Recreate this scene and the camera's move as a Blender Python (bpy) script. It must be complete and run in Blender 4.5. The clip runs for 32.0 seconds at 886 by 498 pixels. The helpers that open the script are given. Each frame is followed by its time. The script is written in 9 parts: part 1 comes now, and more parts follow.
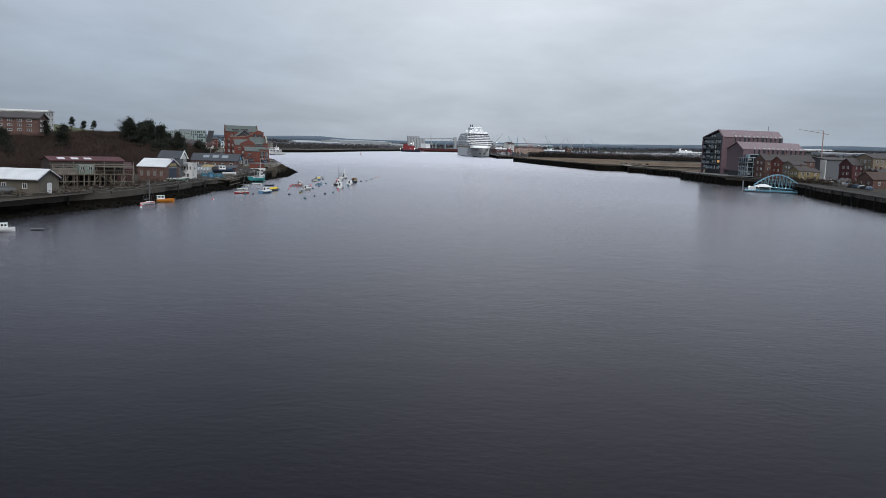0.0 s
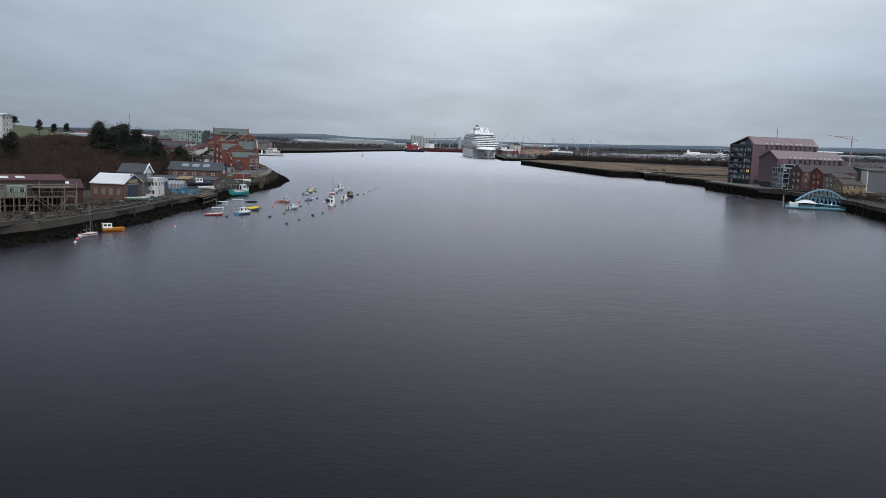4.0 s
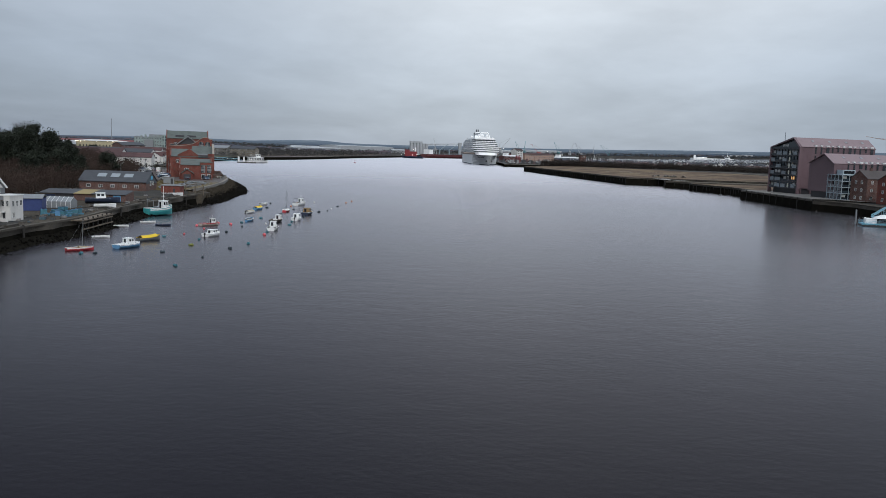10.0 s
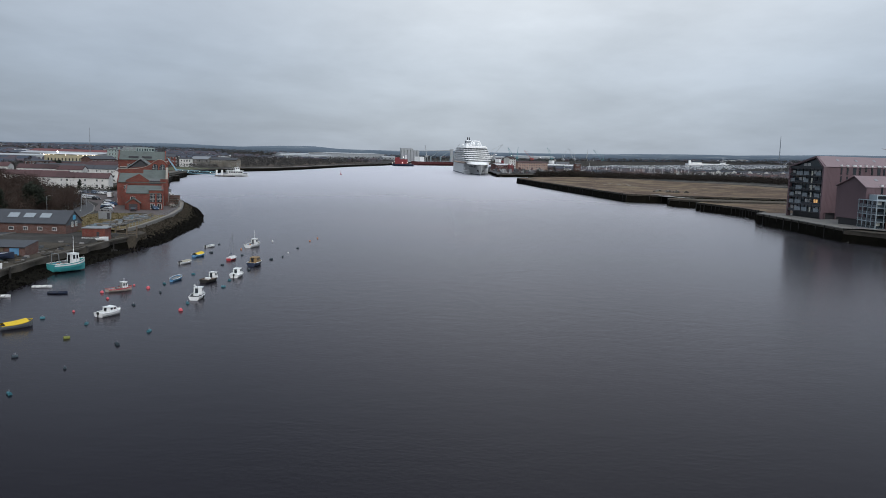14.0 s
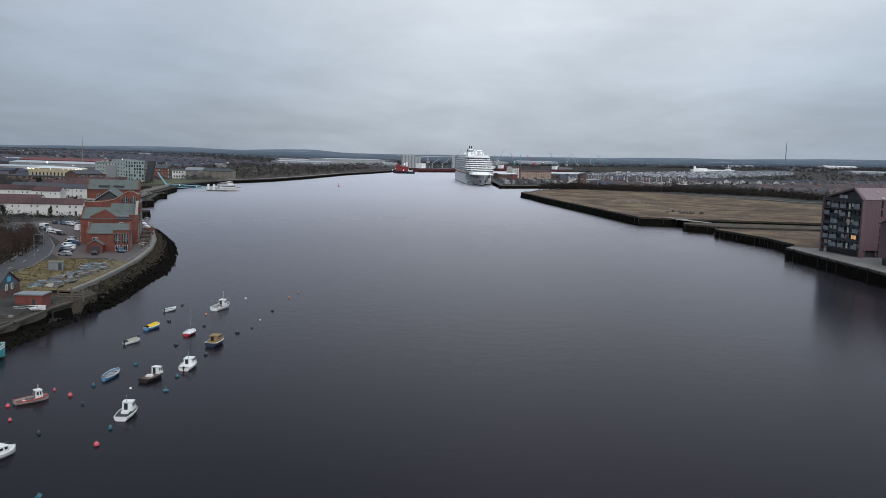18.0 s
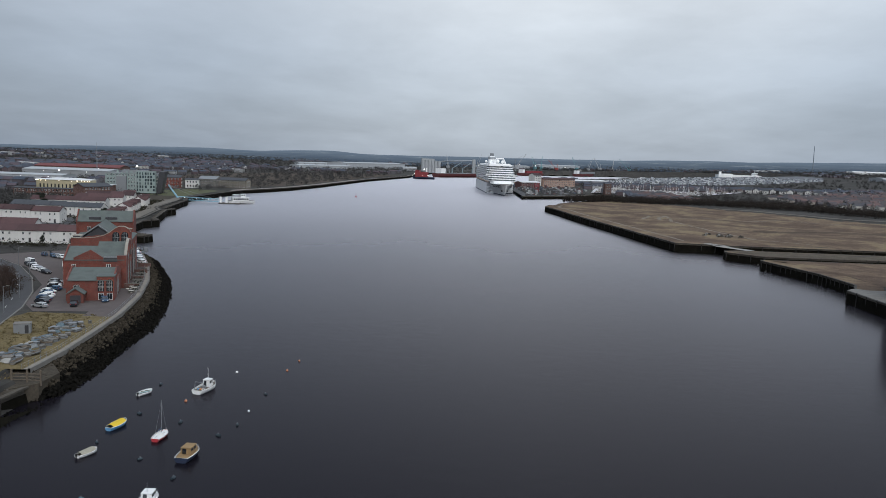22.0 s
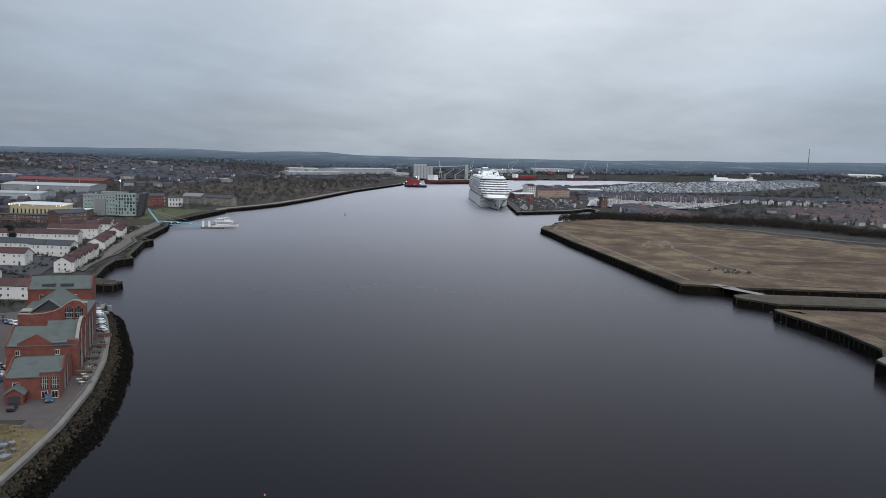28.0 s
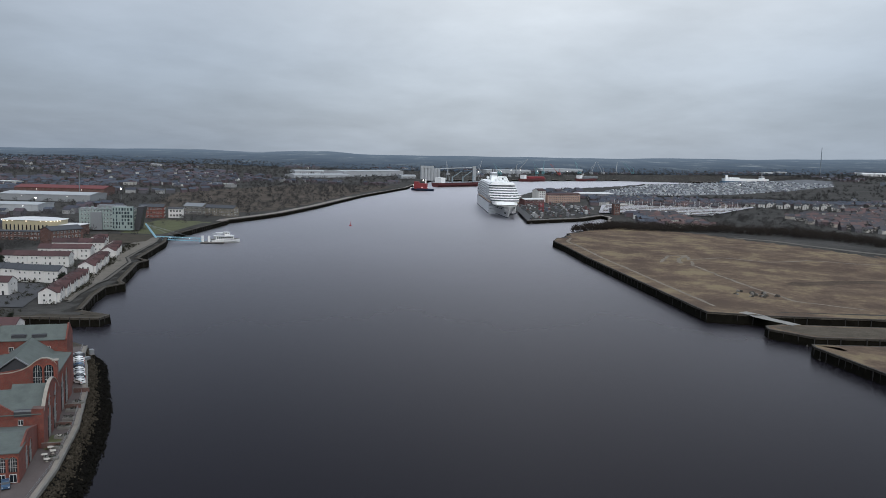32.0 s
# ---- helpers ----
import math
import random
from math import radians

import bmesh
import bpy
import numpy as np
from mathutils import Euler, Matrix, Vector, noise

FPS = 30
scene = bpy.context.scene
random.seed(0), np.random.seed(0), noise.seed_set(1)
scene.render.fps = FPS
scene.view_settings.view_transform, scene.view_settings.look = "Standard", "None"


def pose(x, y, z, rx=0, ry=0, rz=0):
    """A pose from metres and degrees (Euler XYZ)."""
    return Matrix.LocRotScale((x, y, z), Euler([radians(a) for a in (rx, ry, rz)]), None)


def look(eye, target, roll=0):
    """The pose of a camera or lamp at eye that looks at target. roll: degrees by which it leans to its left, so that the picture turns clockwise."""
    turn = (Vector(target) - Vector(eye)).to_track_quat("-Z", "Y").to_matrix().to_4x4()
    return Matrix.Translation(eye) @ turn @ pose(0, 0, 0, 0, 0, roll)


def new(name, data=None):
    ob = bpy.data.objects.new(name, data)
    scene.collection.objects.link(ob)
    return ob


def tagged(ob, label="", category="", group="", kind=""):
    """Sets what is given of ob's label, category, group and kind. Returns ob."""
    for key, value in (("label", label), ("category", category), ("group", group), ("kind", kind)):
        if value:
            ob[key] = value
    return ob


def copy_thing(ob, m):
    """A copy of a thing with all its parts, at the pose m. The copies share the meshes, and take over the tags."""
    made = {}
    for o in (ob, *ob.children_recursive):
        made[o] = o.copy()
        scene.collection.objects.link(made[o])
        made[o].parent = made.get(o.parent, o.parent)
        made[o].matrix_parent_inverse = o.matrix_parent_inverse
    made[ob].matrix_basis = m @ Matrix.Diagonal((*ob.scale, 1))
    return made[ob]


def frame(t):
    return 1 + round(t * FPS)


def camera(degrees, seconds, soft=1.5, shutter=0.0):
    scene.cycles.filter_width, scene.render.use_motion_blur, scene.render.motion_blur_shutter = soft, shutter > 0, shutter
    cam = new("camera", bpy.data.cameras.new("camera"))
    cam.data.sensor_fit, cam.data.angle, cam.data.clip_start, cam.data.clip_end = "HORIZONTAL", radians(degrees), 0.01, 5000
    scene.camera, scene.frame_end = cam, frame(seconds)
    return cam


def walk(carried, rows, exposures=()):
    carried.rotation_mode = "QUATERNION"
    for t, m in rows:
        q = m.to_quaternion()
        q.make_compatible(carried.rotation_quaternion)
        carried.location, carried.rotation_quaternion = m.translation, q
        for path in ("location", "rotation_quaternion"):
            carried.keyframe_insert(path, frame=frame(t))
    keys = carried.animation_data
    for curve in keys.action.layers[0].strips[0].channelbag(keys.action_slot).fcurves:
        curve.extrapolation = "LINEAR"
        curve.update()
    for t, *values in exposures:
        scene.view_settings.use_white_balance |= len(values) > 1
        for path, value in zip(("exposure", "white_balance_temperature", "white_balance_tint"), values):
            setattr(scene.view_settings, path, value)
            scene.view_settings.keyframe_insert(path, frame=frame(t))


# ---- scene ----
cam = camera(56.00, 32.0, 0.85)
PATH = [
    (0, (0.11, 0.02, 15.98), (0.292, 19.867, 13.522), 1.82),
    (0.5, (-0.12, 5.34, 16.73), (0.069, 25.188, 14.264), 1.88),
    (1, (-0.36, 9.94, 17.26), (-0.179, 29.789, 14.776), 1.93),
    (1.5, (-0.59, 14.36, 17.73), (-0.414, 34.204, 15.239), 1.99),
    (2, (-0.77, 18.85, 18.23), (-0.616, 38.692, 15.724), 2.04),
    (2.5, (-0.91, 23.51, 18.76), (-0.760, 43.356, 16.248), 2.09),
    (3, (-1.00, 28.37, 19.29), (-0.846, 48.209, 16.788), 2.13),
    (3.5, (-1.01, 33.38, 19.78), (-0.861, 53.226, 17.276), 2.17),
    (5.5, (-0.38, 54.57, 20.64), (-0.451, 74.419, 18.159), 2.22),
    (6, (-0.05, 60.10, 20.52), (-0.127, 79.946, 18.049), 2.21),
    (6.5, (0.33, 65.72, 20.29), (0.269, 85.569, 17.846), 2.20),
    (7, (0.77, 71.44, 20.00), (0.721, 91.287, 17.564), 2.18),
    (7.5, (1.25, 77.25, 19.68), (1.203, 97.099, 17.254), 2.15),
    (8, (1.76, 83.14, 19.39), (1.726, 102.991, 16.971), 2.12),
    (8.5, (2.31, 89.09, 19.16), (2.284, 108.941, 16.753), 2.08),
    (9, (2.87, 95.06, 19.04), (2.858, 114.918, 16.649), 2.04),
    (9.5, (3.45, 101.02, 19.06), (3.461, 120.882, 16.682), 1.99),
    (10, (4.02, 106.93, 19.24), (4.074, 126.790, 16.887), 1.95),
    (10.5, (4.59, 112.74, 19.61), (4.667, 132.600, 17.280), 1.91),
    (11, (5.14, 118.40, 20.17), (5.247, 138.268, 17.851), 1.86),
    (11.5, (5.67, 123.89, 20.91), (5.802, 143.759, 18.598), 1.82),
    (12, (6.18, 129.18, 21.82), (6.322, 149.047, 19.519), 1.78),
    (12.5, (6.64, 134.25, 22.89), (6.807, 154.118, 20.592), 1.74),
    (13, (7.07, 139.10, 24.09), (7.243, 158.970, 21.801), 1.71),
    (13.5, (7.45, 143.74, 25.38), (7.639, 163.610, 23.110), 1.69),
    (14, (7.78, 148.19, 26.75), (7.987, 168.061, 24.495), 1.66),
    (14.5, (8.06, 152.48, 28.16), (8.287, 172.353, 25.916), 1.65),
    (15, (8.29, 156.65, 29.58), (8.532, 176.521, 27.338), 1.64),
    (15.5, (8.46, 160.74, 30.99), (8.732, 180.611, 28.762), 1.64),
    (17.5, (8.65, 177.07, 36.33), (8.861, 196.946, 34.127), 1.69),
    (18, (8.58, 181.27, 37.58), (8.739, 201.147, 35.368), 1.71),
    (18.5, (8.47, 185.53, 38.82), (8.568, 205.406, 36.606), 1.74),
    (19, (8.33, 189.82, 40.06), (8.373, 209.701, 37.851), 1.78),
    (19.5, (8.16, 194.12, 41.33), (8.147, 214.000, 39.127), 1.81),
    (20, (7.97, 198.38, 42.65), (7.902, 218.257, 40.443), 1.85),
    (20.5, (7.77, 202.54, 44.04), (7.640, 222.421, 41.831), 1.89),
    (21, (7.56, 206.56, 45.50), (7.373, 226.433, 43.298), 1.93),
    (21.5, (7.35, 210.36, 47.05), (7.105, 230.239, 44.845), 1.97),
    (22, (7.15, 213.92, 48.70), (6.851, 233.790, 46.472), 2.00),
    (22.5, (6.97, 217.18, 50.43), (6.603, 237.054, 48.194), 2.03),
    (23, (6.80, 220.14, 52.24), (6.381, 240.011, 49.985), 2.05),
    (23.5, (6.65, 222.80, 54.09), (6.184, 242.668, 51.833), 2.07),
    (24, (6.54, 225.19, 55.98), (6.019, 245.054, 53.720), 2.08),
    (24.5, (6.46, 227.36, 57.86), (5.862, 247.221, 55.586), 2.08),
    (26.5, (6.47, 235.65, 64.71), (5.979, 255.512, 62.421), 1.98),
    (27, (6.55, 238.14, 66.18), (6.182, 258.006, 63.904), 1.94),
    (27.5, (6.64, 240.96, 67.54), (6.395, 260.834, 65.274), 1.88),
    (28, (6.73, 244.16, 68.85), (6.601, 264.023, 66.566), 1.82),
    (28.5, (6.82, 247.69, 70.15), (6.781, 267.557, 67.863), 1.76),
    (29, (6.87, 251.48, 71.49), (6.921, 271.353, 69.201), 1.69),
    (29.5, (6.87, 255.41, 72.93), (6.998, 275.274, 70.625), 1.62),
    (30, (6.80, 259.29, 74.50), (6.918, 279.152, 72.178), 1.57),
    (30.5, (6.61, 262.95, 76.17), (6.640, 282.816, 73.839), 1.52),
    (31, (6.28, 266.30, 77.86), (6.192, 286.165, 75.506), 1.49),
    (31.5, (5.76, 269.42, 79.29), (5.564, 289.276, 76.922), 1.49),
    (32, (5.00, 272.70, 80.00), (4.698, 292.557, 77.642), 1.52),
]
walk(cam, [(t, look(eye, target, roll)) for t, eye, target, roll in PATH])

# ---------------------------------------------------------------- world and light
world = bpy.data.worlds.new("overcast_sky")
scene.world = world
world.use_nodes = True
wn, wl = world.node_tree.nodes, world.node_tree.links
wn.clear()
SUN_ELEV, SUN_ROT = radians(40), radians(165)


def wnode(kind, **kw):
    n = wn.new(kind)
    for k, v in kw.items():
        n.inputs[k].default_value = v
    return n


w_out = wnode("ShaderNodeOutputWorld")
w_bg = wnode("ShaderNodeBackground", Strength=1.0)
w_sky = wn.new("ShaderNodeTexSky")
w_sky.sky_type, w_sky.sun_disc, w_sky.sun_elevation, w_sky.sun_rotation = "NISHITA", False, SUN_ELEV, SUN_ROT
w_dim = wnode("ShaderNodeVectorMath")
w_dim.operation = "SCALE"
w_dim.inputs["Scale"].default_value = 0.006
w_tc = wn.new("ShaderNodeTexCoord")
w_sep = wn.new("ShaderNodeSeparateXYZ")
w_ramp = wn.new("ShaderNodeValToRGB")
e = w_ramp.color_ramp.elements
e[0].position, e[0].color = 0.0, (0.345, 0.395, 0.465, 1)
e[1].position, e[1].color = 1.0, (1.10, 1.24, 1.42, 1)
for p, c in ((0.045, (0.385, 0.437, 0.508, 1)), (0.10, (0.478, 0.535, 0.61, 1)), (0.19, (0.60, 0.65, 0.71, 1)), (0.42, (0.58, 0.635, 0.71, 1)), (0.65, (0.80, 0.89, 1.0, 1))):
    el = w_ramp.color_ramp.elements.new(p)
    el.color = c
# the overcast is thinner upriver and towards the south bank
w_across = wn.new("ShaderNodeMapRange")
w_across.inputs["From Min"].default_value, w_across.inputs["From Max"].default_value = -1.0, 1.0
w_side = wn.new("ShaderNodeValToRGB")
w_side.color_ramp.interpolation = "EASE"
e = w_side.color_ramp.elements
e[0].position, e[0].color = 0.10, (0.46, 0.48, 0.51, 1)
e[1].position, e[1].color = 0.95, (0.72, 0.74, 0.77, 1)
for p, c in ((0.30, (0.74, 0.77, 0.81, 1)), (0.52, (1.13, 1.12, 1.10, 1)), (0.60, (1.05, 1.05, 1.045, 1)), (0.74, (0.86, 0.89, 0.92, 1))):
    el = e.new(p)
    el.color = c
w_gain = wn.new("ShaderNodeVectorMath")
w_gain.operation = "MULTIPLY"
# low cloud deck: the direction is projected on a flat ceiling so that the clouds flatten towards the horizon
w_map = wn.new("ShaderNodeMapping")
w_map.inputs["Scale"].default_value = (1.0, 0.8, 0.0)
w_lift = wn.new("ShaderNodeMath")
w_lift.operation = "ADD"
w_lift.inputs[1].default_value = 0.17
w_deck = wn.new("ShaderNodeVectorMath")
w_deck.operation = "DIVIDE"
w_n1 = wnode("ShaderNodeTexNoise", Scale=1.15, Detail=5.0, Roughness=0.5, Distortion=0.3)
w_n2 = wnode("ShaderNodeTexNoise", Scale=4.2, Detail=5.0, Roughness=0.6)
w_add = wn.new("ShaderNodeMath")
w_add.operation = "MULTIPLY_ADD"
w_add.inputs[1].default_value = 0.3
w_cr = wn.new("ShaderNodeMapRange")
w_cr.inputs["From Min"].default_value, w_cr.inputs["From Max"].default_value = 0.45, 0.82
w_cr.inputs["To Min"].default_value, w_cr.inputs["To Max"].default_value = 0.92, 1.13
w_mul = wn.new("ShaderNodeVectorMath")
w_mul.operation = "SCALE"
w_sum = wn.new("ShaderNodeVectorMath")
w_sum.operation = "ADD"
wl.new(w_tc.outputs["Generated"], w_sep.inputs[0])
wl.new(w_sep.outputs["Z"], w_ramp.inputs[0])
wl.new(w_sep.outputs["Z"], w_lift.inputs[0])
wl.new(w_tc.outputs["Generated"], w_deck.inputs[0])
wl.new(w_lift.outputs[0], w_deck.inputs[1])
wl.new(w_deck.outputs[0], w_map.inputs[0])
wl.new(w_map.outputs[0], w_n1.inputs["Vector"])
wl.new(w_map.outputs[0], w_n2.inputs["Vector"])
wl.new(w_n2.outputs["Fac"], w_add.inputs[0])
wl.new(w_n1.outputs["Fac"], w_add.inputs[2])
wl.new(w_add.outputs[0], w_cr.inputs["Value"])
wl.new(w_gain.outputs[0], w_mul.inputs[0])
w_skew = wn.new("ShaderNodeMath")
w_skew.operation = "MULTIPLY_ADD"
w_skew.inputs[1].default_value = -0.35
wl.new(w_sep.outputs["Z"], w_skew.inputs[0])
wl.new(w_sep.outputs["X"], w_skew.inputs[2])
wl.new(w_skew.outputs[0], w_across.inputs["Value"])
wl.new(w_across.outputs[0], w_side.inputs[0])
wl.new(w_side.outputs[0], w_gain.inputs[0])
wl.new(w_ramp.outputs[0], w_gain.inputs[1])
wl.new(w_cr.outputs[0], w_mul.inputs["Scale"])
wl.new(w_sky.outputs[0], w_dim.inputs[0])
wl.new(w_dim.outputs[0], w_sum.inputs[0])
wl.new(w_mul.outputs[0], w_sum.inputs[1])
wl.new(w_sum.outputs[0], w_bg.inputs["Color"])
wl.new(w_bg.outputs[0], w_out.inputs["Surface"])

sun = new("sun", bpy.data.lights.new("sun", "SUN"))
sun.data.energy, sun.data.angle, sun.data.color = 1.4, radians(35), (1.0, 0.985, 0.97)
sun.matrix_world = look((0, 0, 400), (-0.26, 0.97, 400 - 0.84))

# ---------------------------------------------------------------- materials
MATS = {}


def mat(name, color, rough=0.8, vary=0.25, scale=1.0, bump=0.0, metal=0.0, second=None, per="none", emit=0.0, spec=0.5, stains=0.0, detail_scale=9.0):
    """A painted, built or natural surface: colour with variation at two scales, grain bump; scale in metres per blotch."""
    if name in MATS:
        return MATS[name]
    m = bpy.data.materials.new(name)
    m.use_nodes = True
    n, l = m.node_tree.nodes, m.node_tree.links
    b = n["Principled BSDF"]
    b.inputs["Roughness"].default_value, b.inputs["Metallic"].default_value = rough, metal
    b.inputs["Specular IOR Level"].default_value = spec
    tc = n.new("ShaderNodeTexCoord")
    big, fine = n.new("ShaderNodeTexNoise"), n.new("ShaderNodeTexNoise")
    for t, s, d in ((big, 1.0 / scale, 4), (fine, detail_scale / scale, 6)):
        t.inputs["Scale"].default_value, t.inputs["Detail"].default_value, t.inputs["Roughness"].default_value = s, d, 0.62
        l.new(tc.outputs["Object"], t.inputs["Vector"])
    mixn = n.new("ShaderNodeMath")
    mixn.operation = "MULTIPLY_ADD"
    mixn.inputs[1].default_value = 0.6
    l.new(fine.outputs["Fac"], mixn.inputs[0])
    half = n.new("ShaderNodeMath")
    half.operation = "MULTIPLY"
    half.inputs[1].default_value = 0.6
    l.new(big.outputs["Fac"], half.inputs[0])
    l.new(half.outputs[0], mixn.inputs[2])
    rng = n.new("ShaderNodeMapRange")
    rng.inputs["From Min"].default_value, rng.inputs["From Max"].default_value = 0.35, 0.85
    l.new(mixn.outputs[0], rng.inputs["Value"])
    mx = n.new("ShaderNodeMix")
    mx.data_type = "RGBA"
    c2 = second or tuple(c * (1 + vary) for c in color)
    mx.inputs["A"].default_value = (*[max(0.0, c * (1 - vary)) for c in color], 1)
    mx.inputs["B"].default_value = (*[min(1.0, c) for c in c2], 1)
    l.new(rng.outputs[0], mx.inputs["Factor"])
    out = mx.outputs["Result"]
    if per != "none":
        hsv = n.new("ShaderNodeHueSaturation")
        if per == "object":
            src = n.new("ShaderNodeObjectInfo").outputs["Random"]
        else:
            src = n.new("ShaderNodeNewGeometry").outputs["Random Per Island"]
        vr = n.new("ShaderNodeMapRange")
        vr.inputs["To Min"].default_value, vr.inputs["To Max"].default_value = 0.6, 1.35
        l.new(src, vr.inputs["Value"])
        l.new(vr.outputs[0], hsv.inputs["Value"])
        l.new(out, hsv.inputs["Color"])
        out = hsv.outputs[0]
    if stains:
        st = n.new("ShaderNodeTexNoise")
        st.inputs["Scale"].default_value, st.inputs["Detail"].default_value = 0.35, 5
        mp = n.new("ShaderNodeMapping")
        mp.inputs["Scale"].default_value = (1, 1, 0.15)
        l.new(tc.outputs["Object"], mp.inputs[0])
        l.new(mp.outputs[0], st.inputs["Vector"])
        sr = n.new("ShaderNodeMapRange")
        sr.inputs["From Min"].default_value, sr.inputs["From Max"].default_value = 0.5, 0.75
        sr.inputs["To Max"].default_value = stains
        l.new(st.outputs["Fac"], sr.inputs["Value"])
        mk = n.new("ShaderNodeMix")
        mk.data_type = "RGBA"
        mk.inputs["B"].default_value = (*[c * 0.4 for c in color], 1)
        l.new(out, mk.inputs["A"])
        l.new(sr.outputs[0], mk.inputs["Factor"])
        out = mk.outputs["Result"]
    l.new(out, b.inputs["Base Color"])
    if bump:
        bp = n.new("ShaderNodeBump")
        bp.inputs["Strength"].default_value, bp.inputs["Distance"].default_value = min(1.0, bump), 0.05 * scale
        l.new(mixn.outputs[0], bp.inputs["Height"])
        l.new(bp.outputs[0], b.inputs["Normal"])
    if emit:
        b.inputs["Emission Color"].default_value = (*color, 1)
        b.inputs["Emission Strength"].default_value = emit
    MATS[name] = m
    return m


def island_mat(name, colors, rough=0.85, soft=0.2):
    """One of several colours for each loose piece of a joined mesh."""
    if name in MATS:
        return MATS[name]
    m = mat(name, (0.3, 0.3, 0.3), rough)
    n, l = m.node_tree.nodes, m.node_tree.links
    b = n["Principled BSDF"]
    g = n.new("ShaderNodeNewGeometry")
    r = n.new("ShaderNodeValToRGB")
    r.color_ramp.interpolation = "CONSTANT"
    els = r.color_ramp.elements
    while len(els) < len(colors):
        els.new(0.5)
    for i, c in enumerate(colors):
        els[i].position, els[i].color = i / len(colors), (*c, 1)
    l.new(g.outputs["Random Per Island"], r.inputs[0])
    tc, no = n.new("ShaderNodeTexCoord"), n.new("ShaderNodeTexNoise")
    no.inputs["Scale"].default_value, no.inputs["Detail"].default_value = 0.8, 5
    l.new(tc.outputs["Object"], no.inputs["Vector"])
    hsv = n.new("ShaderNodeHueSaturation")
    mr = n.new("ShaderNodeMapRange")
    mr.inputs["From Min"].default_value, mr.inputs["From Max"].default_value = 0.3, 0.7
    mr.inputs["To Min"].default_value, mr.inputs["To Max"].default_value = 1 - soft, 1 + soft
    l.new(no.outputs["Fac"], mr.inputs["Value"])
    l.new(mr.outputs[0], hsv.inputs["Value"])
    l.new(r.outputs[0], hsv.inputs["Color"])
    l.new(hsv.outputs[0], b.inputs["Base Color"])
    return m


def brick_mat(name, c1, c2, mortar, bw=0.225, bh=0.075):
    if name in MATS:
        return MATS[name]
    m = bpy.data.materials.new(name)
    m.use_nodes = True
    n, l = m.node_tree.nodes, m.node_tree.links
    b = n["Principled BSDF"]
    b.inputs["Roughness"].default_value = 0.9
    tc = n.new("ShaderNodeTexCoord")
    geo = n.new("ShaderNodeSeparateXYZ")
    l.new(tc.outputs["Object"], geo.inputs[0])
    ad = n.new("ShaderNodeMath")
    l.new(geo.outputs["X"], ad.inputs[0])
    l.new(geo.outputs["Y"], ad.inputs[1])
    cb = n.new("ShaderNodeCombineXYZ")
    l.new(ad.outputs[0], cb.inputs["X"])
    l.new(geo.outputs["Z"], cb.inputs["Y"])
    br = n.new("ShaderNodeTexBrick")
    br.inputs["Scale"].default_value = 1.0
    br.inputs["Brick Width"].default_value, br.inputs["Row Height"].default_value, br.inputs["Mortar Size"].default_value = bw, bh, 0.008
    br.inputs["Color1"].default_value, br.inputs["Color2"].default_value, br.inputs["Mortar"].default_value = (*c1, 1), (*c2, 1), (*mortar, 1)
    l.new(cb.outputs[0], br.inputs["Vector"])
    no = n.new("ShaderNodeTexNoise")
    no.inputs["Scale"].default_value, no.inputs["Detail"].default_value = 0.45, 8
    l.new(tc.outputs["Object"], no.inputs["Vector"])
    mr = n.new("ShaderNodeMapRange")
    mr.inputs["From Min"].default_value, mr.inputs["From Max"].default_value = 0.3, 0.7
    mr.inputs["To Min"].default_value, mr.inputs["To Max"].default_value = 0.72, 1.2
    l.new(no.outputs["Fac"], mr.inputs["Value"])
    hsv = n.new("ShaderNodeHueSaturation")
    l.new(br.outputs["Color"], hsv.inputs["Color"])
    l.new(mr.outputs[0], hsv.inputs["Value"])
    l.new(hsv.outputs[0], b.inputs["Base Color"])
    bp = n.new("ShaderNodeBump")
    bp.inputs["Strength"].default_value, bp.inputs["Distance"].default_value = 0.4, 0.01
    bp.invert = True
    l.new(br.outputs["Fac"], bp.inputs["Height"])
    l.new(bp.outputs[0], b.inputs["Normal"])
    MATS[name] = m
    return m


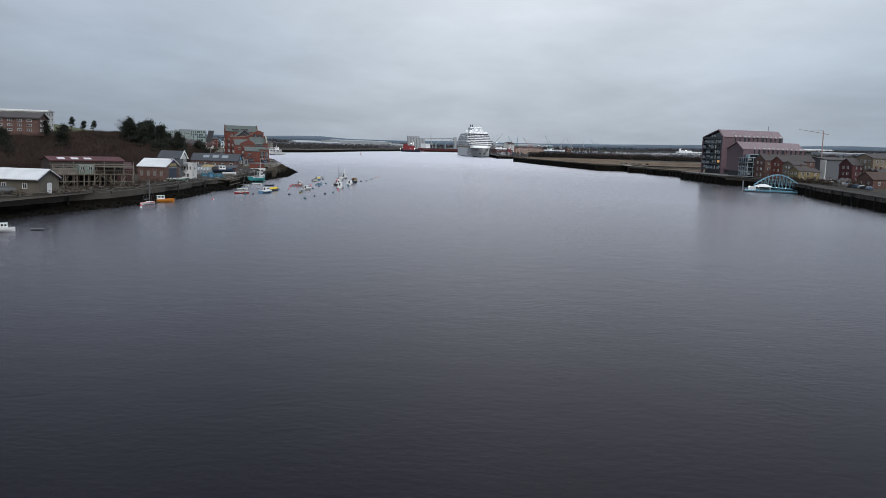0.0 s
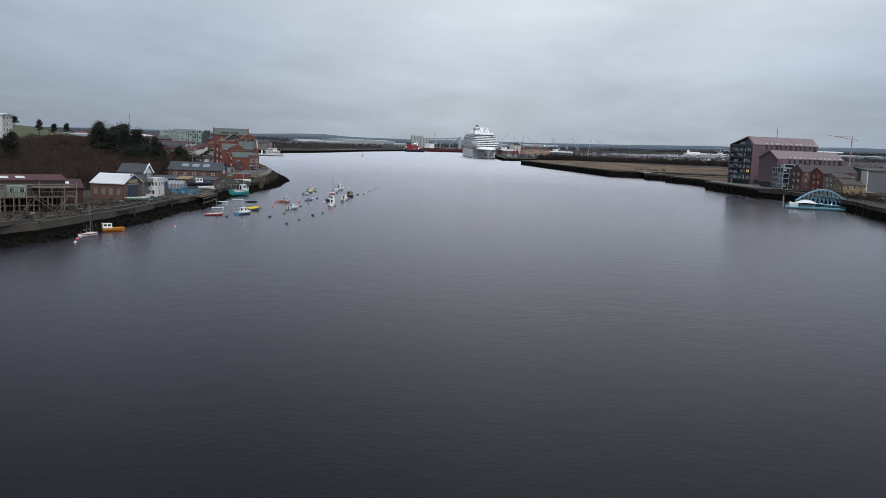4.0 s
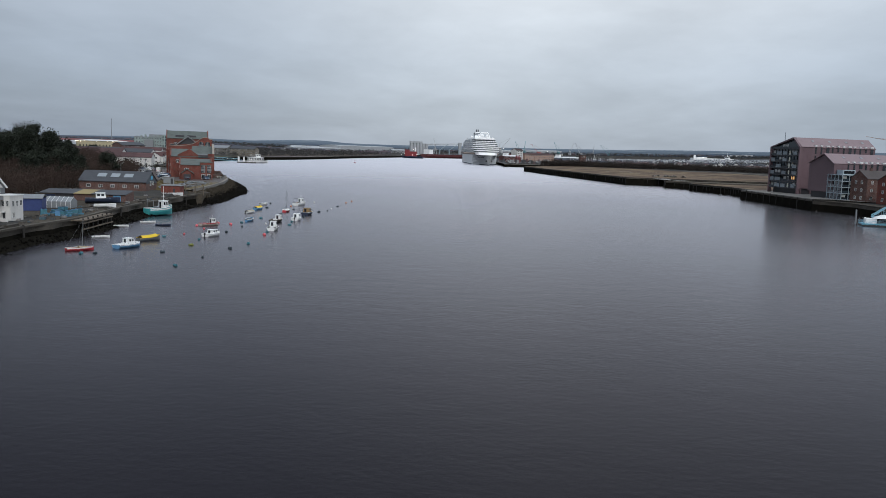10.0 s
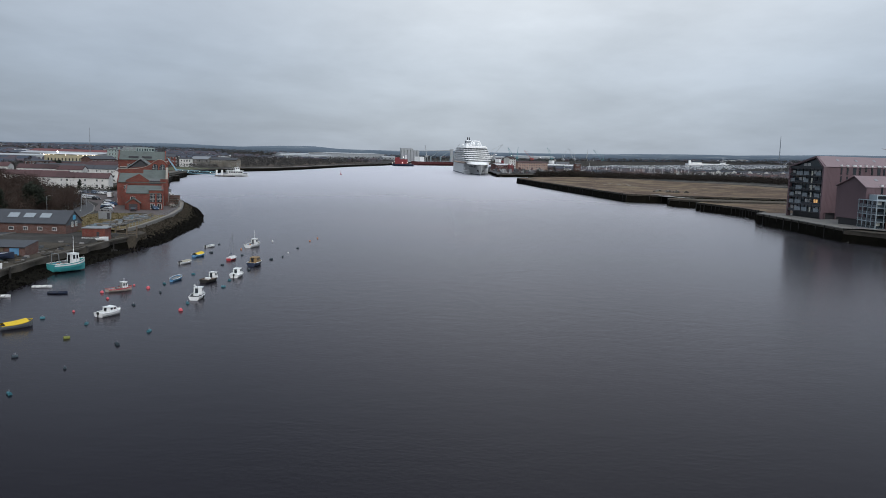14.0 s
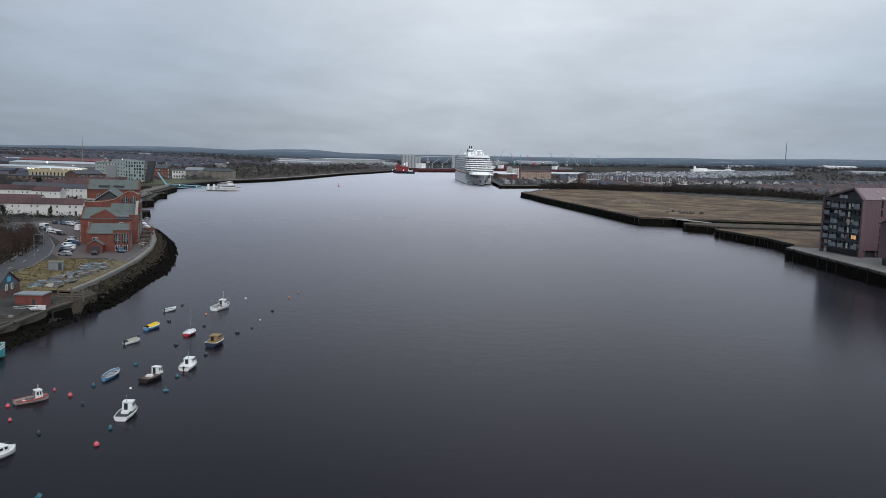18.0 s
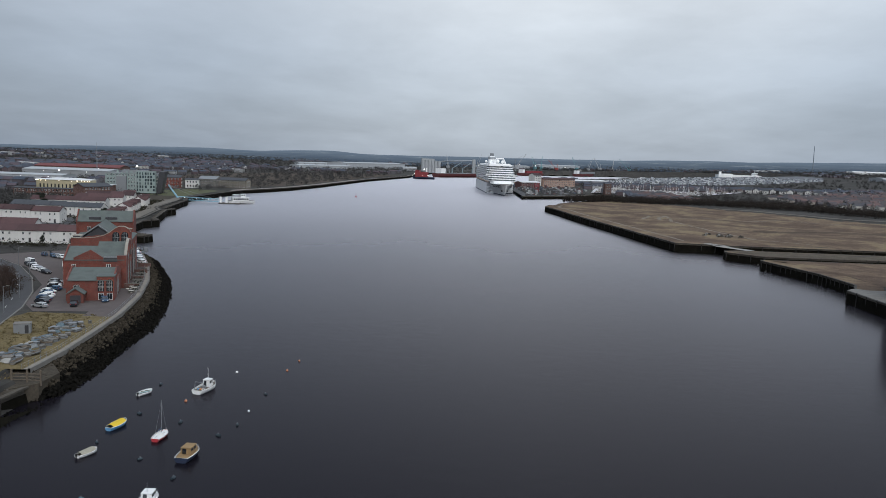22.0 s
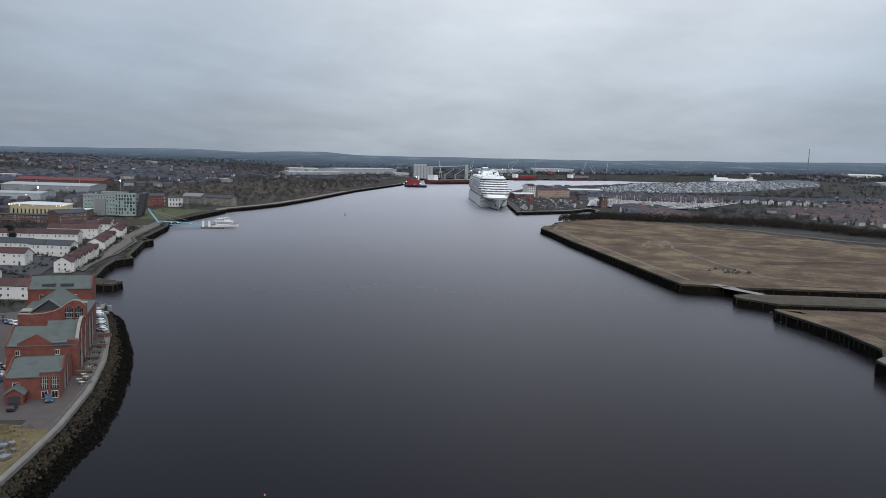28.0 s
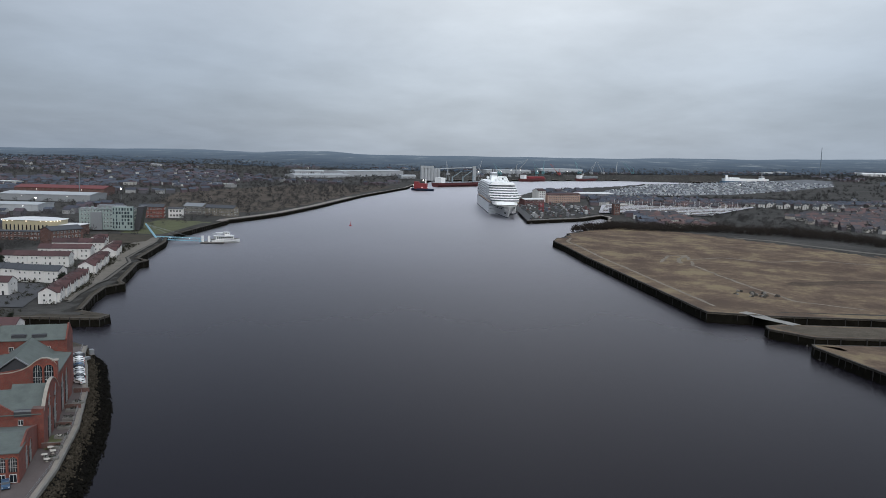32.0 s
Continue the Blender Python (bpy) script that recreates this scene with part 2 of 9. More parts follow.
def water_mat():
    m = bpy.data.materials.new("river_water")
    m.use_nodes = True
    n, l = m.node_tree.nodes, m.node_tree.links
    n.remove(n["Principled BSDF"])
    deep, gloss, both, fr = n.new("ShaderNodeBsdfDiffuse"), n.new("ShaderNodeBsdfGlossy"), n.new("ShaderNodeMixShader"), n.new("ShaderNodeFresnel")
    deep.inputs["Color"].default_value = (0.0070, 0.0060, 0.0088, 1)
    gloss.inputs["Color"].default_value = (0.96, 0.935, 0.975, 1)
    fr.inputs["IOR"].default_value = 1.125
    tc = n.new("ShaderNodeTexCoord")
    hs = []
    for sc, stretch, det, amp in ((1.6, (0.75, 1, 1), 5, 0.10), (0.3, (0.8, 1, 1), 5, 0.14)):
        mp, no = n.new("ShaderNodeMapping"), n.new("ShaderNodeTexNoise")
        mp.inputs["Scale"].default_value = stretch
        mp.inputs["Rotation"].default_value = (0, 0, 0.25)
        no.inputs["Scale"].default_value, no.inputs["Detail"].default_value = sc, det
        l.new(tc.outputs["Object"], mp.inputs[0])
        l.new(mp.outputs[0], no.inputs["Vector"])
        ml = n.new("ShaderNodeMath")
        ml.operation = "MULTIPLY"
        ml.inputs[1].default_value = amp
        l.new(no.outputs["Fac"], ml.inputs[0])
        hs.append(ml.outputs[0])
    a1 = n.new("ShaderNodeMath")
    l.new(hs[0], a1.inputs[0])
    l.new(hs[1], a1.inputs[1])
    # slick patches and wind lanes change the ripple slowly
    no = n.new("ShaderNodeTexNoise")
    no.inputs["Scale"].default_value, no.inputs["Detail"].default_value = 0.009, 5
    mp = n.new("ShaderNodeMapping")
    mp.inputs["Scale"].default_value = (1, 0.45, 1)
    l.new(tc.outputs["Object"], mp.inputs[0])
    l.new(mp.outputs[0], no.inputs["Vector"])
    for lo, hi, target in ((0.15, 0.25, "rough"), (0.28, 0.62, "bump")):
        mr = n.new("ShaderNodeMapRange")
        mr.inputs["From Min"].default_value, mr.inputs["From Max"].default_value = 0.22, 0.78
        mr.inputs["To Min"].default_value, mr.inputs["To Max"].default_value = lo, hi
        l.new(no.outputs["Fac"], mr.inputs["Value"])
        if target == "rough":
            sep, down, add = n.new("ShaderNodeSeparateXYZ"), n.new("ShaderNodeMapRange"), n.new("ShaderNodeMath")
            l.new(tc.outputs["Object"], sep.inputs[0])
            l.new(sep.outputs["Y"], down.inputs["Value"])
            down.interpolation_type = "SMOOTHSTEP"
            down.inputs["From Min"].default_value, down.inputs["From Max"].default_value = 420, 950
            down.inputs["To Max"].default_value = 0.17
            l.new(mr.outputs[0], add.inputs[0])
            l.new(down.outputs[0], add.inputs[1])
            l.new(add.outputs[0], gloss.inputs["Roughness"])
        else:
            bp = n.new("ShaderNodeBump")
            bp.inputs["Distance"].default_value = 0.5
            l.new(mr.outputs[0], bp.inputs["Strength"])
            l.new(a1.outputs[0], bp.inputs["Height"])
    for node in (gloss, fr):
        l.new(bp.outputs[0], node.inputs["Normal"])
    l.new(fr.outputs[0], both.inputs[0])
    l.new(deep.outputs[0], both.inputs[1])
    l.new(gloss.outputs[0], both.inputs[2])
    l.new(both.outputs[0], n["Material Output"].inputs["Surface"])
    return m


def field_mat():
    """Rough waste ground: dry grass, bare reddish earth and darker damp bands drawn out along the bank."""
    m = mat("rough_brown_field", (0.105, 0.074, 0.052), 1.0, 0.4, 22.0, 0.4, spec=0.05, second=(0.190, 0.145, 0.093), detail_scale=26.0)
    n, l = m.node_tree.nodes, m.node_tree.links
    b = n["Principled BSDF"]
    was = b.inputs["Base Color"].links[0].from_socket
    tc, mp, no = n.new("ShaderNodeTexCoord"), n.new("ShaderNodeMapping"), n.new("ShaderNodeTexNoise")
    mp.inputs["Scale"].default_value = (0.9, 0.8, 1)
    mp.inputs["Rotation"].default_value = (0, 0, 0.25)
    no.inputs["Scale"].default_value, no.inputs["Detail"].default_value, no.inputs["Roughness"].default_value = 0.034, 11, 0.76
    l.new(tc.outputs["Object"], mp.inputs[0])
    l.new(mp.outputs[0], no.inputs["Vector"])
    rp = n.new("ShaderNodeValToRGB")
    els = rp.color_ramp.elements
    els[0].position, els[0].color = 0.42, (0.082, 0.058, 0.049, 1)
    els[1].position, els[1].color = 0.60, (0.235, 0.185, 0.116, 1)
    el = els.new(0.52)
    el.color = (0.150, 0.108, 0.080, 1)
    l.new(no.outputs["Fac"], rp.inputs[0])
    mx = n.new("ShaderNodeMix")
    mx.data_type = "RGBA"
    mx.inputs["Factor"].default_value = 0.75
    l.new(was, mx.inputs["A"])
    l.new(rp.outputs[0], mx.inputs["B"])
    l.new(mx.outputs["Result"], b.inputs["Base Color"])
    return m


def far_mat():
    """Woods and fields several kilometres off: dark and pale patches, with haze put in as a blue glow that grows with
    distance.
    """
    m = bpy.data.materials.new("hazed_distant_country")
    m.use_nodes = True
    n, l = m.node_tree.nodes, m.node_tree.links
    b = n["Principled BSDF"]
    b.inputs["Roughness"].default_value, b.inputs["Specular IOR Level"].default_value = 1.0, 0.0
    tc, sep, mp, no = n.new("ShaderNodeTexCoord"), n.new("ShaderNodeSeparateXYZ"), n.new("ShaderNodeMapping"), n.new("ShaderNodeTexNoise")
    mp.inputs["Scale"].default_value = (1, 0.35, 1)
    no.inputs["Scale"].default_value, no.inputs["Detail"].default_value, no.inputs["Roughness"].default_value = 0.008, 7, 0.68
    rp = n.new("ShaderNodeValToRGB")
    els = rp.color_ramp.elements
    els[0].position, els[0].color = 0.42, (0.022, 0.030, 0.038, 1)
    els[1].position, els[1].color = 0.74, (0.20, 0.21, 0.20, 1)
    el = els.new(0.58)
    el.color = (0.040, 0.048, 0.052, 1)
    # haze as emission: faint blue near, paler and stronger far off
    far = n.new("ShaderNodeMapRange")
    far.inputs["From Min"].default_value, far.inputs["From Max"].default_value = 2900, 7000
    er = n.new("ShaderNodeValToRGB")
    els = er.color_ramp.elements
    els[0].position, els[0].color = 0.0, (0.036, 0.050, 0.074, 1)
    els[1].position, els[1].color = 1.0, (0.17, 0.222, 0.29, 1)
    l.new(tc.outputs["Object"], sep.inputs[0])
    l.new(tc.outputs["Object"], mp.inputs[0])
    l.new(mp.outputs[0], no.inputs["Vector"])
    l.new(no.outputs["Fac"], rp.inputs[0])
    l.new(rp.outputs[0], b.inputs["Base Color"])
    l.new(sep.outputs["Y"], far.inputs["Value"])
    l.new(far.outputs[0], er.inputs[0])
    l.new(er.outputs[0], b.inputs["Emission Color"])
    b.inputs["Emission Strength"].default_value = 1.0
    return m


def glass_mat(name, tint=(0.02, 0.025, 0.03), rough=0.08):
    if name in MATS:
        return MATS[name]
    m = mat(name, tint, rough, 0.3, 0.6, spec=0.8, per="object")
    return m


BRICK_RED = brick_mat("red_brick", (0.185, 0.044, 0.029), (0.14, 0.034, 0.024), (0.13, 0.08, 0.068))
BRICK_BROWN = brick_mat("brown_brick", (0.13, 0.06, 0.045), (0.10, 0.045, 0.036), (0.16, 0.13, 0.12))
SLATE_GREEN = mat("weathered_green_slate", (0.092, 0.107, 0.099), 0.85, 0.2, 2.0, 0.3, stains=0.4)
SLATE_DARK = mat("dark_slate", (0.05, 0.054, 0.062), 0.8, 0.25, 2.0, 0.3)
SLATE_BROWN = mat("brown_slate", (0.062, 0.052, 0.05), 0.85, 0.25, 2.0, 0.3)
ROOF_MAROON = mat("maroon_tile", (0.062, 0.030, 0.030), 0.85, 0.25, 2.0, 0.3, per="object")
ROOF_WHITE = mat("pale_metal_roof", (0.62, 0.62, 0.62), 0.6, 0.08, 4.0, stains=0.25)
PORT_GREY = mat("weathered_port_metal", (0.36, 0.375, 0.39), 0.7, 0.15, 12.0, stains=0.2)
WHITE = mat("white_render", (0.60, 0.585, 0.56), 0.85, 0.08, 3.0, stains=0.25)
WHITE_GLOSS = mat("white_paint", (0.74, 0.74, 0.73), 0.35, 0.06, 2.0)
WHITE_SHIP = mat("ship_white", (0.86, 0.86, 0.85), 0.4, 0.06, 12.0, stains=0.12)
GLASS = glass_mat("window_glass")
GLASS_BLUE = glass_mat("curtain_wall_glass", (0.03, 0.045, 0.055), 0.06)
MULLION = mat("dark_mullion", (0.035, 0.035, 0.04), 0.5, 0.1)
FRAME_WHITE = mat("white_frame", (0.6, 0.6, 0.58), 0.5, 0.05)
PURPLE = mat("plum_metal_cladding", (0.128, 0.082, 0.092), 0.55, 0.12, 5.0, stains=0.15)
PURPLE_ROOF = mat("plum_metal_roof", (0.195, 0.135, 0.143), 0.5, 0.1, 6.0, stains=0.15)
STONE = mat("quay_stone", (0.055, 0.047, 0.037), 0.95, 0.4, 2.5, 0.6, per="object", stains=0.4)
WEED = mat("wet_weeded_wall", (0.0055, 0.0052, 0.0045), 0.95, 0.5, 3.0, 0.8, second=(0.015, 0.0135, 0.010), spec=0.02)
CONCRETE = mat("worn_concrete", (0.165, 0.155, 0.14), 0.92, 0.25, 4.0, 0.3, stains=0.3)
PAVING = mat("block_paving", (0.085, 0.068, 0.064), 0.9, 0.25, 3.0, 0.3)
ASPHALT = mat("asphalt", (0.05, 0.05, 0.053), 0.9, 0.25, 6.0, 0.3)
DRY_GRASS = mat("dry_grass", (0.105, 0.082, 0.043), 1.0, 0.45, 7.0, 0.6, spec=0.1, second=(0.215, 0.168, 0.088))
FIELD = field_mat()
GRAVEL = mat("bare_gravel", (0.2, 0.175, 0.155), 1.0, 0.3, 8.0, 0.4)
GREEN_GRASS = mat("mown_grass", (0.066, 0.070, 0.026), 1.0, 0.35, 8.0, 0.4)
EARTH = mat("town_ground", (0.036, 0.036, 0.034), 1.0, 0.5, 55.0, 0.3, spec=0.1, second=(0.085, 0.080, 0.074))
ROCK = mat("weeded_wet_rock", (0.005, 0.0048, 0.0045), 0.95, 0.5, 0.8, 0.6, spec=0.02, second=(0.013, 0.012, 0.010), per="island")
ROCK_DRY = mat("rough_grey_rock", (0.026, 0.023, 0.018), 0.95, 0.5, 0.8, 0.6, spec=0.02, second=(0.072, 0.060, 0.045), per="island")
TIMBER = mat("old_timber", (0.12, 0.095, 0.07), 0.95, 0.35, 1.0, 0.5)
YARD = mat("trodden_yard", (0.036, 0.030, 0.024), 0.95, 0.45, 5.0, 0.5, spec=0.15, second=(0.09, 0.076, 0.058))
LITTER = mat("leaf_litter", (0.022, 0.017, 0.013), 1.0, 0.4, 4.0, 0.5, spec=0.1, second=(0.04, 0.03, 0.022))
TIMBER_DARK = mat("tarred_timber", (0.02, 0.018, 0.016), 0.85, 0.4, 1.0, 0.5)
MAROON_BOARD = mat("maroon_boards", (0.045, 0.014, 0.016), 0.8, 0.3, 2.0, 0.2)
STEEL_GREY = mat("grey_steel", (0.22, 0.23, 0.24), 0.5, 0.15, 1.0, metal=0.3)
BLUE_STEEL = mat("pale_blue_steel", (0.20, 0.37, 0.45), 0.45, 0.12, 2.0)
BLUE_DECK = mat("blue_pontoon", (0.09, 0.27, 0.36), 0.6, 0.15, 2.0)
BLACK_RUBBER = mat("black_rubber", (0.012, 0.012, 0.013), 0.7, 0.3)
RED_PAINT = mat("red_paint", (0.42, 0.035, 0.045), 0.45, 0.2, 1.0)
ORANGE_PAINT = mat("orange_paint", (0.55, 0.20, 0.02), 0.45, 0.2, 1.0)
YELLOW_PAINT = mat("yellow_cloth", (0.62, 0.42, 0.02), 0.8, 0.2, 1.0)
TEAL_PAINT = mat("teal_paint", (0.05, 0.32, 0.33), 0.5, 0.2, 1.0)
BLUE_PAINT = mat("blue_paint", (0.10, 0.25, 0.42), 0.5, 0.2, 1.0)
NAVY_PAINT = mat("navy_paint", (0.02, 0.03, 0.06), 0.5, 0.2, 1.0)
PINK_PAINT = mat("pink_buoy", (0.6, 0.1, 0.12), 0.5, 0.15)
TAN = mat("tan_canvas", (0.26, 0.17, 0.08), 0.9, 0.25, 1.0)
LEAF_EVERGREEN = mat("evergreen_needles", (0.008, 0.012, 0.009), 1.0, 0.4, 1.5, per="island", second=(0.03, 0.038, 0.022))
TWIGS = mat("bare_twigs", (0.036, 0.026, 0.022), 1.0, 0.35, 9.0, spec=0.05, second=(0.078, 0.055, 0.046))
BARK = mat("bark", (0.05, 0.04, 0.032), 0.95, 0.3, 1.0, 0.5)
SCRUB = mat("scrub", (0.036, 0.025, 0.019), 1.0, 0.4, 3.0, per="island", spec=0.05, second=(0.085, 0.062, 0.048))
LAMP_WARM = mat("lit_lamp", (1.0, 0.86, 0.68), 0.5, 0.0, emit=6.0)
LAMP_WHITE = mat("floodlight", (1.0, 0.97, 0.9), 0.5, 0.0, emit=4.0)

# ---------------------------------------------------------------- mesh building


class G:
    """Collects points and faces and turns them into one mesh."""

    def __init__(self):
        self.v, self.f = [], []

    def add(self, pts, faces):
        k = len(self.v)
        self.v += [tuple(p) for p in pts]
        self.f += [tuple(i + k for i in q) for q in faces]
        return self

    def box(self, x0, x1, y0, y1, z0, z1, m=None):
        pts = [(x, y, z) for z in (z0, z1) for x, y in ((x0, y0), (x1, y0), (x1, y1), (x0, y1))]
        if m is not None:
            pts = [m @ Vector(p) for p in pts]
        return self.add(pts, [(3, 2, 1, 0), (4, 5, 6, 7), (0, 1, 5, 4), (1, 2, 6, 5), (2, 3, 7, 6), (3, 0, 4, 7)])

    def prism(self, poly, z0, z1, top=None):
        n = len(poly)
        top = top or poly
        pts = [(*p, z0) for p in poly] + [(*p, z1) for p in top]
        return self.add(pts, [tuple(range(n))[::-1], tuple(range(n, 2 * n))] + [(i, (i + 1) % n, n + (i + 1) % n, n + i) for i in range(n)])

    def profile(self, poly, a, b, axis="x"):
        """A flat outline (u, z) pushed along an axis from a to b."""
        n = len(poly)
        pl = (lambda t, u, z: (t, u, z)) if axis == "x" else (lambda t, u, z: (u, t, z))
        pts = [pl(a, *p) for p in poly] + [pl(b, *p) for p in poly]
        return self.add(pts, [tuple(range(n))[::-1], tuple(range(n, 2 * n))] + [(i, (i + 1) % n, n + (i + 1) % n, n + i) for i in range(n)])

    def tube(self, p0, p1, r0, r1=None, n=6):
        p0, p1 = Vector(p0), Vector(p1)
        r1 = r0 if r1 is None else r1
        d = (p1 - p0).normalized()
        a = d.orthogonal().normalized()
        b = d.cross(a)
        ring = lambda c, r: [c + (a * math.cos(t) + b * math.sin(t)) * r for t in [2 * math.pi * i / n for i in range(n)]]
        pts = ring(p0, r0) + ring(p1, r1)
        return self.add(pts, [tuple(range(n))[::-1], tuple(range(n, 2 * n))] + [(i, (i + 1) % n, n + (i + 1) % n, n + i) for i in range(n)])

    def ball(self, c, r, n=8, k=5, sz=1.0):
        c = Vector(c)
        pts = [c + Vector((0, 0, -r * sz))]
        for j in range(1, k):
            p = -math.pi / 2 + math.pi * j / k
            pts += [c + Vector((r * math.cos(p) * math.cos(a), r * math.cos(p) * math.sin(a), r * sz * math.sin(p))) for a in [2 * math.pi * i / n for i in range(n)]]
        pts.append(c + Vector((0, 0, r * sz)))
        fs = [(0, 1 + (i + 1) % n, 1 + i) for i in range(n)]
        for j in range(k - 2):
            o = 1 + j * n
            fs += [(o + i, o + (i + 1) % n, o + n + (i + 1) % n, o + n + i) for i in range(n)]
        o, last = 1 + (k - 2) * n, len(pts) - 1
        fs += [(o + i, o + (i + 1) % n, last) for i in range(n)]
        return self.add(pts, fs)

    def loft(self, rings, close=True):
        n = len(rings[0])
        pts = [p for r in rings for p in r]
        fs = []
        for j in range(len(rings) - 1):
            o = j * n
            fs += [(o + i, o + (i + 1) % n, o + n + (i + 1) % n, o + n + i) for i in range(n if close else n - 1)]
        if close:
            fs += [tuple(range(n))[::-1], tuple(range(len(pts) - n, len(pts)))]
        return self.add(pts, fs)

    def mesh(self, name, material):
        me = bpy.data.meshes.new(name)
        me.from_pydata([tuple(p) for p in self.v], [], self.f)
        me.materials.append(material)
        me.update()
        return me


def part(name, g, material, parent, label="", at=None):
    ob = new(name, g.mesh(name, material) if isinstance(g, G) else g)
    ob.parent = parent
    if at is not None:
        ob.matrix_basis = at
    if label:
        ob["label"] = label
    return ob


def thing(name, label, category, m=None, group="", kind=""):
    ob = new(name)
    ob.empty_display_size = 0.5
    if m is not None:
        ob.matrix_basis = m
    return tagged(ob, label, category, group, kind)


def solid(name, g, material, label, category, m=None, group="", kind=""):
    ob = new(name, g.mesh(name, material))
    if m is not None:
        ob.matrix_basis = m
    return tagged(ob, label, category, group, kind)

# ---------------------------------------------------------------- land and water
LEFT = [(-95, -400), (-90, 60), (-84, 150), (-78, 177), (-74, 190), (-70.5, 228), (-71, 256), (-69.5, 275), (-72.5, 305), (-73.2, 322), (-72.5, 340), (-72.5, 356),
        (-71.5, 367), (-75.6, 372.5), (-76, 388), (-78, 408), (-80.5, 429), (-86, 457), (-94.5, 487), (-106, 518), (-118, 545), (-127, 563), (-131, 574),
        (-150, 588), (-185, 612), (-186, 622), (-148, 624), (-147, 632), (-163, 640), (-167, 655), (-172.5, 675), (-177, 699), (-172, 712), (-178, 722), (-195, 791),
        (-193, 803), (-203, 812), (-218, 906), (-231, 947), (-224, 1095), (-226, 1113), (-210, 1160), (-194, 1220), (-176, 1347), (-149, 1621), (-95, 1940)]
LEFT_FAR = [(-84, 2171), (-60, 2380), (80, 2500), (516, 2850), (960, 2860), (1010, 2850)]
RIGHT = [(110, -400), (118, 150), (137, 252), (150, 330), (156, 352), (159, 380), (160, 425), (152, 440), (151, 518), (156, 523), (162, 536), (161, 566), (152, 607),
         (153, 612), (300, 612), (300, 626), (160, 626), (146, 641), (147, 648), (156, 652), (300, 650), (300, 664), (156, 668), (128, 674), (100, 883), (94, 947),
         (88.5, 984), (95, 1012), (110, 1064), (165, 1160), (190, 1290), (185, 1312), (155, 1262), (84, 1206), (91, 1262), (89, 1330), (86, 1620)]
RIGHT_FAR = [(160, 1917), (450, 2300), (880, 2590), (1000, 2700), (1012, 2840)]
SHORE_L, SHORE_R = LEFT + LEFT_FAR, RIGHT + RIGHT_FAR
RIVER = np.array(SHORE_L + SHORE_R[::-1], float)


def inside(poly, x, y):
    res = np.zeros(x.shape, bool)
    n = len(poly)
    for i in range(n):
        (x0, y0), (x1, y1) = poly[i], poly[(i + 1) % n]
        if y0 == y1:
            continue
        c = ((y0 > y) != (y1 > y)) & (x < (x1 - x0) * (y - y0) / (y1 - y0) + x0)
        res ^= c
    return res


def dist_to(line, x, y):
    best = np.full(x.shape, 1e9)
    for (x0, y0), (x1, y1) in zip(line[:-1], line[1:]):
        dx, dy = x1 - x0, y1 - y0
        t = np.clip(((x - x0) * dx + (y - y0) * dy) / (dx * dx + dy * dy), 0, 1)
        best = np.minimum(best, np.hypot(x - x0 - t * dx, y - y0 - t * dy))
    return best


def sm(a, b, v):
    t = np.clip((v - a) / (b - a), 0, 1)
    return t * t * (3 - 2 * t)


def land_height(x, y):
    """The ground's height in metres over low water at a place on land."""
    x, y = np.asarray(x, float), np.asarray(y, float)
    left = x < 40
    z = np.where(left, np.where(y < 350, 3.2, 4.0), np.where(y < 668, 4.4, 5.0))
    # wooded bank behind the boatyards and the park on top
    foot = np.interp(y, [-400, 100, 200, 300, 380, 430, 470, 500, 530, 560], [-120, -112, -106, -104, -110, -116, -128, -160, -215, -300])
    hill = sm(0, 42, foot - x) * 11 + sm(38, 95, foot - x) * 6.5
    z = z + np.where(left & (y < 620), hill * (1 - sm(470, 600, y)), 0)
    z = z + np.where(left, sm(250, 1200, -x) * 8, sm(350, 1500, x) * 8)
    # gentle mounds in the empty field
    z = z + np.where(~left & (y > 640) & (y < 1100) & (x > 190), 0.7 * np.sin(x / 23) * np.sin(y / 31) + 0.4 * np.sin(x / 11 + y / 17), 0) * sm(190, 240, x)
    # the country climbs to low hills on the skyline
    d = np.hypot(x, y)
    z = z + sm(1500, 3600, d) * 10 * np.interp(x, [-2500, 0, 2500], [0.2, 1.2, 3.6])
    return z


xs = np.unique(np.concatenate([np.arange(-300, 330, 5.0), np.linspace(-700, -300, 26), np.linspace(330, 800, 32), np.linspace(-4500, -700, 60), np.linspace(800, 4500, 60)]))
ys = np.unique(np.concatenate([np.arange(-60, 1120, 5.0), np.linspace(-400, -60, 18), np.linspace(1120, 2100, 62), np.linspace(2100, 4700, 80)]))
gx, gy = np.meshgrid(xs, ys)
wet = inside(RIVER, gx, gy)
shore_d = np.minimum(dist_to(SHORE_L, gx, gy), dist_to(SHORE_R, gx, gy))
gz = np.where(wet | (shore_d < 2.5), -4.0, land_height(gx, gy))
gm = bpy.data.meshes.new("ground")
nx, ny = len(xs), len(ys)
ii = (np.arange(ny - 1)[:, None] * nx + np.arange(nx - 1)[None, :]).ravel()
gm.from_pydata(np.stack([gx.ravel(), gy.ravel(), gz.ravel()], 1).tolist(), [], np.stack([ii, ii + 1, ii + nx + 1, ii + nx], 1).tolist())
gm.materials.append(EARTH)
tagged(new("ground", gm), "dark winter ground of both river banks rising to low hills", "ground", kind="structure")

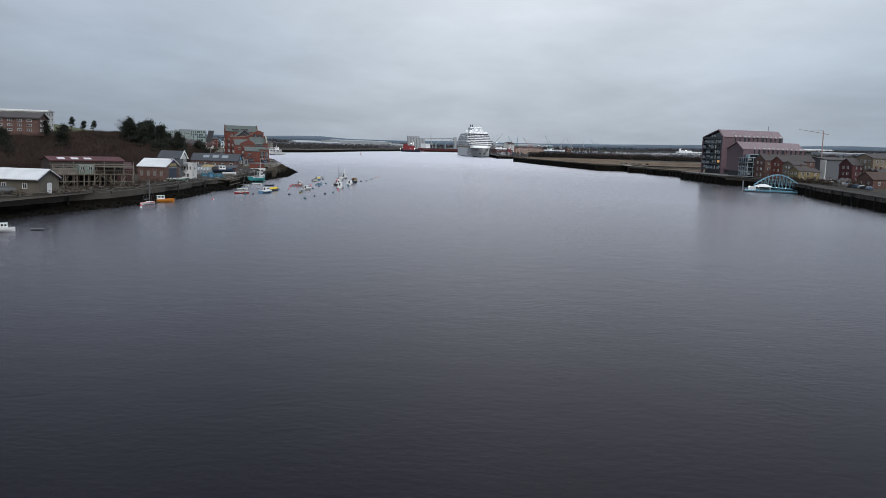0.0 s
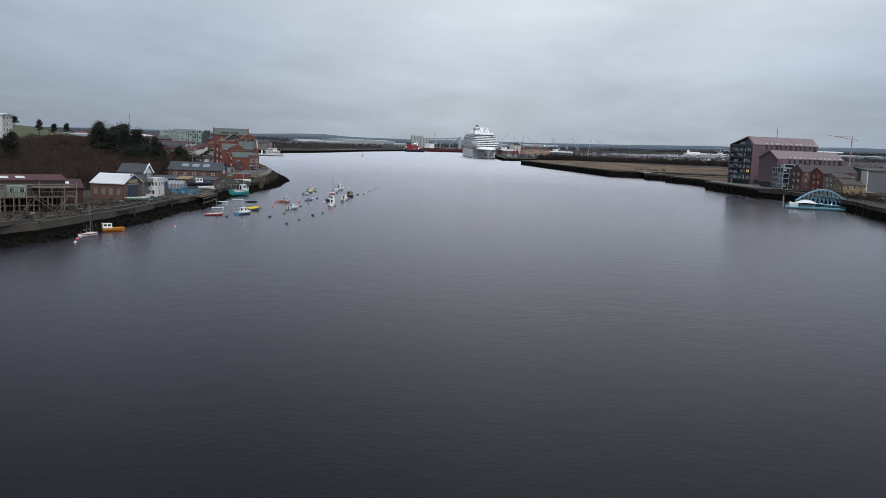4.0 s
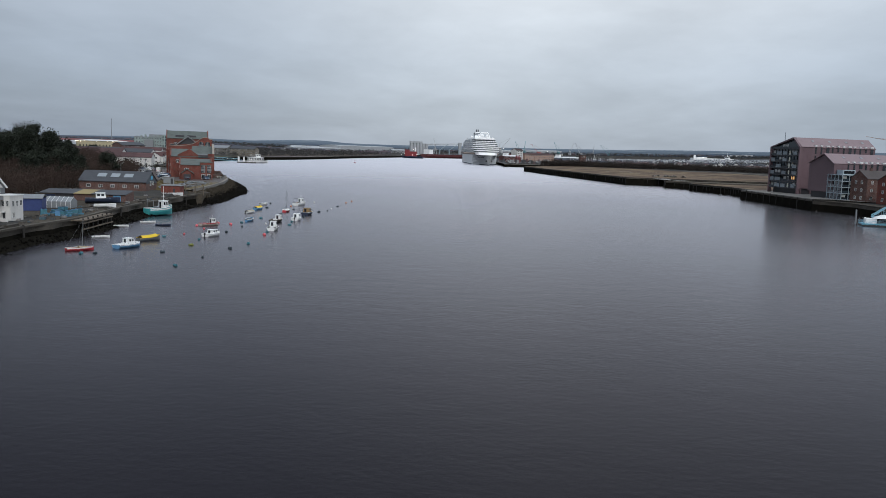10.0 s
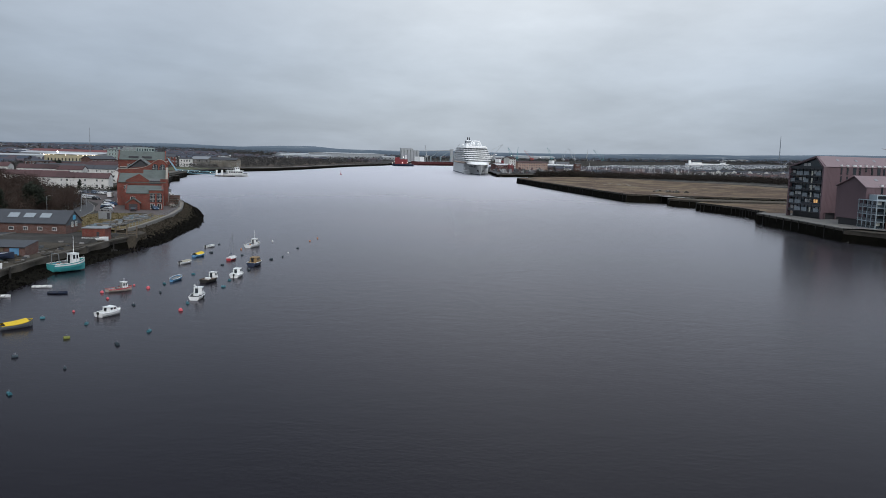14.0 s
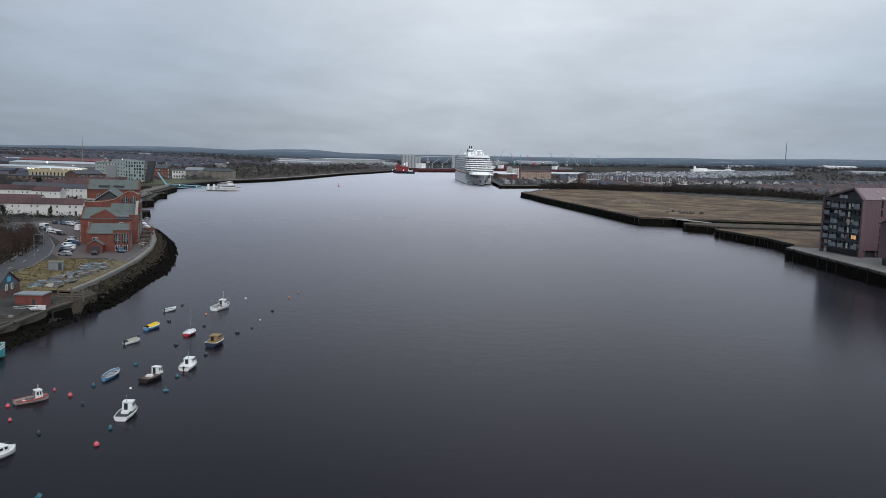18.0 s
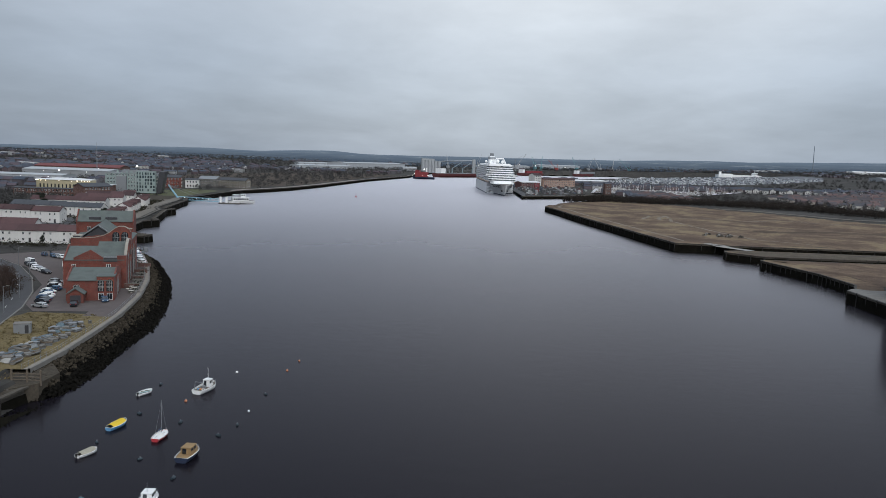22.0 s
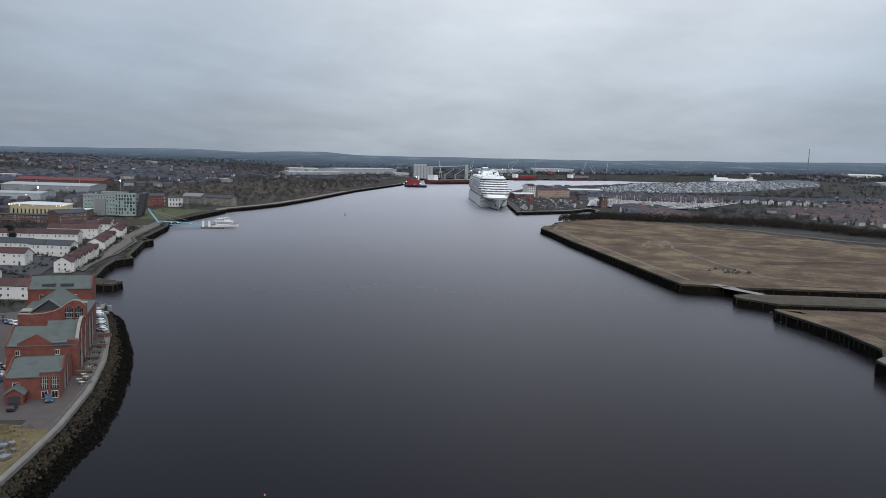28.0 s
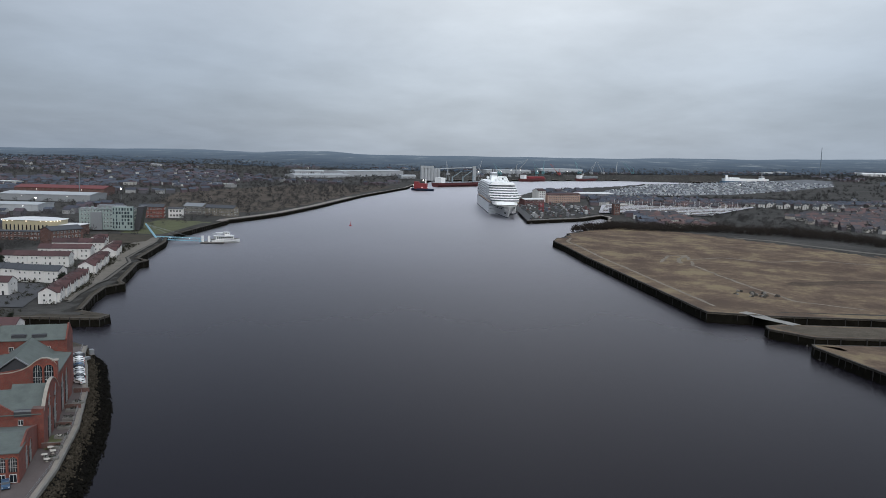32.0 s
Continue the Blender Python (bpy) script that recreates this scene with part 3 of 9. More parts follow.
# far woods and fields, kilometres off, climbing to the skyline
fu, fv = np.meshgrid(np.linspace(-0.8, 0.8, 161), np.linspace(0, 1, 31))
fy = 2900 + 4100 * fv
fx = fu * fy
ridge = np.interp(fx / fy * 7000, [-5600, -3660, -2230, -1580, -1250, -1000, -800, 1300, 2000, 2950, 3400, 5600], [10, 38, 70, 61, 82, 84, 68, 80, 95, 116, 140, 170])
ridge = ridge + 2.5 * np.sin(fx / 160) + 1.5 * np.sin(fx / 61 + 1)
lh = land_height(fx, np.minimum(fy, 4600))
fz = lh + 1.5 + (fv ** 1.3) * (ridge - lh) + np.where(fv > 0.05, 3.0, 0) * np.sin(fx / 190 + fy / 83) * np.sin(fy / 140 - fx / 300) * (1 - fv ** 4)
fm = bpy.data.meshes.new("backdrop_hills")
ii = (np.arange(30)[:, None] * 161 + np.arange(160)[None, :]).ravel()
fm.from_pydata(np.stack([fx.ravel(), fy.ravel(), fz.ravel()], 1).tolist(), [], np.stack([ii, ii + 1, ii + 162, ii + 161], 1).tolist())
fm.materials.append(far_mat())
tagged(new("backdrop", fm), "distant blue-grey wooded hills and pale fields on the skyline with a painted haze glow", "hills", kind="structure")

wg = G()
wg.add([(-4500, -400, 0), (4500, -400, 0), (4500, 4700, 0), (-4500, 4700, 0)], [(0, 1, 2, 3)])
solid("water", wg, water_mat(), "dark rippled tidal river water under an overcast sky", "water", kind="structure")


def offset(line, d):
    """A line moved sideways by d to its left."""
    out = []
    p = [Vector(q) for q in line]
    for i in range(len(p)):
        a = (p[i] - p[i - 1]).normalized() if i else (p[1] - p[0]).normalized()
        b = (p[i + 1] - p[i]).normalized() if i < len(p) - 1 else a
        na, nb = Vector((-a.y, a.x)), Vector((-b.y, b.x))
        m = (na + nb)
        m = m.normalized() if m.length > 1e-3 else na
        k = d / max(0.55, m.dot(na))
        out.append(tuple(p[i] + m * k))
    return out


def strip(g, a, za, b, zb):
    """Faces between two lines of equal length."""
    n = len(a)
    g.add([(*p, z) for p, z in zip(a, za)] + [(*p, z) for p, z in zip(b, zb)], [(i, i + 1, n + i + 1, n + i) for i in range(n - 1)])


def resample(line, step):
    out = [tuple(line[0])]
    for a, b in zip(line[:-1], line[1:]):
        n = max(1, int(math.hypot(b[0] - a[0], b[1] - a[1]) / step))
        out += [(a[0] + (b[0] - a[0]) * i / n, a[1] + (b[1] - a[1]) * i / n) for i in range(1, n + 1)]
    return out


def quay(name, line, side, top, label, cap_mat, cap_w=10.0, upper=STONE, lower=WEED, wet_to=None, posts=0.0, post_mat=None, rough=0.25):
    """A quay wall: weeded foot, stone top course, coping and a paved margin; side is +1 where the land lies to the line's left."""
    rng = random.Random(len(name) * 7 + len(line))
    fine = resample(line, 4.0)
    wob = [(x + rng.uniform(-rough, rough), y + rng.uniform(-rough, rough)) for x, y in fine]
    q = thing(name, label, "quay wall", kind="structure")
    split = wet_to if wet_to is not None else top - 0.9
    n = len(fine)
    g = G()
    foot = offset(wob, -side * 0.5)
    strip(g, foot, [-3.0] * n, wob, [split] * n)
    strip(g, wob, [split] * n, offset(wob, side * 1.2), [split] * n)
    part("weeded_face", g, lower, q, "black weed-covered lower wall")
    g = G()
    up = offset(wob, side * 0.12)
    strip(g, up, [split - 0.2] * n, up, [top - 0.25] * n)
    part("upper_course", g, upper, q, "worn stone upper wall")
    g = G()
    c0, c1 = offset(fine, -side * 0.05), offset(fine, side * 0.9)
    strip(g, c0, [top - 0.3] * n, c0, [top + 0.1] * n)
    strip(g, c0, [top + 0.1] * n, c1, [top + 0.1] * n)
    strip(g, c1, [top + 0.1] * n, c1, [top - 0.3] * n)
    part("coping", g, CONCRETE if cap_mat is CONCRETE else STONE, q, "worn coping stones")
    g = G()
    line0, far = offset(line, side * 0.8), offset(line, side * cap_w)
    m = len(line)
    strip(g, line0, [top + 0.05] * m, far, [top + 0.05] * m)
    part("margin", g, cap_mat, q)
    if posts:
        pm = G().box(-0.18, 0.18, -0.18, 0.18, -2.5, top + 0.15).mesh("fender_post", post_mat or TIMBER_DARK)
        for i, (x, y) in enumerate(resample(line, posts)):
            part("fender_post", pm, None, q, at=pose(x, y, rng.uniform(-0.25, 0.1), rng.uniform(-2, 2), rng.uniform(-2, 2), rng.uniform(0, 90)))
    return q


quay("quay_boatyard", LEFT[1:14], 1, 3.1, "old stone boatyard quay wall with black weed below", YARD, 10.0, wet_to=1.8, posts=17.0, rough=0.7)
quay("quay_inlet", LEFT[22:26], 1, 3.9, "stone wall of a small dock inlet", YARD, 9.0)
quay("quay_jetty", LEFT[25:29], 1, 3.9, "stone and timber jetty pier standing into the river", YARD, 6.0, posts=4.0)
quay("quay_terraces", LEFT[28:40], 1, 4.4, "curved stone embankment wall before white terraces", YARD, 2.5, posts=5.0, rough=0.4, wet_to=3.9)
quay("quay_ferry_bank", LEFT[39:46], 1, 4.0, "long dark river embankment beyond the ferry landing", GRAVEL, 10.0)
quay("quay_right_town", RIGHT[1:8], -1, 4.3, "rough stone quay wall of the old town side", YARD, 9.5, posts=11.0, rough=0.5, wet_to=2.9)
quay("quay_plum", RIGHT[7:10], -1, 4.8, "dark timber-faced quay wall with a pale deck", CONCRETE, 10.0, posts=7.0)
quay("quay_dock_mouth", RIGHT[9:15], -1, 4.4, "sheet-piled wall with black timber fenders and a dock slot", FIELD, 10.0, posts=3.5)
quay("quay_dock_pier", RIGHT[15:21], -1, 4.4, "narrow overgrown pier between two dock mouths", FIELD, 8.0, posts=5.5)
quay("quay_field", RIGHT[21:28], -1, 5.2, "long sheet-piled quay wall along an empty field", FIELD, 10.0, posts=6.0, wet_to=4.4)
quay("quay_lock", RIGHT[28:33], -1, 4.0, "embankment at the marina lock entrance", GRAVEL, 9.0)
quay("quay_cruise", RIGHT[32:37], -1, 4.2, "concrete cruise terminal quay", CONCRETE, 10.0)
quay("quay_far_right", SHORE_R[36:40], -1, 4.5, "far dock embankment", GRAVEL, 12.0)
quay("quay_far_left", SHORE_L[45:51], 1, 4.5, "far port quay", GRAVEL, 12.0)

# promenade wall and rock armour in front of the red warehouse
PROM = LEFT[13:23]
WATERLINE = [(-67, 374), (-68.5, 390), (-70.5, 407), (-72.5, 432), (-77, 452), (-86, 484), (-96, 512), (-105.5, 533), (-116, 556), (-122.5, 568), (-130, 576)]
prom = thing("promenade", "concrete riverside walkway with a low wall and post rails", "promenade", kind="structure")
g = G()
pl = resample(PROM, 3.0)
n = len(pl)
a, b, c = offset(pl, -0.1), offset(pl, 0.4), offset(pl, 1.45)
strip(g, a, [2.6] * n, a, [4.32] * n)
strip(g, a, [4.32] * n, b, [4.32] * n)
strip(g, b, [4.32] * n, b, [4.1] * n)
part("parapet", g, CONCRETE, prom, "pale concrete parapet")
g = G()
strip(g, b, [4.12] * n, c, [4.12] * n)
part("walkway", g, mat("pale_walkway", (0.22, 0.195, 0.165), 0.95, 0.25, 3.0, 0.2, stains=0.3), prom, "pale concrete path")
g = G()
k = sum(1 for p in pl if p[1] < 427)
far_edge = offset(pl, 9.0)
strip(g, c[:k], [4.08] * k, far_edge[:k], [4.08] * k)
part("grass_verge", g, DRY_GRASS, prom, "trodden yellow grass verge")
g = G()
strip(g, c[k - 1:], [4.08] * (n - k + 1), far_edge[k - 1:], [4.08] * (n - k + 1))
part("verge", g, PAVING, prom)
post = G().box(-0.03, 0.03, -0.03, 0.03, 4.1, 5.25).mesh("rail_post", STEEL_GREY)
for x, y in offset(resample(PROM, 2.5), 1.55):
    part("rail_post", post, None, prom, at=pose(x, y, 0))
g = G()
rl = offset(pl, 1.55)
for p, q in zip(rl[:-1], rl[1:]):
    for z in (4.65, 5.15):
        g.tube((*p, z), (*q, z), 0.022, n=4)
part("rails", g, STEEL_GREY, prom)

rng = random.Random(5)
g = G()
wl_, pl_ = resample(WATERLINE, 1.0), resample(PROM, 1.0)
dry = G()


def boulder(tgt, x, y, z, r):
    k = len(tgt.v)
    tgt.ball((0, 0, 0), r, 5, 3)
    m = pose(x, y, z, rng.uniform(0, 360), rng.uniform(0, 360), rng.uniform(0, 360)) @ Matrix.Diagonal((1.0, rng.uniform(0.6, 1.0), rng.uniform(0.45, 0.8), 1))
    tgt.v[k:] = [tuple(m @ (Vector(p) * rng.uniform(0.75, 1.15))) for p in tgt.v[k:]]


for i in range(11500):
    t = rng.random()
    s = rng.random() ** 0.9
    p, q = pl_[min(len(pl_) - 1, int(t * len(pl_)))], wl_[min(len(wl_) - 1, int(t * len(wl_)))]
    x, y = p[0] + (q[0] - p[0]) * s + rng.gauss(0, 0.3), p[1] + (q[1] - p[1]) * s + rng.gauss(0, 0.3)
    boulder(dry if s + rng.gauss(0, 0.08) < 0.42 else g, x, y, 3.6 * (1 - s) ** 1.1 - 0.22, rng.uniform(0.16, 0.5) if rng.random() < 0.93 else rng.uniform(0.5, 0.8))
# the rubble bastion that ends the boatyard quay
for i in range(900):
    a, d = rng.uniform(-1.9, 1.9), rng.random() ** 0.6
    x, y = -74.5 + math.cos(a) * d * 6.5, 371.0 + math.sin(a) * d * 7.0
    z = 3.1 * (1 - max(0.0, d - 0.55) / 0.45) - 0.2
    boulder(g if z < 1.8 else dry, x, y, z, rng.uniform(0.2, 0.6))
# dark weeded foreshore and fallen stone at the foot of the boatyard quay
inner, outer = resample(LEFT[1:13], 6.0), resample(offset(LEFT[1:13], -4.6), 6.0)
k = min(len(inner), len(outer))
fs = G()
ragged = [(x + rng.uniform(-0.9, 0.6), y + rng.uniform(-1, 1)) for x, y in outer[:k]]
strip(fs, ragged, [-0.35] * k, inner[:k], [1.1] * k)
solid("foreshore", fs, WEED, "dark weed-covered foreshore below the boatyard quay", "shore", kind="structure")
for i in range(2600):
    a = rng.randrange(k)
    f_ = rng.random()
    x, y = inner[a][0] + (ragged[a][0] - inner[a][0]) * f_ + rng.gauss(0, 0.4), inner[a][1] + (ragged[a][1] - inner[a][1]) * f_ + rng.uniform(-3, 3)
    boulder(g, x, y, 1.1 - 1.45 * f_, rng.uniform(0.15, 0.45))
bg = G().prism([(-82, 360), (-74.5, 361), (-70.6, 366), (-70.4, 374), (-75.2, 381), (-82, 381)], -1.0, 3.3)
solid("stone_bastion", bg, YARD, "rough stone bastion at the end of the boatyard quay", "quay wall", kind="structure")
solid("rock_armour", g, ROCK, "slope of black weeded boulders along the waterline", "rocks", kind="stuff")
solid("upper_rock_armour", dry, ROCK_DRY, "slope of rough grey-brown boulders below the promenade", "rocks", kind="stuff")
g = G()
k = 60
ta = [pl_[int(i * (len(pl_) - 1) / k)] for i in range(k + 1)]
tb = [wl_[int(i * (len(wl_) - 1) / k)] for i in range(k + 1)]
mid = [((a0 + b0) / 2, (a1 + b1) / 2) for (a0, a1), (b0, b1) in zip(ta, tb)]
strip(g, tb, [-0.6] * (k + 1), mid, [1.3] * (k + 1))
strip(g, mid, [1.3] * (k + 1), ta, [3.4] * (k + 1))
solid("rock_bed", g, ROCK, "dark gravel bed under the boulders", "rocks", kind="structure")


def patch(name, poly, z, material, label, category="ground"):
    g = G()
    g.add([(*p, z) for p in poly], [tuple(range(len(poly)))])
    return solid(name, g, material, label, category, kind="structure")


def drape(name, poly, step, lift, material, label, category="ground"):
    """A patch that follows the ground, cut to an outline."""
    P = np.array(poly)
    x0, y0 = P.min(0)
    x1, y1 = P.max(0)
    X, Y = np.meshgrid(np.arange(x0, x1 + step, step), np.arange(y0, y1 + step, step))
    Zs = land_height(X, Y) + lift
    ok = inside(poly, X, Y)
    nx_ = X.shape[1]
    g = G()
    g.v = list(zip(X.ravel().tolist(), Y.ravel().tolist(), Zs.ravel().tolist()))
    for j in range(X.shape[0] - 1):
        for i in range(nx_ - 1):
            if ok[j, i] and ok[j, i + 1] and ok[j + 1, i] and ok[j + 1, i + 1]:
                g.f.append((j * nx_ + i, j * nx_ + i + 1, (j + 1) * nx_ + i + 1, (j + 1) * nx_ + i))
    return solid(name, g, material, label, category, kind="structure")


# the empty brown field
FIELD_POLY = [(133, 680), (300, 680), (345, 700), (420, 800), (350, 940), (312, 985), (280, 1044), (250, 1088), (168, 1150), (112, 1062), (98, 1008), (93, 984), (100, 947), (106, 884)]
drape("field", FIELD_POLY, 6.0, 0.08, FIELD, "flat empty field of brown winter grass and bare earth")
patch("dock_land", [(162, 600), (172, 560), (172, 530), (300, 530), (330, 560), (330, 608), (165, 608)], 4.5, FIELD, "dry grass lot beside the dock mouth")
patch("pier_ground", [(162, 628), (299, 628), (299, 648), (158, 649), (150, 646), (150, 642)], 4.52, mat("muddy_pier_top", (0.075, 0.064, 0.052), 0.98, 0.4, 6.0, 0.3, spec=0.05, second=(0.135, 0.115, 0.09)), "muddy overgrown top of the dock pier")
patch("plum_quay_deck", [(158, 519), (158, 441), (166, 430), (205, 430), (230, 519)], 4.9, CONCRETE, "pale paved quay deck around the plum building", "pavement")
patch("yard", [(-77, 230), (-79, 300), (-77, 350), (-78, 366), (-110, 366), (-100, 230)], 3.3, YARD, "worn concrete and earth boatyard ground", "pavement")
patch("quay_yard", [(-86, 60), (-80, 150), (-76, 178), (-73, 228), (-100, 231), (-108, 200), (-112, 100), (-113, 60)], 3.28, YARD, "trodden earth yard behind the old quay", "pavement")
patch("grass_lot", [(-80, 366.5), (-83, 405), (-87, 428), (-104, 428), (-110, 395), (-108, 366.5)], 4.05, DRY_GRASS, "yellowed grass lot with stored boats")
patch("car_park", [(-87, 432), (-104, 429), (-112, 440), (-122, 470), (-145, 505), (-175, 535), (-150, 560), (-135, 560), (-110, 505)], 4.06, PAVING, "brown block-paved car park beside the red warehouse", "pavement")
ROAD = [(-101, 330), (-103, 372), (-107, 410), (-113, 432), (-122, 455), (-135, 480), (-152, 505), (-175, 528), (-215, 545)]
g = G()
strip(g, offset(ROAD, 4), [4.12] * len(ROAD), offset(ROAD, -4), [4.12] * len(ROAD))
solid("road", g, ASPHALT, "grey asphalt access road curving past the car park", "road", kind="structure")
g = G()
for sd in (4.2, -4.2):
    strip(g, offset(ROAD, sd + 0.2), [4.25] * len(ROAD), offset(ROAD, sd - 0.2), [4.25] * len(ROAD))
    strip(g, offset(ROAD, sd - 0.2), [4.25] * len(ROAD), offset(ROAD, sd - 0.2), [3.9] * len(ROAD))
solid("kerb", g, CONCRETE, "pale concrete kerbs of the access road", "kerb", kind="structure")
g = G()
for p, q in list(zip(resample(ROAD, 6)[:-1], resample(ROAD, 6)[1:]))[::2]:
    d = (Vector(q) - Vector(p)).normalized() * 1.5
    w = Vector((-d.y, d.x)) * 0.06
    c = Vector(p)
    g.add([(*(c + w), 4.14), (*(c - w), 4.14), (*(c + d * 2 - w), 4.14), (*(c + d * 2 + w), 4.14)], [(0, 1, 2, 3)])
solid("road_marking", g, WHITE, "white dashed centre line on the access road", "road marking", kind="structure")
drape("wood_floor", [(-99, 20), (-97, 200), (-97, 300), (-104, 380), (-113, 425), (-128, 470), (-166, 470), (-152, 400), (-149, 330), (-152, 180), (-160, 20)], 5.0, 0.10, LITTER, "dark leaf litter under the bank trees", "ground")
drape("park_grass", [(-150, 180), (-147, 330), (-150, 400), (-165, 470), (-330, 470), (-330, 180)], 8.0, 0.12, GREEN_GRASS, "mown park grass on the hilltop", "grass")


def track(name, line, width, material, label, category="track", lift=0.16):
    """A worn strip laid over the ground."""
    rng = random.Random(len(line) * 31 + int(line[0][0]))
    fine = resample(line, 5.0)
    k = 0.12 if category in ("path", "road", "pavement") else 0.6
    wob = [(x + rng.uniform(-k, k), y + rng.uniform(-k, k)) for x, y in fine]
    a, b = offset(wob, width / 2), offset(wob, -width / 2)
    if k > 0.3:
        # worn edges wander and the ends run out to nothing
        mix = [(max(0.0, min(1.0, rng.uniform(0.0, 0.34) + (0.5 if i in (0, len(wob) - 1) else 0)))) for i in range(len(wob))]
        a, b = [((1 - f) * p[0] + f * q[0], (1 - f) * p[1] + f * q[1]) for p, q, f in zip(a, wob, mix)], [((1 - f) * p[0] + f * q[0], (1 - f) * p[1] + f * q[1]) for p, q, f in zip(b, wob, reversed(mix))]
    g = G()
    strip(g, a, [float(land_height(*p)) + lift for p in a], b, [float(land_height(*p)) + lift for p in b])
    return solid(name, g, material, label, category, kind="structure")


TRACK_PALE = mat("pale_worn_track", (0.17, 0.142, 0.115), 1.0, 0.4, 7.0, 0.3, spec=0.1, second=(0.27, 0.235, 0.19))
track("field_track", [(150, 860), (166, 900), (180, 905), (176, 880), (205, 897), (230, 880), (264, 889), (330, 883)], 3.2, TRACK_PALE, "pale worn vehicle track across the field")
track("field_path", [(215, 692), (186, 712), (178, 760), (174, 800), (170, 850), (176, 872)], 2.6, TRACK_PALE, "pale rutted track towards the quay")
track("field_verge", [(137, 690), (111, 884), (106, 947), (100, 985), (108, 1015)], 3.0, TRACK_PALE, "pale gravel strip behind the quay edge")
track("field_road", [(268, 1062), (294, 1036), (312, 1000), (356, 946), (420, 880)], 6.0, mat("pale_road", (0.13, 0.118, 0.104), 1.0, 0.3, 7.0, spec=0.1), "pale access road round the back of the field", "road", 0.3)
# flat darker strip drawn in place of a long embankment
track("damp_hollow", [(205, 770), (250, 790), (300, 792), (360, 780)], 16.0, mat("dark_bare_earth", (0.070, 0.052, 0.042), 1.0, 0.4, 9.0, 0.5, spec=0.05, second=(0.125, 0.095, 0.072)), "dark damp bare earth", "ground", 0.12)
track("bare_patch", [(164, 858), (168, 880), (180, 903)], 4.0, TRACK_PALE, "pale bare turning patch in the field", "track", 0.22)
track("dock_ramp", [(146, 676), (162, 650)], 6.0, mat("pale_dock_concrete", (0.24, 0.23, 0.21), 0.95, 0.25, 3.0, 0.3, stains=0.4), "pale concrete apron over the dock gate", "pavement", 0.35)

# ---------------------------------------------------------------- buildings
def window_mesh(w, h, glass=None, casing=None, bars=1, depth=0.12, key=[{}]):
    """Frame and pane meshes of a window that stands in the local xz plane and looks to -y."""
    glass, casing = glass or GLASS, casing or FRAME_WHITE
    k = (round(w, 2), round(h, 2), glass.name, casing.name, bars)
    if k not in key[0]:
        g = G()
        t = 0.09
        for x0, x1, z0, z1 in ((-w / 2, w / 2, 0, t), (-w / 2, w / 2, h - t, h), (-w / 2, -w / 2 + t, t, h - t), (w / 2 - t, w / 2, t, h - t)):
            g.box(x0, x1, -depth, 0.02, z0, z1)
        for i in range(bars):
            x = -w / 2 + w * (i + 1) / (bars + 1)
            g.box(x - 0.035, x + 0.035, -depth * 0.8, 0.0, t, h - t)
        p = G().box(-w / 2 + t, w / 2 - t, -0.05, -0.02, t, h - t)
        key[0][k] = (g.mesh("window", casing), p.mesh("pane", glass))
    return key[0][k]


def window(parent, m, w, h, glass=None, casing=None, bars=1):
    a, b = window_mesh(w, h, glass, casing, bars)
    f = part("window", a, None, parent, at=m)
    part("pane", b, None, f)
    return f


def gable_house(name, label, category, x, y, rz, L, W, hw, rise, wall, roof, z=None, storeys=2, win=(1.0, 1.3), gap=3.0, chim=0, group="", faces=("s", "n"), eave=0.35, glass=None, casing=None, door=True, skylights=0):
    """A house with its ridge along local x; wall, roof, windows on its long sides, gable ends closed."""
    z = float(land_height(x, y)) if z is None else z
    h = thing(name, label, category, pose(x, y, z, 0, 0, rz), group)
    g = G()
    g.profile([(-W / 2, -1.0), (W / 2, -1.0), (W / 2, hw), (0, hw + rise), (-W / 2, hw)], -L / 2, L / 2)
    part("wall", g, wall, h)
    g = G()
    s = rise / (W / 2)
    t = 0.22
    for sg in (1, -1):
        o = [(0.0, hw + rise + t), (0.0, hw + rise + 0.02), (sg * (W / 2 + eave), hw - s * eave + 0.02), (sg * (W / 2 + eave), hw - s * eave + t)]
        g.profile(o if sg > 0 else o[::-1], -L / 2 - 0.25, L / 2 + 0.25)
    r = part("roof", g, roof, h)
    sh = hw / storeys
    for f in faces:
        span = L if f in "sn" else W
        k = max(1, int((span - 1.0) / gap))
        for st in range(storeys):
            for i in range(k):
                u = (i - (k - 1) / 2) * gap
                zz = st * sh + (sh - win[1]) * 0.55
                isdoor = door and st == 0 and i == k // 2
                m = {"s": pose(u, -W / 2, zz, 0, 0, 0), "n": pose(u, W / 2, zz, 0, 0, 180), "w": pose(-L / 2, u, zz, 0, 0, -90), "e": pose(L / 2, u, zz, 0, 0, 90)}[f]
                if isdoor and f == "s":
                    part("door", G().box(-0.5, 0.5, -0.1, 0.02, 0.0, 2.1), MULLION, h, at=pose(u, -W / 2, 0))
                else:
                    window(h, m, win[0], win[1], glass, casing)
    for i in range(chim):
        u = (i - (chim - 1) / 2) * (L / max(1, chim))
        part("chimney", G().box(u - 0.45, u + 0.45, -0.35, 0.35, hw + rise - 0.6, hw + rise + 1.2), BRICK_BROWN, r)
    for i in range(skylights):
        u = (i - (skylights - 1) / 2) * (L * 0.6 / max(1, skylights))
        a = math.degrees(math.atan(s))
        part("skylight", G().box(-1.3, 1.3, -1.0, 1.0, 0.0, 0.1), mat("skylight_glass", (0.25, 0.28, 0.3), 0.2, 0.1), r, "pale skylight", at=pose(u, -W * 0.24, hw + rise - s * W * 0.24 + t + 0.02, a, 0, 0))
    return h


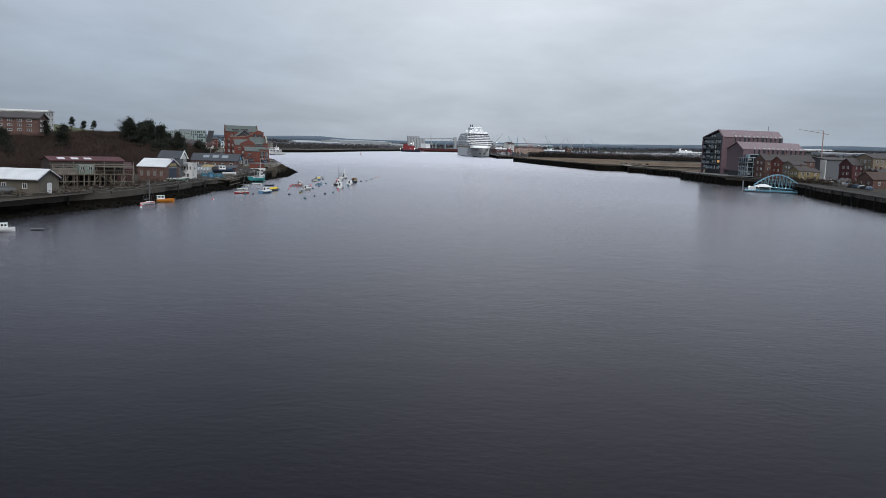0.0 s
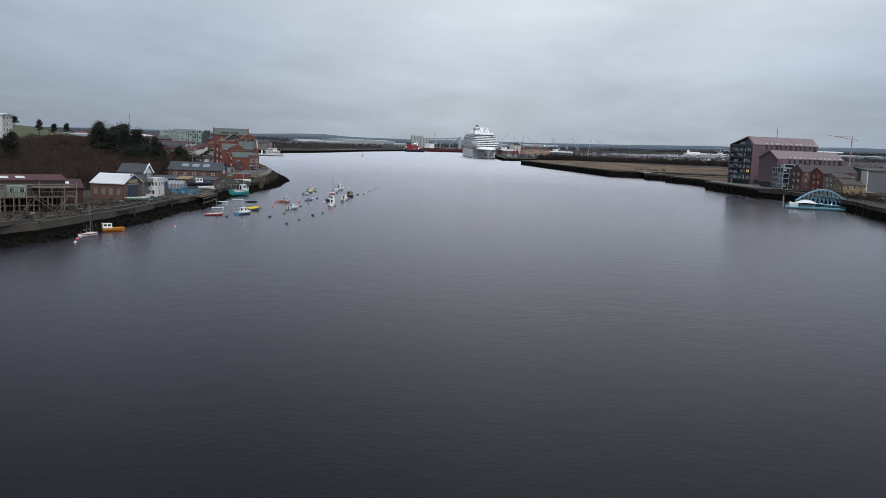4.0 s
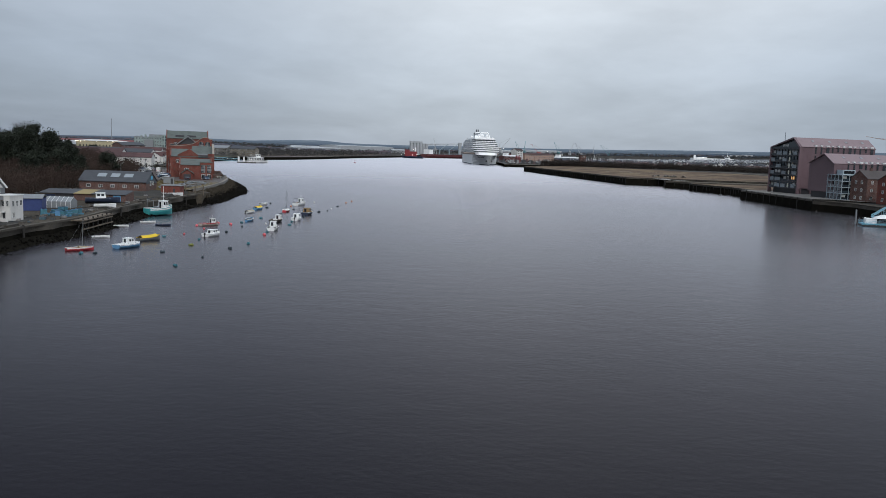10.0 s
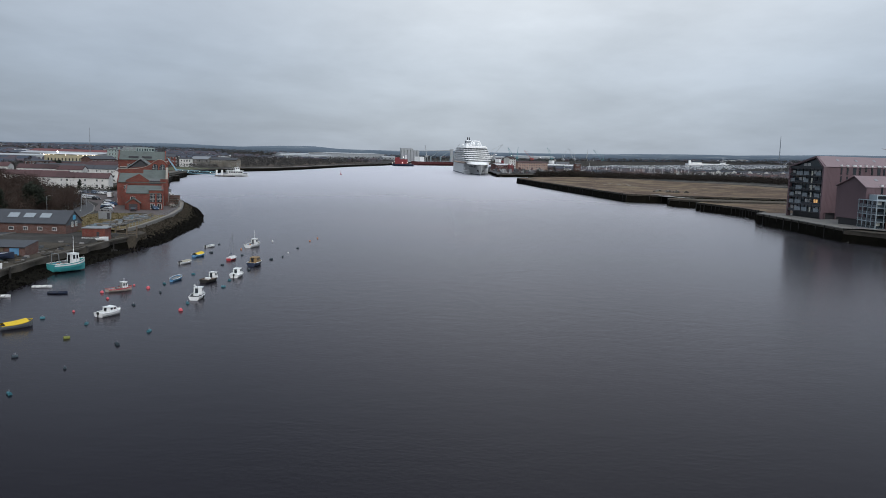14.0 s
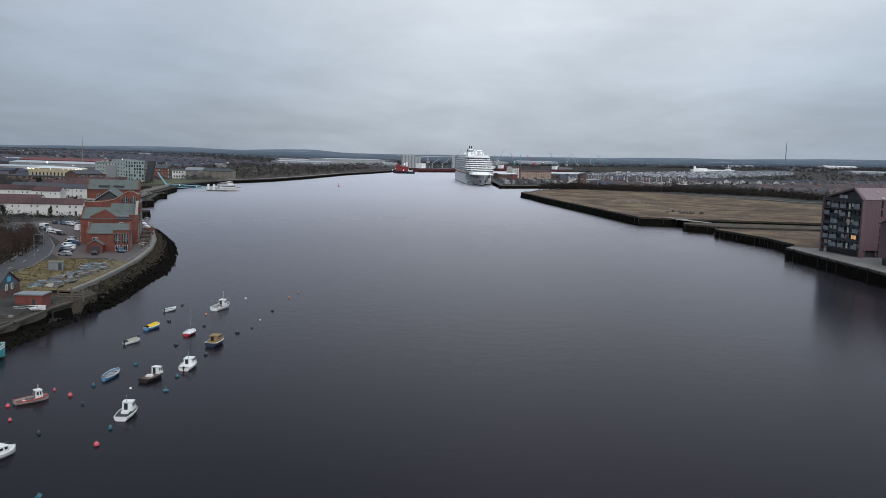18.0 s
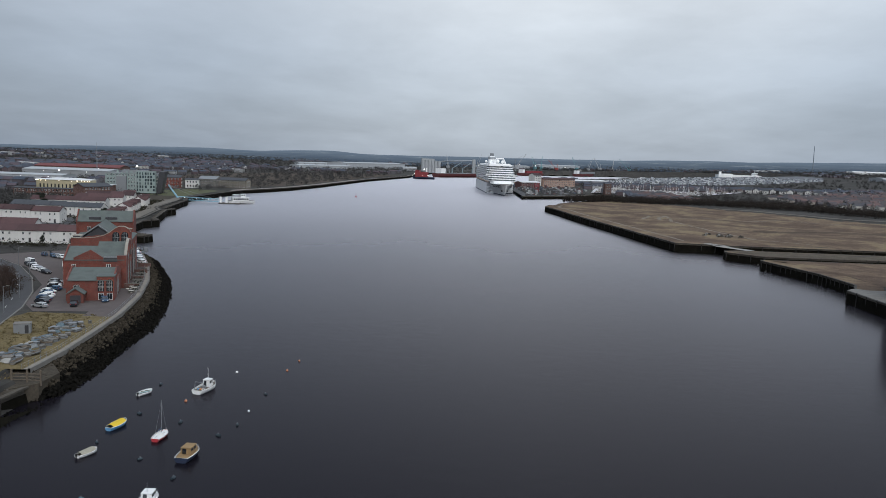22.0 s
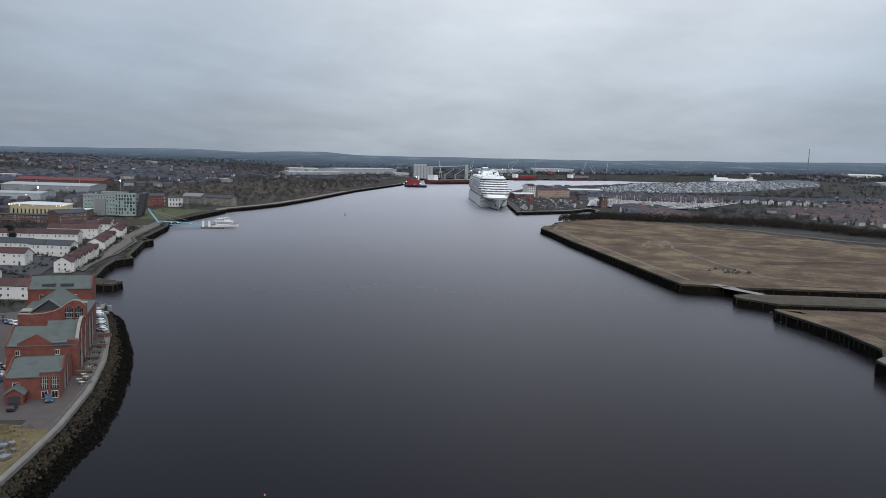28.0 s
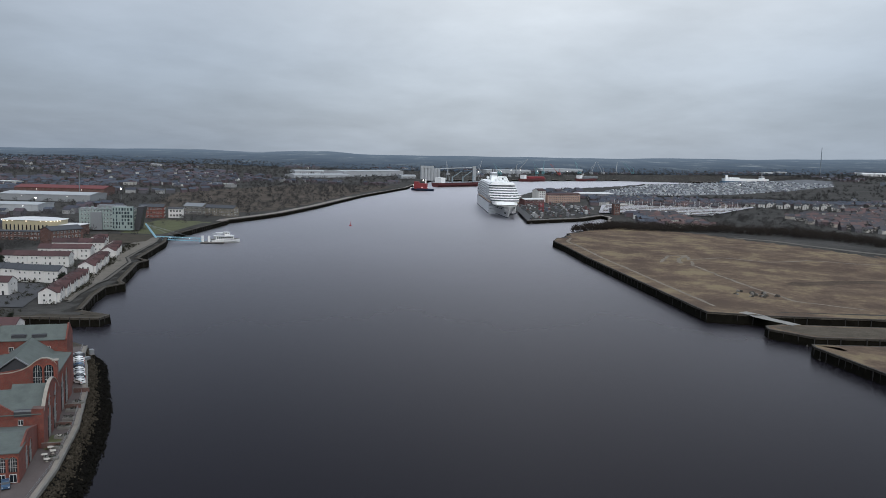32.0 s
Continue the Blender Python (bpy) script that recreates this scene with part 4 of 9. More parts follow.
def arch_poly(w, h, n=10):
    return [(-w / 2, 0), (w / 2, 0)] + [(w / 2 * math.cos(a), h - w / 2 + w / 2 * math.sin(a)) for a in [math.pi * i / n for i in range(n + 1)]]


def arch_window(parent, m, w, h):
    """A tall round-headed window: dark glass, pale frame bars and a brick arch ring; looks to -y."""
    g = G()
    g.profile([(x, z) for x, z in arch_poly(w, h)], -0.08, 0.02, "y")
    f = part("arched_window", g, GLASS, parent, at=m)
    g = G()
    for x in (-w / 4, 0, w / 4):
        g.box(x - 0.05, x + 0.05, -0.16, -0.06, 0.1, h - w / 2 + math.sqrt(max(0, (w / 2) ** 2 - x * x)) - 0.1)
    for z in (h * 0.3, h * 0.42, h * 0.68):
        g.box(-w / 2 + 0.05, w / 2 - 0.05, -0.15, -0.07, z - 0.05, z + 0.05)
    part("glazing_grid", g, mat("grey_glazing_bar", (0.3, 0.3, 0.29), 0.6), f)
    g = G()
    o, i_ = arch_poly(w + 0.5, h + 0.25)[1:], arch_poly(w, h)[1:]
    k = len(o)
    g.add([(x, -0.2, z) for x, z in o] + [(x, -0.2, z) for x, z in i_] + [(x, 0.0, z) for x, z in o], [(q, q + 1, k + q + 1, k + q) for q in range(k - 1)] + [(q, 2 * k + q, 2 * k + q + 1, q + 1) for q in range(k - 1)])
    part("arch_ring", g, mat("brick_arch", (0.22, 0.06, 0.038), 0.9, 0.2, 0.5), f)
    return f


# --- red brick warehouse: local x points to the river, local y along the bank away from the camera's start
wh = thing("red_warehouse", "stepped red brick warehouse apartments with green slate roofs and arched windows", "warehouse", pose(-94.5, 447.5, 4.0, 0, 0, 16.9))


def red_block(v0, v1, u0, u1, eave, rise, axis):
    """One volume with a slate roof; axis is the ridge's direction."""
    g = G()
    if axis == "x":
        c = (u0 + u1) / 2
        g.profile([(u0, -1), (u1, -1), (u1, eave), (c, eave + rise), (u0, eave)], v0, v1, "x")
    else:
        c = (v0 + v1) / 2
        g.profile([(v0, -1), (v1, -1), (v1, eave), (c, eave + rise), (v0, eave)], u0, u1, "y")
    part("brick_block", g, BRICK_RED, wh)
    g = G()
    if axis == "x":
        for sg, e0 in ((-1, u0), (1, u1)):
            o = [(c, eave + rise + 0.2), (c, eave + rise + 0.02), (e0 + sg * 0.3, eave - 0.05), (e0 + sg * 0.3, eave + 0.15)]
            g.profile(o if sg > 0 else o[::-1], v0 + 0.4, v1 - 0.4, "x")
    else:
        for sg, e0 in ((-1, v0), (1, v1)):
            o = [(c, eave + rise + 0.2), (c, eave + rise + 0.02), (e0 + sg * 0.3, eave - 0.05), (e0 + sg * 0.3, eave + 0.15)]
            g.profile(o if sg > 0 else o[::-1], u0 + 0.4, u1 - 0.4, "y")
    r = part("slate_roof", g, SLATE_GREEN, wh, "grey-green slate roof")
    # parapet walls at the gable ends
    for k in (0, 1):
        g = G()
        if axis == "x":
            p0 = (v0 - 0.05, v0 + 0.4)[0] if k == 0 else v1 - 0.4
            g.profile([(u0 - 0.1, eave - 0.4), (u1 + 0.1, eave - 0.4), (u1 + 0.1, eave + 0.4), (c + 0.6, eave + rise + 0.6), (c - 0.6, eave + rise + 0.6), (u0 - 0.1, eave + 0.4)], p0, p0 + 0.45, "x")
        else:
            p0 = u0 - 0.05 if k == 0 else u1 - 0.4
            g.profile([(v0 - 0.1, eave - 0.4), (v1 + 0.1, eave - 0.4), (v1 + 0.1, eave + 0.4), (c + 0.6, eave + rise + 0.6), (c - 0.6, eave + rise + 0.6), (v0 - 0.1, eave + 0.4)], p0, p0 + 0.45, "y")
        part("parapet", g, BRICK_RED, wh)
    return r


red_block(-15.2, 4.2, 70.0, 81.0, 16.6, 3.5, "x")   # tall block at the far end
red_block(-13.5, 5.2, 45.0, 70.0, 12.6, 1.1, "y")
red_block(-12.5, 5.6, 22.0, 45.0, 8.8, 3.0, "x")
red_block(-8.5, 4.2, 0.0, 22.0, 5.8, 2.2, "x")
for v, u, w, h in ((5.62, 60, 4.2, 10.5), (5.62, 53, 4.2, 10.5), (6.02, 38, 4.0, 8.2), (6.02, 30, 4.0, 8.2), (4.62, 8, 2.6, 5.6), (4.62, 12.5, 2.6, 5.6)):
    arch_window(wh, pose(v - 0.4, u, 0.4, 0, 0, 90), w, h)
# brick gables, stair towers and high arches rising over the stepped roofs
part("river_tower", G().box(-0.4, 4.3, -0.06, 7.0, -1, 6.9), BRICK_RED, wh, "square brick corner tower")
part("tower_coping", G().box(-0.55, 4.45, -0.2, 7.15, 6.9, 7.1), SLATE_GREEN, wh)
for v in (0.75, 3.1):
    arch_window(wh, pose(v, -0.06, 2.7, 0, 0, 0), 1.8, 3.5)
    window(wh, pose(v, -0.06, 0.3, 0, 0, 0), 1.5, 1.9)
part("front_gable", G().profile([(-9.5, 8.0), (-1.0, 8.0), (-1.0, 9.6), (-4.6, 12.1), (-9.5, 9.6)], 21.85, 22.5, "y"), BRICK_RED, wh, "pointed brick gable")
COPING = mat("pale_coping_stone", (0.30, 0.27, 0.23), 0.9, 0.2, 1.0, stains=0.3)


def coped_gable(name, outline, a, b, axis, label):
    """A brick gable wall with a pale coping that follows its top edge."""
    w = part(name, G().profile(outline, a, b, axis), BRICK_RED, wh, label)
    top = outline[2:]
    g = G()
    g.loft([[((t, p, z) if axis == "x" else (p, t, z)) for t, z in ((a - 0.1, zp), (b + 0.1, zp), (b + 0.1, zp + 0.22), (a - 0.1, zp + 0.22))] for p, zp in top])
    part("coping", g, COPING, w, "pale stone coping")


part("corner_tower", G().box(3.0, 5.7, 21.85, 24.5, -1, 10.2), BRICK_RED, wh)
# solid block, dark to paint the shade of a terrace recess
part("roof_terrace", G().box(-0.9, 3.0, 21.9, 26.0, 8.3, 9.6), MULLION, wh, "dark recessed roof terrace")
part("terrace_rail", G().box(-0.9, 3.0, 21.85, 21.95, 9.6, 10.0), STEEL_GREY, wh)
# river gable with a curved top over the third block
arc = [(45.0 - 22.0 * k / 14, 9.2 + 5.0 * math.sin(math.pi * k / 14) ** 0.8) for k in range(15)]
coped_gable("river_gable", [(22.6, 6.0), (45.0, 6.0)] + arc, 5.0, 5.66, "x", "curved brick river gable")
part("gable_roof", G().profile([(24.5, 9.0), (34.0, 13.4), (43.5, 9.0)], -3.5, 5.0, "x"), SLATE_GREEN, wh, "grey-green slate cross roof")
for u in (29.5, 38.5):
    arch_window(wh, pose(5.68, u, 8.2, 0, 0, 90), 3.0, 3.8)
# camera-facing gable of the second block: low on the land side, sweeping up to a rounded head over twin arches
sweep = [(5.3, 15.4), (4.4, 16.6), (3.0, 17.2), (1.6, 17.2), (0.2, 16.5), (-1.4, 15.2), (-3.2, 14.2), (-6.0, 13.5), (-9.5, 13.2), (-13.5, 13.3)]
coped_gable("high_gable", [(-13.5, 8.5), (5.3, 8.5)] + sweep, 44.75, 45.45, "y", "sweeping brick gable with a rounded head")
for v in (0.55, 3.35):
    arch_window(wh, pose(v, 44.74, 9.6, 0, 0, 0), 2.3, 5.9)
part("stair_pylon", G().box(4.3, 5.45, 44.7, 46.4, -1, 16.4), BRICK_RED, wh)
part("pylon_cap", G().box(4.1, 5.6, 44.6, 46.5, 16.4, 16.65), COPING, wh)
g = G()
for sg in (-1, 1):
    o = [(-5.2, 17.6), (-5.2, 17.25), (-5.2 + sg * 6.2, 12.9), (-5.2 + sg * 6.2, 13.25)]
    g.profile(o if sg > 0 else o[::-1], 46.2, 69.8, "y")
part("slate_gablet", g, SLATE_GREEN, wh, "steep slate roof ridge")
part("gablet_wall", G().profile([(-11.0, 12.5), (0.6, 12.5), (-5.2, 17.0)], 46.8, 69.6, "y"), MULLION, wh, "dark glazed gablet end")
g = G()
for sg in (-1, 1):
    g.tube((-5.2, 46.1, 17.5), (-5.2 + sg * 6.3, 46.1, 12.9), 0.22, n=4)
part("bargeboard", g, STEEL_GREY, wh)
# two more terrace recesses, their shade drawn as dark blocks
for v0, v1 in ((-13.0, -10.2), (-0.6, 2.4)):
    part("roof_terrace", G().box(v0, v1, 46.0, 50.5, 12.6, 13.9), MULLION, wh, "dark recessed roof terrace")
    part("terrace_slab", G().box(v0 - 0.1, v1 + 0.1, 45.9, 50.6, 13.9, 14.05), COPING, wh)
for v in (-9, -3.5):
    part("dormer", G().box(v - 2.0, v + 2.0, 70.6, 72.4, 16.8, 18.2), MULLION, wh, "dark roof-light strip")
for v in (-11, -6, -1):
    for zz in (3, 6.5, 10, 13.2):
        window(wh, pose(v, 70, zz, 0, 0, 0), 1.3, 1.6)
for v in (-9.5, 0.5):
    window(wh, pose(v, 22, 6.2, 0, 0, 0), 1.2, 1.4)
for v in (-5.8,):
    window(wh, pose(v, 0, 3.6, 0, 0, 0), 1.6, 1.0)
for u in range(3, 80, 5):
    for zz in (1.2, 4.4) + ((7.8,) if u > 24 else ()) + ((11.2,) if u > 46 else ()):
        vl = -8.5 if u < 22 else -12.5 if u < 45 else -13.5 if u < 70 else -15.2
        if zz < 15:
            window(wh, pose(vl, u, zz, 0, 0, -90), 1.2, 1.5)
g = G().profile([(-7.6, -0.5), (-3.4, -0.5), (-3.4, 2.6), (-5.5, 4.0), (-7.6, 2.6)], -4.2, 0.0, "y")
part("garage", g, BRICK_RED, wh, "small brick entrance porch with a pitched roof")
g = G().profile([(-8.0, 2.5), (-5.5, 4.15), (-3.0, 2.5), (-3.0, 2.7), (-5.5, 4.4), (-8.0, 2.7)], -4.6, 0.0, "y")
part("garage_roof", g, SLATE_GREEN, wh)
part("garage_door", G().box(-6.9, -4.1, -4.32, -4.18, 0.0, 2.3), MULLION, wh, "dark garage door")

# --- plum metal-clad apartment blocks on the other bank
def plum_block(name, label, corner, rz, length, width, eave, rise, apex, glazed):
    """corner: river end of the wall that faces the camera; local x along that wall, local y across the block."""
    b = thing(name, label, "apartment building", pose(corner[0], corner[1], 4.9, 0, 0, rz))
    g = G()
    ya = width * apex
    g.profile([(0, 2.6), (width, 2.6), (width, eave), (ya, eave + rise), (0, eave)], 0.6, length, "x")
    part("clad_wall", g, PURPLE, b, "plum standing-seam cladding")
    part("plinth", G().box(1.6, length - 1, 1.0, width - 1, -0.5, 2.6), MULLION, b, "recessed dark ground floor")
    for i in range(int(length / 5)):
        part("column", G().box(1.2 + i * 5, 1.7 + i * 5, 0.2, 0.7, -0.5, 2.6), PURPLE, b)
    g = G()
    g.profile([(-0.15, eave + 0.02), (ya, eave + rise + 0.02), (ya, eave + rise + 0.25), (-0.35, eave + 0.2)], 0.0, length + 0.2, "x")
    g.profile([(width + 0.35, eave + 0.2), (ya, eave + rise + 0.25), (ya, eave + rise + 0.02), (width + 0.15, eave + 0.02)], 0.0, length + 0.2, "x")
    r = part("roof", g, PURPLE_ROOF, b, "plum metal roof")
    g = G()
    for x in np.arange(1.0, length, 0.6):
        g.box(x - 0.02, x + 0.02, -0.05, 0.0, 2.7, eave - 0.05)
    part("wall_seams", g, PURPLE, b)
    if glazed:
        g = G()
        g.profile([(0.5, 2.4), (width - 0.5, 2.4), (width - 0.5, eave - 0.4), (ya, eave + rise - 0.6), (0.5, eave - 0.4)], 0.45, 0.62, "x")
        gl = part("glazed_gable", g, GLASS_BLUE, b, "fully glazed gable end over the river")
        for i in range(7):
            z = 2.4 + i * (eave - 2.4) / 6.3
            part("balcony_slab", G().box(-0.7, 0.55, 0.4, width - 0.4, z - 0.16, z + 0.1), MULLION, gl)
        for i in range(7):
            z = 2.4 + i * (eave - 2.4) / 6.3
            for j in range(9):
                y0 = 0.6 + j * (width - 1.2) / 9
                if (i * 5 + j * 3) % 7 in (0, 3):
                    part("curtain", G().box(0.40, 0.44, y0 + 0.15, y0 + (width - 1.2) / 9 - 0.15, z + 0.25, z + 2.3), FRAME_WHITE, gl, "pale blind")
            part("balustrade", G().box(-0.72, -0.66, 0.5, width - 0.5, z + 0.12, z + 1.1), mat("balustrade_glass", (0.03, 0.036, 0.042), 0.12, 0.2), gl)
        for i in range(6):
            z = 2.4 + i * (eave - 2.4) / 6.3
            part("stair_window", G().box(-0.76, -0.70, width * 0.30, width * 0.30 + 0.9, z + 0.3, z + 2.2), mat("pale_blind", (0.5, 0.49, 0.42), 0.6, 0.2) if i != 1 else MULLION, gl, "pale stair window")
            # pale panes with the sky's reflection put into their colour
            for q, (u0, u1) in enumerate(((0.42, 0.56), (0.60, 0.78), (0.82, 0.95), (0.08, 0.22))):
                if (i * 3 + q * 2) % 5 < 3:
                    part("reflecting_pane", G().box(-0.74, -0.70, width * u0, width * u1, z + 0.35, z + 1.9), mat("painted_sky_glass", (0.20, 0.23, 0.25), 0.12, 0.4, 1.0), gl)
        g = G()
        for j in range(10):
            y0 = 0.6 + j * (width - 1.2) / 9
            g.box(0.2, 0.46, y0 - 0.07, y0 + 0.07, 2.4, (eave - 0.5))
        part("mullions", g, MULLION, gl)
        g = G()
        g.profile([(-0.1, -0.3), (0.7, -0.3), (0.7, eave - 0.2), (ya, eave + rise - 0.5), (width - 0.7, eave - 0.2), (width - 0.7, -0.3), (width + 0.1, -0.3), (width + 0.1, eave + 0.1), (ya, eave + rise + 0.3), (-0.1, eave + 0.1)], -0.9, 0.6, "x")
        part("gable_frame", g, PURPLE, b, "deep plum frame round the glazed gable")
        part("lit_window", G().box(0.38, 0.42, 4.0, 6.4, 6.0, 7.8), mat("warm_lit_window", (1.0, 0.55, 0.22), 0.5, 0.1, emit=0.5), gl, "warm lit room")
    # columns of tall slot windows on the long wall, each column ending in a pale-cheeked dormer that breaks the eave
    a = math.degrees(math.atan2(rise, ya))
    for i, x in enumerate(np.arange(7.0, length - 1.5, 2.9)):
        wide = 1.5 if i % 4 == 2 else 0.75
        for st in range(6):
            z = 3.2 + st * (eave - 3) / 6
            if (i * 2 + st) % 5 != 3 and z + 2 < eave and not (i % 4 == 1 and st < 3):
                part("slot_window", G().box(x, x + wide, -0.14, 0.0, z, z + 2.3), GLASS, b, "dark slot window")
        part("dormer_window", G().box(x, x + wide, -0.16, 0.02, eave - 1.7, eave + 0.5), GLASS, b, "dark dormer glass")
        part("dormer_head", G().box(x - 0.1, x + wide + 0.1, -0.2, 1.3, eave + 0.5, eave + 1.15), ROOF_WHITE, b, "pale metal dormer head")
        if i % 3 == 0:
            part("roof_window", G().box(0, 1.2, -0.6, 0.6, 0, 0.2), STEEL_GREY, r, "grey roof window", at=pose(x + 0.2, ya * 0.62, eave + rise * 0.62 + 0.22, a, 0, 0))
    return b


plum_block("plum_apartments", "tall plum metal-clad apartment block with a glazed gable over the quay", (165.3, 486.0), 12.5, 38.5, 22.2, 21.2, 4.2, 0.24, True)
plum_block("plum_annex", "lower plum metal-clad apartment block with skylights", (163.5, 450.0), 15.0, 39.0, 15.0, 14.2, 4.0, 0.4, False)

# ---------------------------------------------------------------- boats and buoys
def hull_rings(L, B, D, sheer=0.25, transom=0.8, flare=1.0):
    """Half-open hull sections from stern to bow; z = 0 at the waterline."""
    rings = []
    for i in range(11):
        s = i / 10
        y = -L / 2 + L * s
        w = B / 2 * (transom + (1 - transom) * math.sin(math.pi * min(1, s / 0.45) / 2)) if s < 0.45 else B / 2 * max(0.02, math.cos(math.pi / 2 * ((s - 0.45) / 0.55) ** 1.7))
        z = D * (1 + sheer * max(0, (s - 0.25) / 0.75) ** 1.8)
        k = -0.28 * (1 - max(0, (s - 0.8) / 0.2) * 0.6)
        rings.append((y, w, z, k, flare))
    return rings


def boat_hull(parent, L, B, D, hull_m, deck_m, rim_m, sheer=0.25, transom=0.8, deck_drop=0.12, stripe=None):
    r = hull_rings(L, B, D, sheer, transom)
    g = G()
    g.loft([[(-w, y, z), (-w * 0.93, y, z * 0.45), (-w * 0.68, y, 0.0), (0, y, k), (w * 0.68, y, 0.0), (w * 0.93, y, z * 0.45), (w, y, z)] for y, w, z, k, f in r], close=False)
    y, w, z, k, f = r[0]
    g.add([(-w, y, z), (-w * 0.93, y, z * 0.45), (-w * 0.68, y, 0.0), (0, y, k), (w * 0.68, y, 0.0), (w * 0.93, y, z * 0.45), (w, y, z)], [(0, 1, 2, 3, 4, 5, 6)])
    h = part("hull", g, hull_m, parent)
    g = G()
    g.loft([[(-w * 0.9, y, z - deck_drop), (w * 0.9, y, z - deck_drop)] for y, w, z, k, f in r], close=False)
    part("deck", g, deck_m, parent)
    g = G()
    loop = [(q[1], q[0], q[2]) for q in r] + [(-q[1], q[0], q[2]) for q in r[::-1][1:]]
    loop.append(loop[0])
    g.loft([[(x * (1 + 0.0), y, z + 0.05), (x * 0.95, y, z + 0.05), (x * 0.95, y, z - 0.06), (x * 1.03, y, z - 0.06), (x * 1.03, y, z + 0.02)] for x, y, z in loop])
    part("gunwale", g, rim_m, parent)
    if stripe:
        g = G()
        for sg in (-1, 1):
            g.loft([[(sg * (w * 0.97 + 0.015), y, z * 0.7), (sg * (w * 0.985 + 0.015), y, z * 0.86)] for y, w, z, k, f in r], close=False)
        part("stripe", g, stripe, h)
    return r


def cabin(parent, w, y0, y1, z0, h, wall_m, lean=0.25, name="wheelhouse", roof_m=None):
    g = G()
    g.add([(-w / 2, y0, z0), (w / 2, y0, z0), (w / 2, y1, z0), (-w / 2, y1, z0), (-w * 0.45, y0 + 0.05, z0 + h), (w * 0.45, y0 + 0.05, z0 + h), (w * 0.43, y1 - lean, z0 + h), (-w * 0.43, y1 - lean, z0 + h)],
          [(3, 2, 1, 0), (4, 5, 6, 7), (0, 1, 5, 4), (1, 2, 6, 5), (2, 3, 7, 6), (3, 0, 4, 7)])
    c = part(name, g, wall_m, parent)
    g = G().box(-w * 0.48, w * 0.48, y0 - 0.12, y1 - lean + 0.15, z0 + h, z0 + h + 0.07)
    part("roof", g, roof_m or wall_m, c)
    # windows set into each face
    zl, zh = z0 + h * 0.5, z0 + h * 0.88
    for sg in (-1, 1):
        for a, b in ((0.1, 0.45), (0.52, 0.88)):
            ya, yb = y0 + (y1 - y0) * a, y0 + (y1 - lean - y0) * b
            x = sg * (w * 0.475 + 0.02)
            part("window", G().add([(x, ya, zl), (x, yb, zl), (x - sg * w * 0.018, yb, zh), (x - sg * w * 0.018, ya, zh)], [(0, 1, 2, 3)]), GLASS, c)
    for a, b in ((-0.38, -0.05), (0.05, 0.38)):
        part("windscreen", G().add([(w * a, y1 - lean * 0.5 + 0.03, zl), (w * b, y1 - lean * 0.5 + 0.03, zl), (w * b, y1 - lean * 0.88 + 0.03, zh), (w * a, y1 - lean * 0.88 + 0.03, zh)], [(0, 1, 2, 3)]), GLASS, c)
    part("cabin_door", G().add([(-w * 0.3, y0 - 0.03, z0 + 0.1), (0.05 * w, y0 - 0.03, z0 + 0.1), (0.05 * w, y0 + 0.01, zh), (-w * 0.3, y0 + 0.01, zh)], [(0, 1, 2, 3)]), GLASS, c)
    return c


def rail(parent, r, i0, i1, h, m):
    g = G()
    for sg in (-1, 1):
        for k in range(i0, i1):
            a, b = r[k], r[k + 1]
            g.tube((sg * a[1] * 0.95, a[0], a[2] + h), (sg * b[1] * 0.95, b[0], b[2] + h), 0.025, n=4)
            g.tube((sg * a[1] * 0.95, a[0], a[2]), (sg * a[1] * 0.95, a[0], a[2] + h), 0.02, n=4)
    part("guard_rail", g, m, parent)


def mast(parent, y, z0, h, m=None, r=0.05, stays=None):
    g = G().tube((0, y, z0), (0, y, z0 + h), r, r * 0.6)
    if stays:
        for p in stays:
            g.tube(p, (0, y, z0 + h * 0.97), 0.015, n=3)
    part("mast", g, m or STEEL_GREY, parent)


def outboard(parent, y, z):
    g = G().box(-0.16, 0.16, y - 0.35, y - 0.02, z + 0.05, z + 0.5)
    g.box(-0.06, 0.06, y - 0.25, y - 0.1, -0.3, z + 0.1)
    part("outboard_motor", g, BLACK_RUBBER, parent)


def new_boat(name, label, x, y, rz, z=0.0, group="moored boats"):
    b = thing(name, label, "boat", pose(x, y, z, 0, 0, rz + (8 if group == "moored boats" and 250 < y < 400 and x > -56 and name != "rowing_boat" else 0)), group)
    k = 1.0 if group != "moored boats" or label.startswith("teal") else 0.6 if y < 250 or label.startswith("red and white") else 0.7
    k *= 1.08
    b.matrix_basis = b.matrix_basis @ Matrix.Diagonal((k * 1.22, k, k, 1))
    return b


